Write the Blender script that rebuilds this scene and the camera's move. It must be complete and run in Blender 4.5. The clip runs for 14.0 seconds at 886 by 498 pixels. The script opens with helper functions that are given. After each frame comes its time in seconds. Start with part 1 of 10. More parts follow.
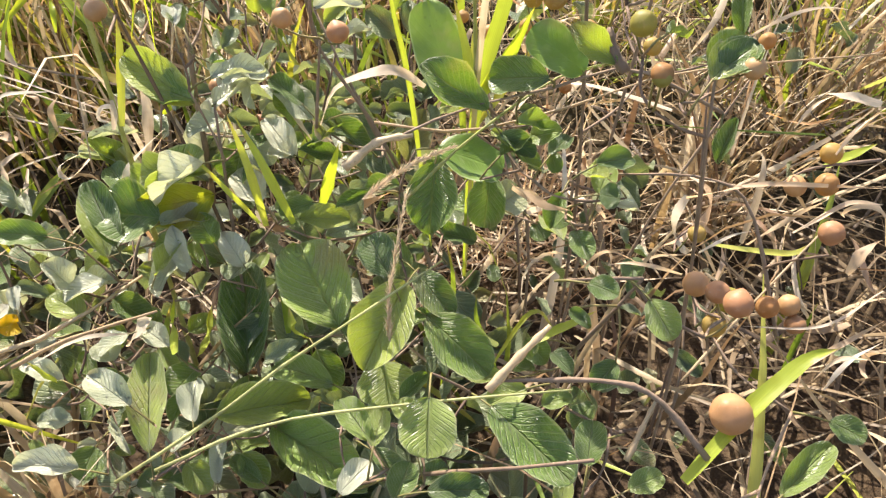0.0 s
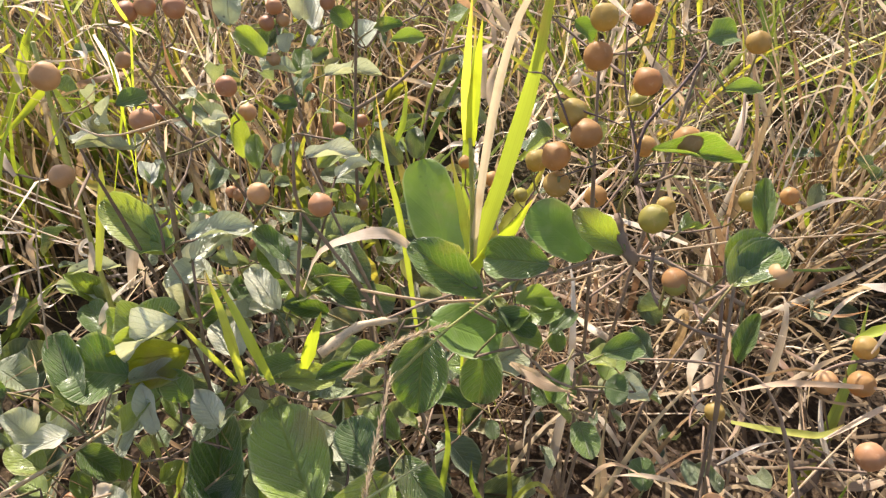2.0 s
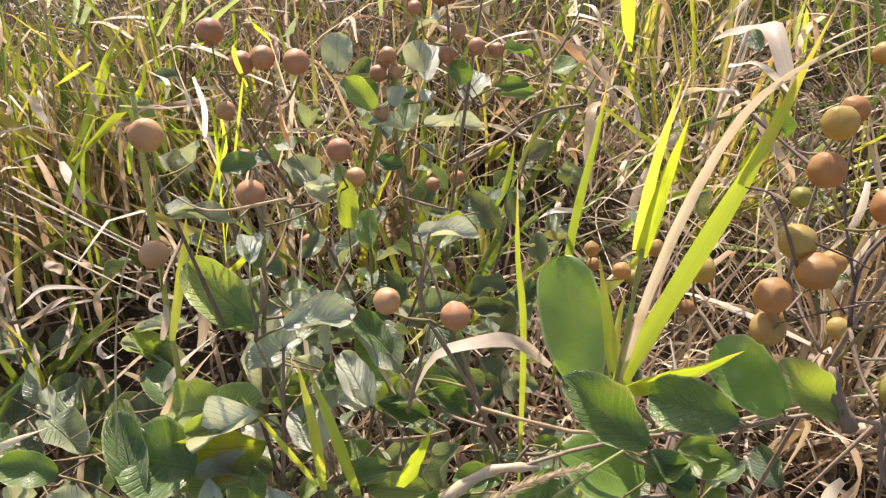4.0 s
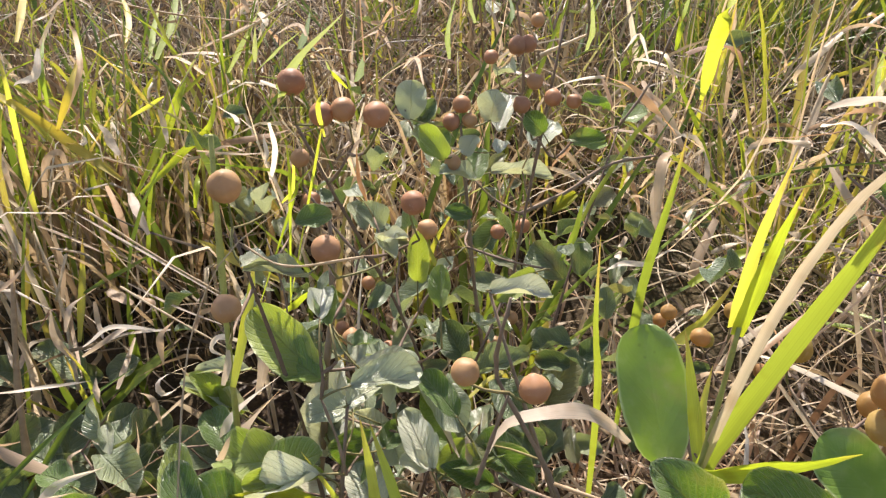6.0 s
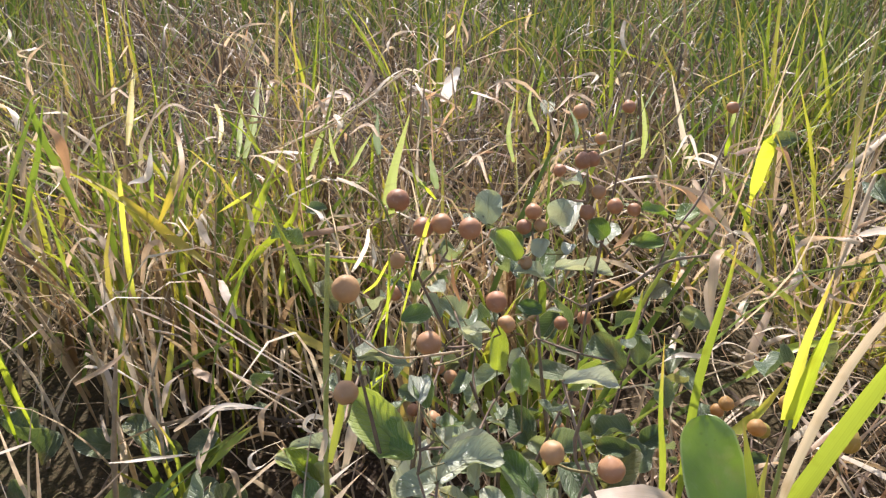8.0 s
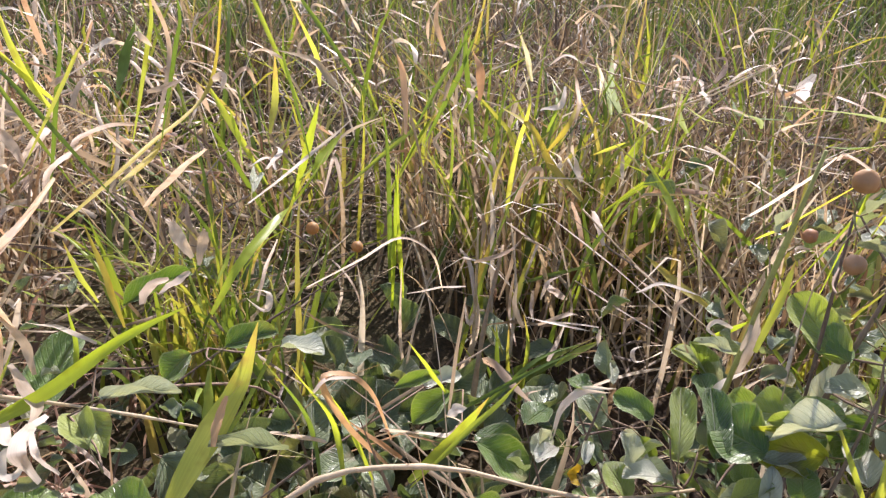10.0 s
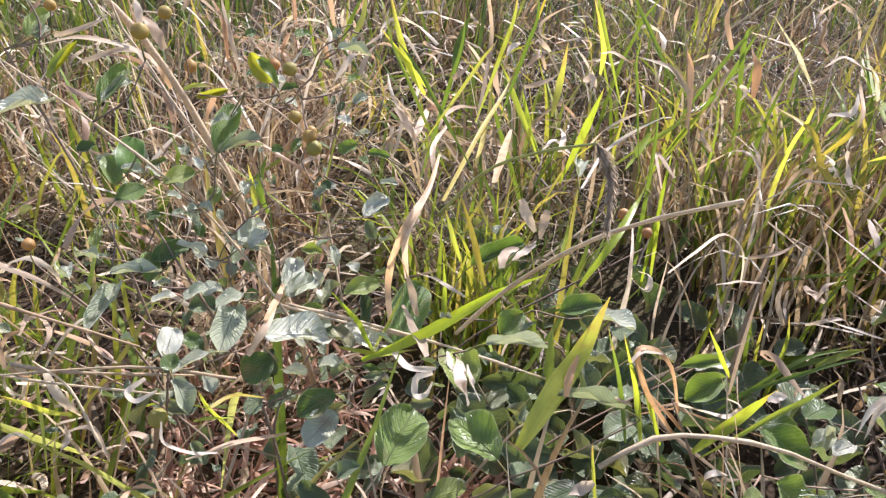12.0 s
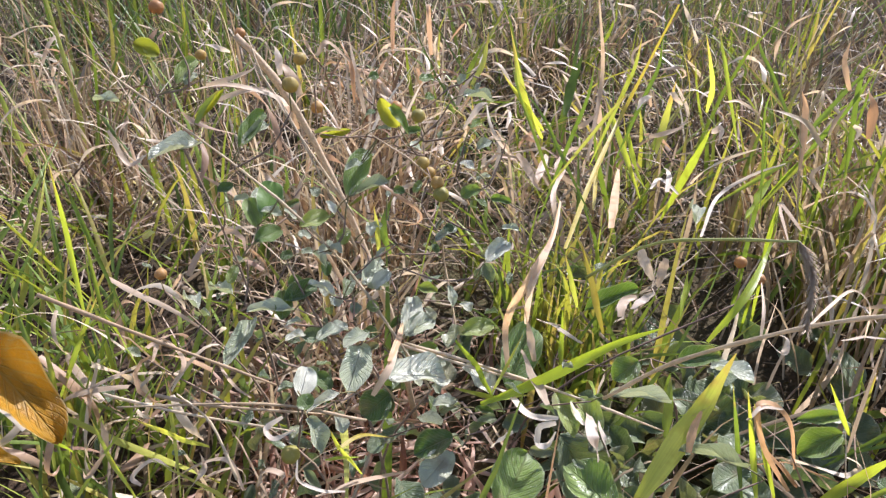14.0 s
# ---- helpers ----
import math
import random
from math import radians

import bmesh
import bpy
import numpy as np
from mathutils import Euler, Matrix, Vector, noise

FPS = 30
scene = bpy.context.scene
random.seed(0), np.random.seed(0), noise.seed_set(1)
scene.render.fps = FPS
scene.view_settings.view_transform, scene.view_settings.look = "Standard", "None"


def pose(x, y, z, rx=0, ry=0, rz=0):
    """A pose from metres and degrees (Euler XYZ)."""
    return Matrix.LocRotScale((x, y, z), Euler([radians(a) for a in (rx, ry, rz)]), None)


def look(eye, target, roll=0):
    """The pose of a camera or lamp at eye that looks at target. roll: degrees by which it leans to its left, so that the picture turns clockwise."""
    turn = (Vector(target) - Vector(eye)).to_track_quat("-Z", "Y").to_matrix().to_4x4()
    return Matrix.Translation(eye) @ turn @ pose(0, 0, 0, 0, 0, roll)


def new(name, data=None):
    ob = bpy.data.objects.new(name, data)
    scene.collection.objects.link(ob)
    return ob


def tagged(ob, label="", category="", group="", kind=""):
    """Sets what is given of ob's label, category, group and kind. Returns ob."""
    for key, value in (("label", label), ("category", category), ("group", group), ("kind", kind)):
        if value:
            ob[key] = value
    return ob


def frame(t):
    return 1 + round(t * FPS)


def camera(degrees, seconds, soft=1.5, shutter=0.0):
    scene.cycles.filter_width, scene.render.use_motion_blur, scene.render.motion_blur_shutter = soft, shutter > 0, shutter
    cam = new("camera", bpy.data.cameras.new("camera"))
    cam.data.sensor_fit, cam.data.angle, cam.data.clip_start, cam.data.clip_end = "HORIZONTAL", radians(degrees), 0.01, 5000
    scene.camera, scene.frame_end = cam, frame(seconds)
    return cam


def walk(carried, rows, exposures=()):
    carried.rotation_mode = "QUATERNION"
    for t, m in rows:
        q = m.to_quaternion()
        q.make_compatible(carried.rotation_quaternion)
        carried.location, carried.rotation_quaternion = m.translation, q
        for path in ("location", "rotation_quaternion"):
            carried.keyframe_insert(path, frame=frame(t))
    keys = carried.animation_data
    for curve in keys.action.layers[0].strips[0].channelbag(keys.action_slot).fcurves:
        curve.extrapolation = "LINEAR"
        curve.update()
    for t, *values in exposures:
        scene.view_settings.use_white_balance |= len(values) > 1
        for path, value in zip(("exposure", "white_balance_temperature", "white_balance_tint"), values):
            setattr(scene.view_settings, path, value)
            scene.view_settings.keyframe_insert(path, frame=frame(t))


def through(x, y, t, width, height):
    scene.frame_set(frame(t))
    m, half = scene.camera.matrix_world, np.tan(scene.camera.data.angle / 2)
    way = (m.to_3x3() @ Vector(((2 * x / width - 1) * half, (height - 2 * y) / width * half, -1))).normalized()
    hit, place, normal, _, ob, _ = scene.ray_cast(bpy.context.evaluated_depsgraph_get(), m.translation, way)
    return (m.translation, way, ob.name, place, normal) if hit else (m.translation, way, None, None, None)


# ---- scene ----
cam = camera(63.3, 14.0, 1.3)

PATH = [
    (0, (0.034, 0.038, 0.645), (-0.019, 1.444, -0.776), -2.4),
    (0.5, (0.052, 0.065, 0.651), (-0.045, 1.495, -0.744), -3.1),
    (1, (0.051, 0.071, 0.663), (-0.041, 1.543, -0.688), -2.9),
    (1.5, (0.049, 0.08, 0.67), (-0.043, 1.594, -0.633), -2.1),
    (2, (0.046, 0.103, 0.662), (-0.05, 1.64, -0.614), -1.6),
    (2.5, (0.034, 0.13, 0.66), (-0.064, 1.678, -0.604), -1.0),
    (3, (0.021, 0.147, 0.655), (-0.098, 1.704, -0.594), -0.3),
    (3.5, (0.009, 0.166, 0.651), (-0.174, 1.727, -0.585), 0.3),
    (3.7, (0.002, 0.167, 0.655), (-0.188, 1.732, -0.575), 0.7),
    (5.8, (-0.021, 0.185, 0.648), (-0.344, 1.781, -0.513), 0.6),
    (6, (-0.022, 0.183, 0.657), (-0.361, 1.783, -0.493), 0.6),
    (6.5, (-0.026, 0.174, 0.677), (-0.372, 1.803, -0.43), 0.5),
    (7, (-0.032, 0.161, 0.689), (-0.404, 1.819, -0.367), -0.1),
    (7.2, (-0.026, 0.159, 0.693), (-0.421, 1.828, -0.335), -0.4),
    (9.3, (-0.083, 0.057, 0.689), (-0.841, 1.662, -0.234), 1.3),
    (9.5, (-0.092, 0.036, 0.679), (-0.928, 1.602, -0.242), 2.4),
    (9.6, (-0.091, 0.022, 0.669), (-0.983, 1.564, -0.239), 3.5),
    (10, (-0.118, -0.021, 0.658), (-1.183, 1.376, -0.298), 2.5),
    (10.5, (-0.137, -0.072, 0.651), (-1.313, 1.215, -0.33), 2.5),
    (11, (-0.153, -0.12, 0.658), (-1.399, 1.078, -0.35), 2.0),
    (11.5, (-0.179, -0.163, 0.673), (-1.472, 0.962, -0.356), 2.2),
    (12, (-0.188, -0.176, 0.701), (-1.499, 0.909, -0.349), 2.3),
    (12.5, (-0.198, -0.19, 0.709), (-1.54, 0.866, -0.332), 2.0),
    (13, (-0.21, -0.207, 0.711), (-1.593, 0.795, -0.33), 1.6),
    (13.5, (-0.227, -0.215, 0.717), (-1.637, 0.748, -0.325), 1.4),
    (14, (-0.224, -0.213, 0.728), (-1.65, 0.743, -0.298), 1.2),
]
walk(cam, [(t, look(eye, target, roll)) for t, eye, target, roll in PATH],
     [(0, 1.48, 7250, 12), (1, 1.37, 7200, 14), (3.7, 1.15, 7000, 17), (7.2, 1.04, 6650, 13), (9.3, 1.04, 6300, 22), (11, 1.02, 6300, 21), (12, 1.1, 6100, 19), (12.5, 0.96, 6000, 19), (14, 1.0, 5950, 19)])

# ---- light ----
SUN_AZ, SUN_EL = radians(-20), radians(45)   # azimuth from +y, positive towards +x
sun_way = Vector((math.sin(SUN_AZ) * math.cos(SUN_EL), math.cos(SUN_AZ) * math.cos(SUN_EL), math.sin(SUN_EL)))
world = bpy.data.worlds.new("sky_light")
scene.world = world
world.use_nodes = True
wn = world.node_tree
sky = wn.nodes.new("ShaderNodeTexSky")
sky.sky_type, sky.sun_disc = "NISHITA", False
sky.air_density, sky.dust_density, sky.ozone_density = 1.0, 1.6, 1.0
sky.sun_elevation, sky.sun_rotation = SUN_EL, SUN_AZ
wn.nodes["Background"].inputs[1].default_value = 0.12
wn.links.new(sky.outputs[0], wn.nodes["Background"].inputs[0])
lamp = bpy.data.lights.new("sun", "SUN")
lamp.energy, lamp.angle, lamp.color = 4.5, radians(0.6), (1.0, 0.96, 0.9)
sun = new("sun", lamp)
sun.matrix_world = look(sun_way * 20, (0, 0, 0))


# ---- materials ----
def rgb(h):
    """Linear colour from a hex string of display colour."""
    c = [int(h[i:i + 2], 16) / 255 for i in (0, 2, 4)]
    return tuple(((v + 0.055) / 1.055) ** 2.4 if v > 0.04045 else v / 12.92 for v in c) + (1.0,)


def nodes(name):
    m = bpy.data.materials.new(name)
    m.use_nodes = True
    m.node_tree.nodes.clear()
    return m, m.node_tree


def add(nt, kind, inputs=None, operation="", feature="", invert=False):
    n = nt.nodes.new(kind)
    if operation:
        n.operation = operation
    if feature:
        n.feature = feature
    if invert:
        n.invert = True
    for k, v in (inputs or {}).items():
        if hasattr(v, "is_linked") or isinstance(v, bpy.types.NodeSocket):
            nt.links.new(v, n.inputs[k])
        else:
            n.inputs[k].default_value = v
    return n


def ramp(nt, fac, stops, mode="LINEAR"):
    n = nt.nodes.new("ShaderNodeValToRGB")
    n.color_ramp.interpolation = mode
    while len(n.color_ramp.elements) < len(stops):
        n.color_ramp.elements.new(0.5)
    for e, (p, c) in zip(n.color_ramp.elements, stops):
        e.position, e.color = p, c
    nt.links.new(fac, n.inputs[0])
    return n.outputs[0]


def mix(nt, fac, a, b, blend="MIX"):
    n = nt.nodes.new("ShaderNodeMix")
    n.data_type, n.blend_type = "RGBA", blend
    for i, v in ((0, fac), (6, a), (7, b)):
        if isinstance(v, bpy.types.NodeSocket):
            nt.links.new(v, n.inputs[i])
        else:
            n.inputs[i].default_value = v
    return n.outputs[2]


def finish(nt, colour, rough, through=0.0, bump=None, through_tint=(1, 1, 1, 1), spec=0.4, sheen=0.0):
    """Principled surface, with a share of light passing through thin tissue."""
    b = add(nt, "ShaderNodeBsdfPrincipled", {"Base Color": colour, "Roughness": rough, "Specular IOR Level": spec,
                                             "Sheen Weight": sheen, "Sheen Roughness": 0.4})
    if bump is not None:
        nt.links.new(bump, b.inputs["Normal"])
    out = b.outputs[0]
    if through:
        tr = add(nt, "ShaderNodeBsdfTranslucent", {"Color": mix(nt, 1.0, colour, through_tint, "MULTIPLY")})
        ms = add(nt, "ShaderNodeMixShader", {0: through, 1: out, 2: tr.outputs[0]})
        out = ms.outputs[0]
    o = nt.nodes.new("ShaderNodeOutputMaterial")
    nt.links.new(out, o.inputs[0])


def grass_material(name, stops, through, tint, rough=0.5, island=True, streak=0.35, tip=0.0):
    """Blade tissue: colour by blade, fine streaks along it, a browner tip."""
    m, nt = nodes(name)
    rnd = add(nt, "ShaderNodeNewGeometry").outputs["Random Per Island"] if island else add(nt, "ShaderNodeObjectInfo").outputs["Random"]
    col = ramp(nt, rnd, stops)
    uv = add(nt, "ShaderNodeUVMap").outputs[0]
    sx = add(nt, "ShaderNodeMapping", {0: uv, 3: (9, 1.2, 1)})
    streaks = add(nt, "ShaderNodeTexNoise", {"Vector": sx.outputs[0], "Scale": 1.6, "Detail": 3}).outputs[0]
    dark = ramp(nt, streaks, [(0.3, (0.62, 0.6, 0.55, 1)), (0.7, (1.18, 1.15, 1.1, 1))])
    col = mix(nt, streak, col, mix(nt, 1.0, col, dark, "MULTIPLY"))
    pos = add(nt, "ShaderNodeNewGeometry").outputs["Position"]
    spots = add(nt, "ShaderNodeTexNoise", {"Vector": pos, "Scale": 60, "Detail": 2}).outputs[0]
    col = mix(nt, ramp(nt, spots, [(0.56, (0, 0, 0, 1)), (0.72, (0.55, 0.55, 0.55, 1))]), col, mix(nt, 1.0, col, (0.62, 0.5, 0.38, 1), "MULTIPLY"))
    if tip:
        y = add(nt, "ShaderNodeSeparateXYZ", {0: uv}).outputs[1]
        y = add(nt, "ShaderNodeMath", {0: y, 1: add(nt, "ShaderNodeMath", {0: spots, 1: 0.6}, operation="MULTIPLY").outputs[0]}, operation="ADD").outputs[0]
        y = add(nt, "ShaderNodeMath", {0: y, 1: add(nt, "ShaderNodeMath", {0: rnd, 1: 0.3}, operation="MULTIPLY").outputs[0]}, operation="ADD").outputs[0]
        y = add(nt, "ShaderNodeMath", {0: y, 1: 0.7}, operation="MULTIPLY").outputs[0]
        col = mix(nt, ramp(nt, y, [(0.86, (0, 0, 0, 1)), (1.0, (tip, tip, tip, 1))]), col, rgb("c2a272"))
    bmp = add(nt, "ShaderNodeBump", {"Strength": 0.25, "Distance": 0.0005, "Height": streaks})
    finish(nt, col, rough, through, bmp.outputs[0], tint)
    return m


def leaf_material(name, stops, through, tint, rough=0.42, sheen=0.0, spec=0.4, vein=0.5, island=False, relief=1.0):
    """Broad leaf: midrib and side veins from the leaf's own map, blotches, fine pores."""
    m, nt = nodes(name)
    rnd = add(nt, "ShaderNodeNewGeometry").outputs["Random Per Island"] if island else add(nt, "ShaderNodeObjectInfo").outputs["Random"]
    col = ramp(nt, rnd, stops)
    uv = add(nt, "ShaderNodeUVMap").outputs[0]
    sep = add(nt, "ShaderNodeSeparateXYZ", {0: uv})
    across = add(nt, "ShaderNodeMath", {0: sep.outputs[0], 1: 0.5}, operation="SUBTRACT").outputs[0]
    across = add(nt, "ShaderNodeMath", {0: across}, operation="ABSOLUTE").outputs[0]
    slant = add(nt, "ShaderNodeMath", {0: across, 1: -0.75, 2: sep.outputs[1]}, operation="MULTIPLY_ADD").outputs[0]
    wave = add(nt, "ShaderNodeMath", {0: slant, 1: 62.0}, operation="MULTIPLY").outputs[0]
    wave = add(nt, "ShaderNodeMath", {0: wave}, operation="SINE").outputs[0]
    side = ramp(nt, wave, [(0.55, (0, 0, 0, 1)), (0.98, (1, 1, 1, 1))])
    rib = ramp(nt, across, [(0.0, (1, 1, 1, 1)), (0.035, (0, 0, 0, 1))])
    net = add(nt, "ShaderNodeTexVoronoi", {"Vector": uv, "Scale": 26.0}, feature="DISTANCE_TO_EDGE").outputs[0]
    net = ramp(nt, net, [(0.0, (1, 1, 1, 1)), (0.12, (0, 0, 0, 1))])
    pos = add(nt, "ShaderNodeNewGeometry").outputs["Position"]
    blot = add(nt, "ShaderNodeTexNoise", {"Vector": pos, "Scale": 45, "Detail": 4}).outputs[0]
    col = mix(nt, 0.6, col, mix(nt, 1.0, col, ramp(nt, blot, [(0.3, (0.62, 0.68, 0.6, 1)), (0.7, (1.32, 1.28, 1.2, 1))]), "MULTIPLY"))
    lines = mix(nt, 1.0, mix(nt, 0.55, (0, 0, 0, 1), side), rib, "LIGHTEN")
    lines = mix(nt, 1.0, lines, mix(nt, 0.18, (0, 0, 0, 1), net), "LIGHTEN")
    pale = mix(nt, 0.5, col, (0.42, 0.46, 0.22, 1))
    col = mix(nt, mix(nt, vein, (0, 0, 0, 1), lines), col, pale)
    rim = ramp(nt, across, [(0.455, (0, 0, 0, 1)), (0.48, (1, 1, 1, 1))])
    col = mix(nt, rim, col, mix(nt, 0.35, col, (0.6, 0.6, 0.42, 1)))
    dust = add(nt, "ShaderNodeTexNoise", {"Vector": pos, "Scale": 130, "Detail": 5}).outputs[0]
    col = mix(nt, ramp(nt, dust, [(0.52, (0, 0, 0, 1)), (0.74, (0.22, 0.22, 0.22, 1))]), col, (0.4, 0.42, 0.26, 1))
    worn = add(nt, "ShaderNodeTexNoise", {"Vector": pos, "Scale": 22, "Detail": 6}).outputs[0]
    col = mix(nt, ramp(nt, worn, [(0.62, (0, 0, 0, 1)), (0.7, (0.6, 0.6, 0.6, 1))]), col, (0.3, 0.23, 0.13, 1))
    specks = add(nt, "ShaderNodeTexVoronoi", {"Vector": pos, "Scale": 150.0}).outputs["Distance"]
    gate = add(nt, "ShaderNodeTexNoise", {"Vector": pos, "Scale": 28}).outputs[0]
    sp = mix(nt, 1.0, ramp(nt, specks, [(0.0, (1, 1, 1, 1)), (0.2, (0, 0, 0, 1))]), ramp(nt, gate, [(0.6, (0, 0, 0, 1)), (0.66, (1, 1, 1, 1))]), "MULTIPLY")
    col = mix(nt, sp, col, (0.05, 0.035, 0.02, 1))
    h = mix(nt, 0.5, lines, blot)
    bmp = add(nt, "ShaderNodeBump", {"Strength": 1.0 * relief, "Distance": 0.0045, "Height": h}, invert=True)
    finish(nt, col, rough, through, bmp.outputs[0], tint, spec, sheen)
    return m


def plain_material(name, stops, rough, scale=120, bump=0.3, spec=0.4, through=0.0, tint=(1, 1, 1, 1), dist=0.0006, spots=None):
    m, nt = nodes(name)
    rnd = add(nt, "ShaderNodeObjectInfo").outputs["Random"]
    col = ramp(nt, rnd, stops)
    pos = add(nt, "ShaderNodeNewGeometry").outputs["Position"]
    n1 = add(nt, "ShaderNodeTexNoise", {"Vector": pos, "Scale": scale, "Detail": 4}).outputs[0]
    n2 = add(nt, "ShaderNodeTexNoise", {"Vector": pos, "Scale": scale * 5, "Detail": 2}).outputs[0]
    col = mix(nt, 0.6, col, mix(nt, 1.0, col, ramp(nt, n1, [(0.3, (0.7, 0.66, 0.6, 1)), (0.7, (1.25, 1.22, 1.2, 1))]), "MULTIPLY"))
    col = mix(nt, ramp(nt, n2, [(0.6, (0, 0, 0, 1)), (0.75, (0.5, 0.5, 0.5, 1))]), col, spots or (0.2, 0.14, 0.08, 1))
    bmp = add(nt, "ShaderNodeBump", {"Strength": bump, "Distance": dist, "Height": n2})
    finish(nt, col, rough, through, bmp.outputs[0], tint, spec)
    return m


GREEN = [(0.0, rgb("61783c")), (0.35, rgb("7b9048")), (0.7, rgb("9dab52")), (1.0, rgb("b9b968"))]
MEADOW = [(0.0, rgb("5a6e38")), (0.3, rgb("778c3e")), (0.6, rgb("9aa848")), (0.82, rgb("b2b05a")), (1.0, rgb("bea878"))]
DRY = [(0.0, rgb("6a5242")), (0.2, rgb("957b5c")), (0.4, rgb("b29b7c")), (0.56, rgb("c9b798")), (0.72, rgb("ab9268")), (0.88, rgb("e6dcc8")), (1.0, rgb("86705a"))]
GLOW = (1.18, 1.14, 0.42, 1)
m_green = grass_material("green_grass", MEADOW, 0.38, (1.22, 1.15, 0.48, 1), 0.42)
m_dry = grass_material("dry_grass", DRY, 0.32, (1.08, 0.99, 0.88, 1), 0.42)
YOUNG = [(0.0, rgb("9cb042")), (0.5, rgb("b4c254")), (1.0, rgb("cccc74"))]
# Weathered dry grass, darkened further for the shade between its blades.
OLD_SHADED = [(0.0, rgb("54463a")), (0.3, rgb("75644f")), (0.6, rgb("978468")), (0.85, rgb("b4a284")), (1.0, rgb("6c5a48"))]
m_old_shaded = grass_material("weathered_shaded_grass", OLD_SHADED, 0.25, (1.08, 1.0, 0.88, 1), 0.5)
# Darker copy of the meadow green: shade among far grass is in its colour.
m_far_shaded = grass_material("far_shaded_grass", [(0.0, rgb("46562e")), (0.4, rgb("60743a")), (0.75, rgb("808c46")), (1.0, rgb("968c5a"))], 0.3, (1.15, 1.12, 0.5, 1), 0.45)
m_young = grass_material("young_blade", YOUNG, 0.55, (1.2, 1.14, 0.42, 1), 0.36, island=False, tip=0.6)
m_bleach = grass_material("bleached_grass", [(0.0, rgb("b39a86")), (0.3, rgb("cfbea2")), (0.6, rgb("ddd0ba")), (0.8, rgb("c4a484")), (1.0, rgb("967a66"))], 0.42, (1.15, 1.04, 0.88, 1), 0.42)
m_blade = grass_material("green_blade", GREEN, 0.5, GLOW, 0.42, island=False, tip=0.8)
m_dryblade = grass_material("dry_blade", DRY, 0.42, (1.08, 1.0, 0.86, 1), 0.5, island=False)
LEAFS = [(0.0, rgb("506c30")), (0.35, rgb("6a863a")), (0.7, rgb("829a4a")), (1.0, rgb("a2ae5a"))]
m_leaf = leaf_material("green_leaf", LEAFS, 0.31, (1.45, 1.45, 0.4, 1), 0.36, 0.2, 0.8, vein=0.6)
# Leaf green dulled and greyed: the shade low down is put into it.
SHADY = [(0.0, rgb("586a4a")), (0.4, rgb("6a7a58")), (0.75, rgb("7e8866")), (1.0, rgb("948e6a"))]
m_under = leaf_material("undergrowth_leaf", SHADY, 0.2, (1.3, 1.35, 0.5, 1), 0.36, 0.15, 0.7, vein=0.4, island=True)
m_dusty = leaf_material("dusty_leaf", [(0.0, rgb("66784e")), (0.4, rgb("82906a")), (0.8, rgb("a4ac8a")), (1.0, rgb("8c8a5c"))], 0.25, (1.2, 1.2, 0.6, 1), 0.33, 0.25, 0.75, vein=0.3, island=True)
m_smooth = leaf_material("smooth_leaf", LEAFS[:3], 0.26, (1.4, 1.5, 0.45, 1), 0.36, 0.1, 0.6, vein=0.04, relief=0.18)
# Whitish leaf undersides, paled further: the sun's glint is put into this colour.
m_pale_glint = leaf_material("pale_glint_leaf", [(0.0, rgb("a8b08c")), (0.5, rgb("ccd0b6")), (1.0, rgb("eceada"))], 0.22, (1.15, 1.15, 0.7, 1), 0.34, 0.35, 0.9, vein=0.4)
m_yellow = leaf_material("yellow_leaf", [(0.0, rgb("b8921e")), (0.5, rgb("c8a428")), (1.0, rgb("d0b034"))], 0.42, (1.25, 1.0, 0.35, 1), 0.5)
m_dead = leaf_material("dead_leaf", [(0.0, rgb("a6741a")), (0.5, rgb("b6861e")), (1.0, rgb("be9226"))], 0.4, (1.25, 1.0, 0.35, 1), 0.5)
m_limeleaf = leaf_material("lime_leaf", [(0.0, rgb("98a03a")), (1.0, rgb("b0b048"))], 0.45, (1.2, 1.15, 0.4, 1), 0.42, vein=0.3)
m_berry = plain_material("berry_skin", [(0.0, rgb("a67658")), (0.5, rgb("b68662")), (1.0, rgb("bc966a"))], 0.5, 90, 0.15, spots=(0.5, 0.32, 0.2, 1), through=0.25, tint=(1.15, 1.0, 0.7, 1))
m_golden = plain_material("golden_berry_skin", [(0.0, rgb("b08458")), (0.4, rgb("b8945e")), (0.75, rgb("b29c5a")), (1.0, rgb("9c9850"))], 0.5, 90, 0.15, spots=(0.56, 0.4, 0.22, 1), through=0.42, tint=(1.15, 1.05, 0.6, 1))
m_stem = plain_material("stem_bark", [(0.0, rgb("6e5a4e")), (1.0, rgb("8f7a66"))], 0.75, 160, 0.6)
m_straw = plain_material("straw", [(0.0, rgb("b89e7c")), (1.0, rgb("d8c8aa"))], 0.5, 160, 0.3, through=0.35)
m_gold = grass_material("golden_blade", [(0.0, rgb("b0a04a")), (1.0, rgb("c4b25a"))], 0.42, (1.1, 1.05, 0.5, 1), 0.5, island=False)
m_white = grass_material("bleached_blade", [(0.0, rgb("d2c0ac")), (1.0, rgb("ece2d4"))], 0.52, (1.15, 1.06, 0.9, 1), 0.5, island=False)
m_tan = grass_material("tan_blade", [(0.0, rgb("bca084")), (1.0, rgb("e2ccb2"))], 0.48, (1.1, 1.05, 0.88, 1), 0.5, island=False)
m_sheath = grass_material("sheath_blade", [(0.0, rgb("c49468")), (0.5, rgb("d6ac82")), (1.0, rgb("e2c6a0"))], 0.45, (1.1, 0.95, 0.75, 1), 0.5, island=False)
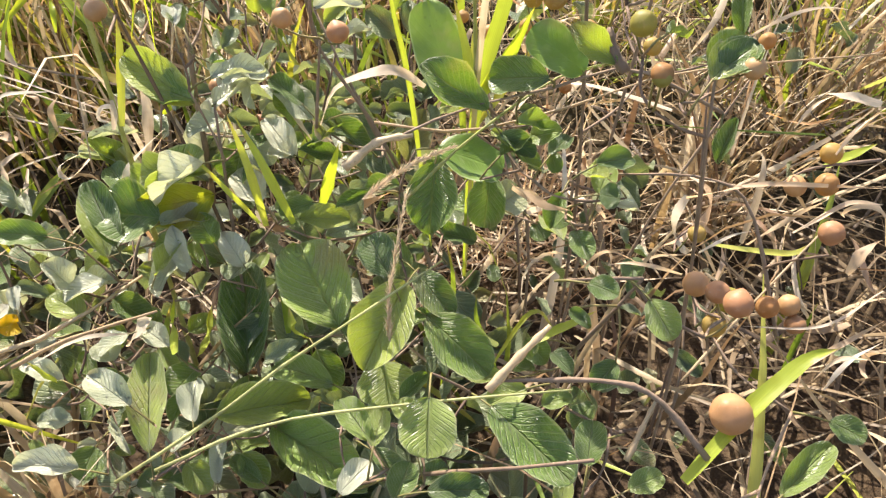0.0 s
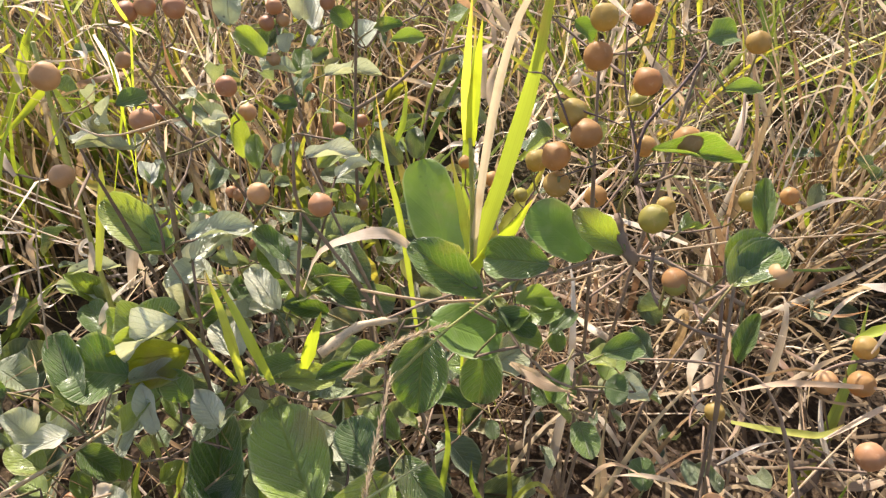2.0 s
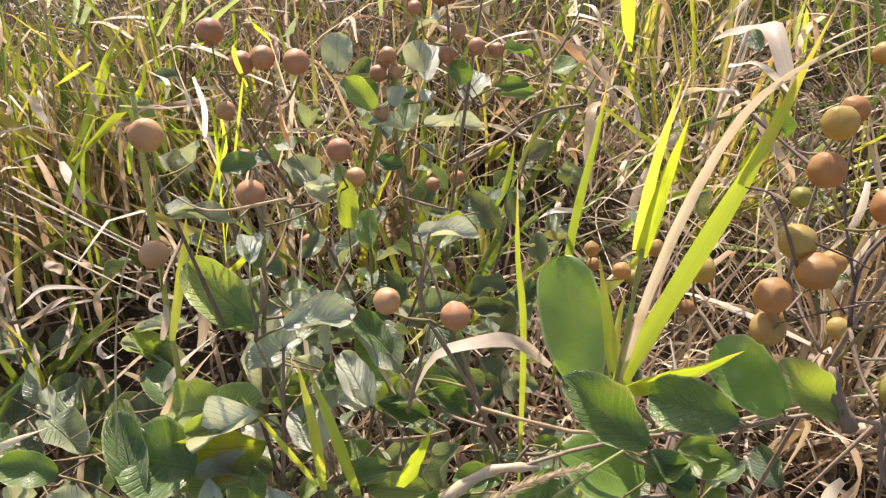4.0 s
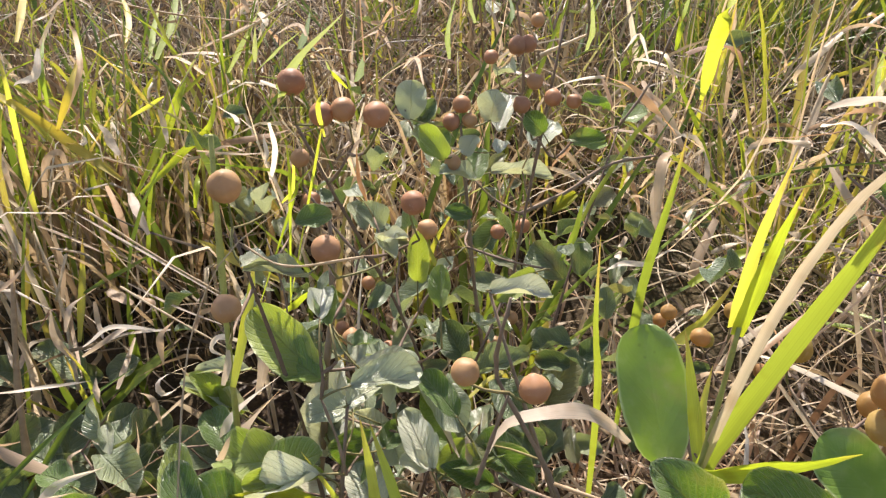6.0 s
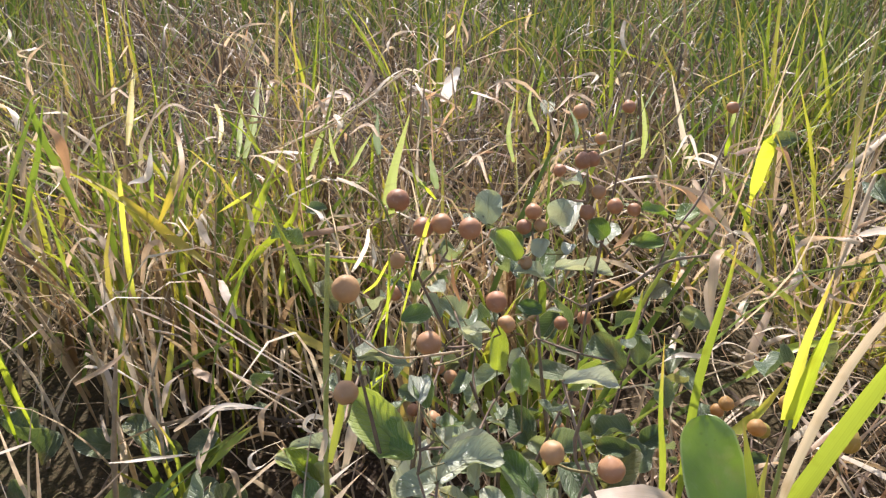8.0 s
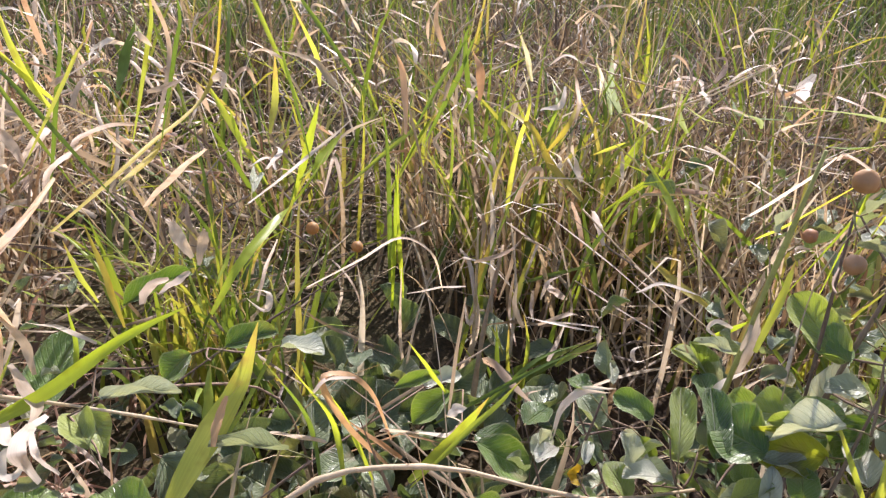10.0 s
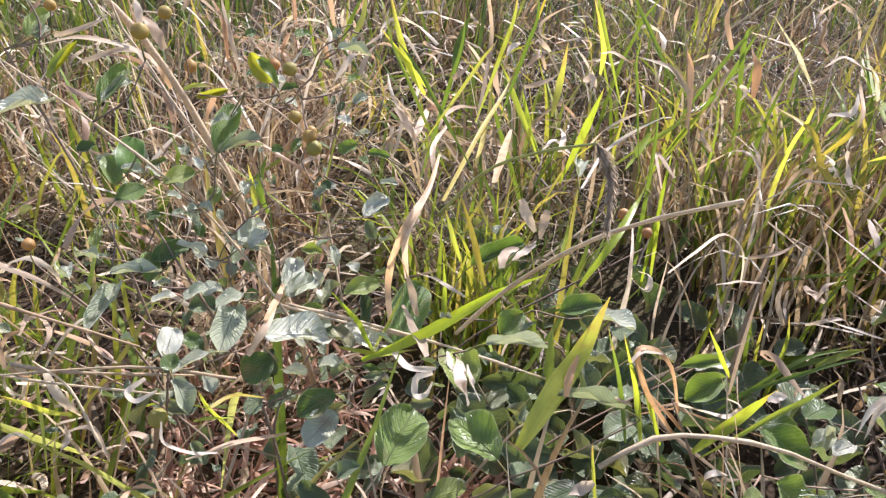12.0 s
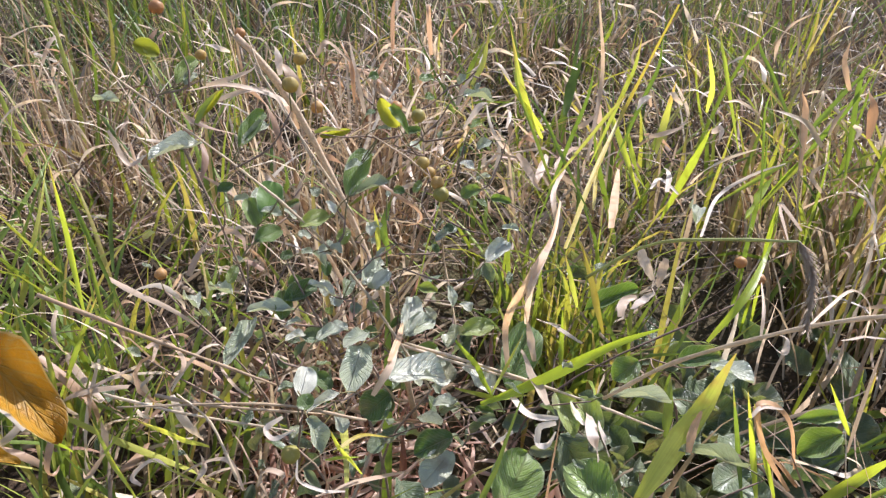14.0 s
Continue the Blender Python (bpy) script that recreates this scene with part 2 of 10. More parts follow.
m_litter = grass_material("curled_litter", [(0.0, rgb("8e6a58")), (0.35, rgb("b48c76")), (0.7, rgb("d4b49c")), (1.0, rgb("e8d6c4"))], 0.42, (1.15, 0.98, 0.86, 1), 0.45)
m_twig = plain_material("purple_twig", [(0.0, rgb("55423e")), (1.0, rgb("6e5850"))], 0.6, 160, 0.5)
m_lime = plain_material("green_straw", [(0.0, rgb("a8ac6a")), (1.0, rgb("bfbf86"))], 0.5, 160, 0.3, through=0.35)
m_fuzz = plain_material("pale_spike", [(0.0, rgb("ccb698")), (1.0, rgb("e0ceb2"))], 0.8, 400, 0.6, dist=0.001, through=0.4)
m_darkfuzz = plain_material("dark_spike", [(0.0, rgb("bfae98")), (1.0, rgb("cdbca4"))], 0.8, 400, 0.6, dist=0.001, through=0.55)
m_petiole = plain_material("petiole", [(0.0, rgb("6c6a3c")), (1.0, rgb("85764c"))], 0.6, 160, 0.3)
m_calyx = plain_material("calyx", [(0.0, rgb("a88a4a")), (1.0, rgb("8f8a48"))], 0.7, 160, 0.3, through=0.2)


def soil_material():
    m, nt = nodes("soil_and_litter")
    pos = add(nt, "ShaderNodeNewGeometry").outputs["Position"]
    a = add(nt, "ShaderNodeTexNoise", {"Vector": pos, "Scale": 14, "Detail": 6}).outputs[0]
    b = add(nt, "ShaderNodeTexNoise", {"Vector": pos, "Scale": 160, "Detail": 5}).outputs[0]
    col = ramp(nt, a, [(0.3, rgb("261e17")), (0.5, rgb("382c22")), (0.7, rgb("4c3e2e"))])
    wide = add(nt, "ShaderNodeTexNoise", {"Vector": pos, "Scale": 0.7, "Detail": 5}).outputs[0]
    col = mix(nt, ramp(nt, wide, [(0.45, (0, 0, 0, 1)), (0.65, (0.6, 0.6, 0.6, 1))]), col, rgb("4c4c2c"))
    col = mix(nt, ramp(nt, b, [(0.5, (0, 0, 0, 1)), (0.7, (0.7, 0.7, 0.7, 1))]), col, rgb("60503c"))
    bmp = add(nt, "ShaderNodeBump", {"Strength": 0.9, "Distance": 0.006, "Height": b})
    finish(nt, col, 0.9, 0, bmp.outputs[0], spec=0.2)
    return m


m_soil = soil_material()


# ---- mesh helpers ----
def mesh(name, verts, faces, mat, uvs=None, smooth=True):
    me = bpy.data.meshes.new(name)
    me.from_pydata([tuple(v) for v in verts], [], faces)
    me.materials.append(mat)
    if uvs is not None:
        lay = me.uv_layers.new(name="map")
        idx = np.empty(len(me.loops), dtype=np.int32)
        me.loops.foreach_get("vertex_index", idx)
        lay.data.foreach_set("uv", np.asarray(uvs, dtype=np.float32)[idx].ravel())
    me.polygons.foreach_set("use_smooth", [smooth] * len(me.polygons))
    me.update()
    return me


def thing(name, label, category, at=(0, 0, 0), group="", kind=""):
    ob = new(name)
    ob.empty_display_size = 0.02
    ob.location = at
    return tagged(ob, label, category, group, kind)


WORLD = {}


def child(name, me, parent, m=None, label=""):
    """One part under a thing or under a part; m is its pose in the world."""
    ob = new(name, me)
    ob.parent = parent
    m = m or Matrix()
    ob.matrix_parent_inverse = WORLD.get(parent.name, Matrix.Translation(parent.location)).inverted()
    ob.matrix_basis = m
    WORLD[ob.name] = m
    if label:
        ob["label"] = label
    return ob


def smoothed(points, n):
    """n + 1 points along a smooth curve through the given ones."""
    p = [Vector(q) for q in points]
    if len(p) == 2:
        return [p[0].lerp(p[1], i / n) for i in range(n + 1)]
    p = [p[0] * 2 - p[1]] + p + [p[-1] * 2 - p[-2]]
    out, k = [], len(p) - 3
    for i in range(n + 1):
        f = min(i / n * k, k - 1e-6)
        j, u = int(f), f - int(f)
        a, b, c, d = p[j:j + 4]
        out.append(0.5 * ((2 * b) + (c - a) * u + (2 * a - 5 * b + 4 * c - d) * u * u + (3 * b - a - 3 * c + d) * u ** 3))
    return out


def tube(name, points, r0, r1, mat, n=8, sides=6, knots=0.0):
    """A round tapering stem through the points."""
    line = smoothed(points, n)
    verts, faces, uvs = [], [], []
    side = None
    for i, p in enumerate(line):
        d = (line[min(i + 1, n)] - line[max(i - 1, 0)]).normalized()
        side = (side or Vector((0.3, 0.7, 0.2))) - d * (side or Vector((0.3, 0.7, 0.2))).dot(d)
        side.normalize()
        other = d.cross(side)
        r = r0 + (r1 - r0) * i / n + (knots * r0 if knots and i % 3 == 2 else 0)
        for k in range(sides):
            a = 2 * math.pi * k / sides
            verts.append(p + side * (r * math.cos(a)) + other * (r * math.sin(a)))
            uvs.append((k / sides, i / n))
    for i in range(n):
        for k in range(sides):
            a, b = i * sides + k, i * sides + (k + 1) % sides
            faces.append((a, b, b + sides, a + sides))
    faces += [tuple(range(sides))[::-1], tuple(n * sides + k for k in range(sides))]
    return mesh(name, verts, faces, mat, uvs)


def ribbon(name, points, width, normal, mat, n=12, twist=0.0, fold=0.25, blunt=0.0, curl=0.0, base=0.6):
    """A grass blade: a folded, tapering strip through the points. normal: the way its face looks; twist: degrees over its length."""
    line = smoothed(points, n)
    verts, faces, uvs = [], [], []
    for i, p in enumerate(line):
        u = i / n
        d = (line[min(i + 1, n)] - line[max(i - 1, 0)]).normalized()
        nn = Vector(normal) - d * Vector(normal).dot(d)
        nn.normalize()
        nn = Matrix.Rotation(radians(twist * (u - 0.5)), 3, d) @ nn
        w = d.cross(nn)
        prof = (base + (1 - base) * min(1, u * 3.5)) * (1 - max(0, (u - 0.35) / 0.65) ** 1.7 * (1 - blunt))
        h = width * 0.5 * max(prof, 0.03) * (1 + 0.06 * math.sin(u * 23 + width * 900))
        edge = nn * (h * (fold + curl * u))
        edge = edge + nn * (h * 0.25 * math.sin(u * 11 + width * 700))
        verts += [p - w * h + edge, p - w * h * 0.5 + edge * 0.3, p, p + w * h * 0.5 + edge * 0.3, p + w * h + edge]
        uvs += [(0, u), (0.25, u), (0.5, u), (0.75, u), (1, u)]
    for i in range(n):
        for k in range(4):
            a = i * 5 + k
            faces.append((a, a + 1, a + 6, a + 5))
    return mesh(name, verts, faces, mat, uvs)


def strips(name, base, length, width, az, tilt, bend, twist, mat, hook=None, rings=6, hook_from=0.6):
    """Many grass blades in one mesh, each an island of its own: arrays of one value a blade."""
    n = len(length)
    s = np.linspace(0, 1, rings + 1)[None, :]
    ang = tilt[:, None] + bend[:, None] * s ** 1.5
    if hook is not None:
        ang = ang + hook[:, None] * np.clip((s - hook_from) / (1 - hook_from), 0, 1) ** 1.2
    step = length[:, None] / rings
    out = np.cumsum(np.sin(ang) * step, 1) - np.sin(ang) * step
    up = np.cumsum(np.cos(ang) * step, 1) - np.cos(ang) * step
    sway = az[:, None] + twist[:, None] * 0.35 * s ** 2
    cx, cy = np.cos(sway), np.sin(sway)
    p = np.stack([base[:, 0, None] + cx * out, base[:, 1, None] + cy * out, np.maximum(base[:, 2, None] + up, 0.004)], -1)
    tw = twist[:, None] * (s - 0.2)
    w0 = np.stack([-np.sin(sway), np.cos(sway), 0 * sway], -1)
    d = np.stack([cx * np.sin(ang), cy * np.sin(ang), np.cos(ang)], -1)
    w1 = np.cross(d, w0)
    side = w0 * np.cos(tw)[..., None] + w1 * np.sin(tw)[..., None]
    prof = (0.65 + 0.35 * np.minimum(1, s * 4)) * (1 - np.clip((s - 0.3) / 0.7, 0, 1) ** 1.8 * 0.94)
    half = side * (width[:, None] * 0.5 * prof)[..., None]
    lift = np.cross(side, d) * (width[:, None] * 0.14 * prof)[..., None]
    v = np.stack([p - half + lift, p, p + half + lift], 2).reshape(-1, 3)
    k = (rings + 1) * 3
    i = np.arange(rings)[:, None] * 3 + np.arange(2)[None, :]
    quad = np.stack([i, i + 1, i + 4, i + 3], -1).reshape(-1, 4)
    f = (quad[None] + (np.arange(n) * k)[:, None, None]).reshape(-1, 4)
    me = bpy.data.meshes.new(name)
    me.vertices.add(len(v))
    me.vertices.foreach_set("co", v.astype(np.float32).ravel())
    me.loops.add(f.size)
    me.loops.foreach_set("vertex_index", f.astype(np.int32).ravel())
    me.polygons.add(len(f))
    me.polygons.foreach_set("loop_start", (np.arange(len(f)) * 4).astype(np.int32))
    uv1 = np.stack(np.broadcast_arrays(np.array([0, 0.5, 1.0])[None, :], s.ravel()[:, None]), -1).reshape(-1, 2)
    uv1 = np.tile(uv1, (n, 1)) + np.repeat(np.random.rand(n, 2) * 40, k, 0)
    lay = me.uv_layers.new(name="map")
    lay.data.foreach_set("uv", uv1[f.ravel()].astype(np.float32).ravel())
    me.polygons.foreach_set("use_smooth", np.ones(len(f), dtype=bool))
    me.materials.append(mat)
    me.update(calc_edges=True)
    return me


def leaf_mesh(name, mat, full=2.3, point=0.3, cup=0.15, droop=0.15, wave=0.05, seed=0, nibble=0.0, n=12, hole=None):
    """A broad leaf one long and one wide, base at the origin, tip on +y, face up. point: 0 round tip, 1 pointed."""
    rng = random.Random(seed)
    ph = rng.random() * 6
    verts, faces, uvs = [], [], []
    cols = 6
    for i in range(n + 1):
        u = 0.5 - 0.5 * math.cos(math.pi * (0.04 + 0.96 * i / n)) if i < n else 0.998
        v = u ** (0.85 + 0.45 * (1 - point))
        q = full - 0.7 * point
        oval = max(0.04, (1 - abs(2 * v - 1) ** q) ** (1 / q))
        if point > 0.3:
            oval *= 1 - 0.25 * point * max(0, u - 0.5)
        for k in range(cols + 1):
            c = (k / cols - 0.5) * 2
            bite = 1 - nibble * max(0, math.sin(u * 17 + ph + c * 2)) * (abs(c) > 0.9)
            x = 0.5 * c * oval * bite * (1 + rng.uniform(-0.05, 0.03) * (abs(c) > 0.9))
            z = cup * (c * c * 0.8 + 0.2 * abs(c)) * 0.5 * oval - droop * u * u + wave * math.sin(u * 9 + ph + c * 1.3) * abs(c) * 0.5 + 0.012 * (1 if k % 2 else -1) * (k not in (0, cols))
            verts.append((x, u, z))
            uvs.append((k / cols, u))
    for i in range(n):
        for k in range(cols):
            if (i, k) == hole:
                continue
            a = i * (cols + 1) + k
            faces.append((a, a + 1, a + cols + 2, a + cols + 1))
    return mesh(name, verts, faces, mat, uvs)


def berry_mesh(name, mat, seed):
    """A round dry berry with flattened poles, shallow dents and a small beak."""
    bm = bmesh.new()
    bmesh.ops.create_icosphere(bm, subdivisions=3, radius=0.5)
    rng = random.Random(seed)
    o = Vector((rng.random() * 9, rng.random() * 9, rng.random() * 9))
    for v in bm.verts:
        d = v.co.normalized()
        r = 0.5 * (1 + 0.05 * noise.noise(d * 1.8 + o) + 0.012 * noise.noise(d * 7 + o))
        r *= 1 - 0.06 * abs(d.z) ** 4
        v.co = d * r
        if d.z < -0.82:
            v.co.z -= 0.09 * ((-d.z - 0.82) / 0.18) ** 2
    me = bpy.data.meshes.new(name)
    bm.to_mesh(me)
    bm.free()
    me.materials.append(mat)
    me.polygons.foreach_set("use_smooth", [True] * len(me.polygons))
    return me


def calyx_mesh(name, mat):
    """Five short pointed sepals spread over the top of a berry."""
    verts, faces, uvs = [(0, 0, 0.53)], [], [(0.5, 0)]
    for k in range(5):
        a = 2 * math.pi * k / 5
        for da, r, z in ((-0.45, 0.06, 0.51), (0, 0.15, 0.5 + 0.04 * (k % 2)), (0.45, 0.06, 0.51)):
            verts.append((r * math.cos(a + da), r * math.sin(a + da), z))
            uvs.append((0.5 + da, r))
        b = 1 + 3 * k
        faces += [(0, b, b + 1), (0, b + 1, b + 2)]
    return mesh(name, verts, faces, mat, uvs, False)


LEAF = [leaf_mesh("leaf_sheet", m_smooth if i == 2 else m_leaf, full=fu, point=p, cup=c, droop=d, wave=w, seed=i, nibble=nb)
        for i, (fu, p, c, d, w, nb) in enumerate(((2.3, 0.15, 0.35, 0.12, 0.12, 0), (2.2, 0.4, 0.5, 0.2, 0.16, 0), (2.7, 0.1, 0.15, 0.05, 0.08, 0), (2.2, 0.6, 0.45, 0.25, 0.2, 0), (2.3, 0.25, 0.4, -0.12, 0.2, 0.1)))]
# Leaves that carry the sun's glint as a pale colour.
PALE_GLINT = [leaf_mesh("pale_glint_leaf_sheet", m_pale_glint, point=p, cup=c, droop=d, wave=w, seed=i + 9) for i, (p, c, d, w) in enumerate(((0.25, 0.4, 0.12, 0.15), (0.5, 0.6, 0.22, 0.18)))]
YELLOW = [leaf_mesh("yellow_leaf_sheet", m_yellow, point=0.25, cup=0.3, droop=0.15, wave=0.1, seed=20),
          leaf_mesh("pierced_leaf_sheet", m_pale_glint, point=0.2, cup=0.2, droop=0.08, wave=0.08, seed=21, hole=(9, 3)),
          leaf_mesh("lime_leaf_sheet", m_limeleaf, point=0.35, cup=0.4, droop=0.15, wave=0.12, seed=22)]
# Leaves of the hollow's plants, their shade held in the dulled colour.
SHADE_DULL = [leaf_mesh("shade_dull_leaf_sheet", m_under, full=fu, point=p, cup=c, droop=0.12, wave=0.12, seed=i + 30) for i, (fu, p, c) in enumerate(((2.3, 0.15, 0.3), (2.4, 0.35, 0.2)))]
DEAD = [leaf_mesh("dead_leaf_sheet", m_dead, point=0.25, cup=0.3, droop=0.15, wave=0.16, seed=20, nibble=0.06)]
BERRY = [berry_mesh("berry_ball", m_berry if i < 4 else m_golden, i) for i in range(8)]
CALYX = calyx_mesh("calyx_star", m_calyx)


def leaf(plant, base, tip, width, normal, kind=0, label=""):
    """One leaf of a plant from its base to its tip; normal: the way its face looks."""
    b, t = Vector(base), Vector(tip)
    y = t - b
    length = y.length
    y.normalize()
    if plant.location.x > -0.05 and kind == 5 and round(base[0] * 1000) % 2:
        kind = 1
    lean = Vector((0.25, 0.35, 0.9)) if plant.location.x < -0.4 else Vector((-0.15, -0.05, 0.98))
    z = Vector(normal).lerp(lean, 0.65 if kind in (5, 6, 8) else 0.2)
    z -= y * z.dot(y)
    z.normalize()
    m = Matrix((y.cross(z), y, z)).transposed().to_4x4()
    me = (LEAF + PALE_GLINT + YELLOW + SHADE_DULL + DEAD)[kind]
    ob = child("leaf", me, plant, Matrix.Translation(b) @ m @ Matrix.Diagonal((width, length, length, 1)), label)
    near = [q for q in STEMS.get(plant.name, ()) if (q - b).length < 0.035]
    foot = min(near, key=lambda q: (q - b).length) if near else b - y * 0.014 + Vector((0, 0.002, -0.008))
    if not near:
        OPEN.setdefault(plant.name, []).append(foot)
    child("petiole", tube("petiole_tube", [foot, (foot + b) / 2 - y * 0.002, b + y * (0.04 * length)], 0.0007, 0.0005, m_petiole, 4, 4), ob)
    return ob


def berry(plant, at, size, kind=0, to=None):
    """One berry with its calyx, and its stalk to the twig at to."""
    rng = random.Random(round(at[0] * 7919 + at[1] * 104729 + at[2] * 1299709))
    turn = Euler((math.pi + rng.uniform(-0.8, 0.8), rng.uniform(-0.8, 0.8), rng.uniform(0, 6))).to_matrix().to_4x4()
    m = Matrix.Translation(at) @ turn @ Matrix.Diagonal((size, size, size * rng.uniform(0.92, 1.04), 1))
    ob = child("berry", BERRY[kind], plant, m)
    child("calyx", CALYX, ob, m)
    top = m @ Vector((0, 0, 0.5))
    near = [q for q in STEMS.get(plant.name, ()) if (q - top).length < 0.025]
    to = min(near, key=lambda q: (q - top).length) if near else top + Vector((rng.uniform(-0.01, 0.01), rng.uniform(-0.003, 0.01), -0.018))
    if not near:
        OPEN.setdefault(plant.name, []).append(to)
    mid = (top + to) / 2 + Vector((0, 0, -0.002))
    child("stalk", tube("stalk_tube", [top, mid, to], 0.0005, 0.0007, m_petiole, 4, 4), ob)
    return ob


STEMS, OPEN = {}, {}


def branch_out(plant):
    """Thin twigs from the bush's stems to the leaves and berries that stand off from them."""
    held = [tuple(q) for q in STEMS.get(plant.name, ())]
    loose = [tuple(q) for q in OPEN.get(plant.name, ())]
    rng = random.Random(len(loose))
    while held and loose:
        a, b = np.array(loose), np.array(held)
        d = np.linalg.norm(a[:, None] - b[None], axis=2) + 0.8 * np.maximum(0, b[None, :, 2] - a[:, None, 2] + 0.01)
        i, k = np.unravel_index(np.argmin(d), d.shape)
        end, start = Vector(loose.pop(i)), Vector(held[k])
        if (end - start).length > 0.16:
            start = Vector((end.x * 0.6 + start.x * 0.4, end.y * 0.6 + start.y * 0.4, 0.0))
        bow = Vector((rng.uniform(-0.1, 0.1), rng.uniform(-0.1, 0.1), -0.08)) * (end - start).length
        way = [start, (start + end) / 2 + bow, end]
        child("twig", tube("twig_tube", way, 0.0009, 0.0005, m_stem, 6, 5, 0.3), plant)
        held += [tuple(q) for q in smoothed(way, 6)[1:]]


def stem(plant, points, r0=0.002, r1=0.001, mat=None, n=10, name="stem"):
    STEMS.setdefault(plant.name, []).extend(smoothed(points, 12))
    return child(name, tube(name + "_tube", points, r0, r1, mat or m_stem, n, 6, 0.25), plant)


def spike(plant, points, r0, r1, mat):
    """A grass seed head: a thin core set round with short slanting bristles."""
    core = stem(plant, points, r0 * 0.3, r1 * 0.25, mat, name="seed_spike")
    line = smoothed(points, 60)
    rng = random.Random(len(points) + int(r0 * 1e6))
    verts, faces = [], []
    for i in range(60):
        d = (line[i + 1] - line[i]).normalized()
        for k in range(7):
            side = Vector((rng.gauss(0, 1), rng.gauss(0, 1), rng.gauss(0, 1)))
            side = (side - d * side.dot(d)).normalized()
            reach = (r0 + (r1 - r0) * i / 60) * rng.uniform(0.9, 2.2)
            at = line[i].lerp(line[i + 1], rng.random())
            w = d.cross(side) * reach * 0.16
            b = len(verts)
            verts += [at + w, at - w, at + side * reach + d * reach * 1.6]
            faces.append((b, b + 1, b + 2))
    child("bristles", mesh("bristle_tips", verts, faces, mat, None, False), core)


def blade(plant, points, width, normal, mat=None, twist=0.0, **kw):
    return child("blade", ribbon("blade_strip", points, width, normal, mat or m_blade, twist=twist, **kw), plant)


# ---- ground ----
def ground_height(x, y):
    return 0.012 * noise.noise(Vector((x * 2.2, y * 2.2, 0.3)))


def make_ground():
    edge = [-400, -120, -40, -15, -8, -5] + [-3.5 + 0.1 * i for i in range(71)] + [5, 8, 15, 40, 120, 400]
    k = len(edge)
    verts = [(x, y + 1.0, ground_height(x, y) if abs(x) < 6 and abs(y) < 6 else 0.0) for y in edge for x in edge]
    faces = [(j * k + i, j * k + i + 1, (j + 1) * k + i + 1, (j + 1) * k + i) for j in range(k - 1) for i in range(k - 1)]
    tagged(new("ground", mesh("ground_sheet", verts, faces, m_soil)), "brown soil littered with dry grass scraps", "ground", kind="structure")


make_ground()


# ---- the meadow's uncountable grass ----
def sown(n, x0, x1, y0, y1, seed, keep=None, clump=0.0, tuft=26):
    """n places on the ground in a rectangle, some drawn together in clumps."""
    rng = np.random.default_rng(seed)
    p = np.stack([rng.uniform(x0, x1, n), rng.uniform(y0, y1, n)], 1)
    if clump:
        c = np.stack([rng.uniform(x0, x1, max(4, n // tuft)), rng.uniform(y0, y1, max(4, n // tuft))], 1)
        p = c[rng.integers(0, len(c), n)] + rng.normal(0, clump, (n, 2))
    if keep is not None:
        p = p[keep(p[:, 0], p[:, 1])]
    return np.concatenate([p, np.zeros((len(p), 1))], 1), rng


def sow(name, label, p, rng, mat, length, width, tilt, bend, hook=(0, 0), z=(0, 0), rings=6, twist=1.5, grow=0.0, hook_from=0.6):
    """Blades in one mesh; grow: how much taller they stand away from the trodden line of the walk."""
    n = len(p)
    g = 1 + grow * np.clip((off_path(p[:, 0], p[:, 1]) - 0.5) / 0.4, 0, 1)
    p[:, 2] = rng.uniform(z[0], z[1], n) * g
    me = strips(name + "_strips", p, rng.uniform(length[0], length[1], n) * g, rng.uniform(width[0], width[1], n), rng.uniform(0, 2 * np.pi, n),
                rng.uniform(tilt[0], tilt[1], n), rng.uniform(bend[0], bend[1], n), rng.normal(0, twist, n), mat,
                rng.uniform(hook[0], hook[1], n), rings, hook_from)
    return tagged(new(name, me), label, "grass", kind="stuff")


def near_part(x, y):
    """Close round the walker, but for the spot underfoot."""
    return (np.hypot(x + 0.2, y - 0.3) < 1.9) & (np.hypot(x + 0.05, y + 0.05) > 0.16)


def mid_part(x, y):
    d = np.hypot(x + 0.2, y - 0.3)
    return (d >= 1.7) & (d < 5.5)


def far_part(x, y):
    d = np.hypot(x + 0.2, y - 0.3)
    return (d >= 5.2) & (d < 24)


def hollow(x, y):
    """1 in the leafy shaded hollows where little grass stands."""
    a = np.exp(-(((x + 0.05) / 0.2) ** 2 + ((y - 0.33) / 0.17) ** 2))
    b = np.exp(-((((x + 0.56) / 0.4) ** 2 + ((y - 0.59) / 0.29) ** 2)) ** 2)
    c = 0.6 * np.exp(-(((x + 0.45) / 0.2) ** 2 + ((y - 0.2) / 0.2) ** 2))
    d = 0.85 * np.exp(-((((x + 0.67) / 0.22) ** 2 + ((y - 0.12) / 0.3) ** 2)) ** 2)
    return np.maximum(np.maximum(a, b), np.maximum(c, d))


def patchy(x, y):
    """Share of blades left: grass stands in patches a hand or two across, with open thatch between."""
    f = np.sin(9 * x + 2.3 * np.sin(5 * y)) + np.sin(11 * y + 1.7 * np.sin(7 * x))
    return np.clip(0.6 + 0.5 * f, 0.15, 1.0)


def standing(x, y):
    rng = np.random.default_rng(len(x) + 5)
    return scanty(x, y) & (rng.random(len(x)) < patchy(x, y))


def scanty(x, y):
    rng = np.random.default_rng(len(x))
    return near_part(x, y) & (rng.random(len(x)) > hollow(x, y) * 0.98)


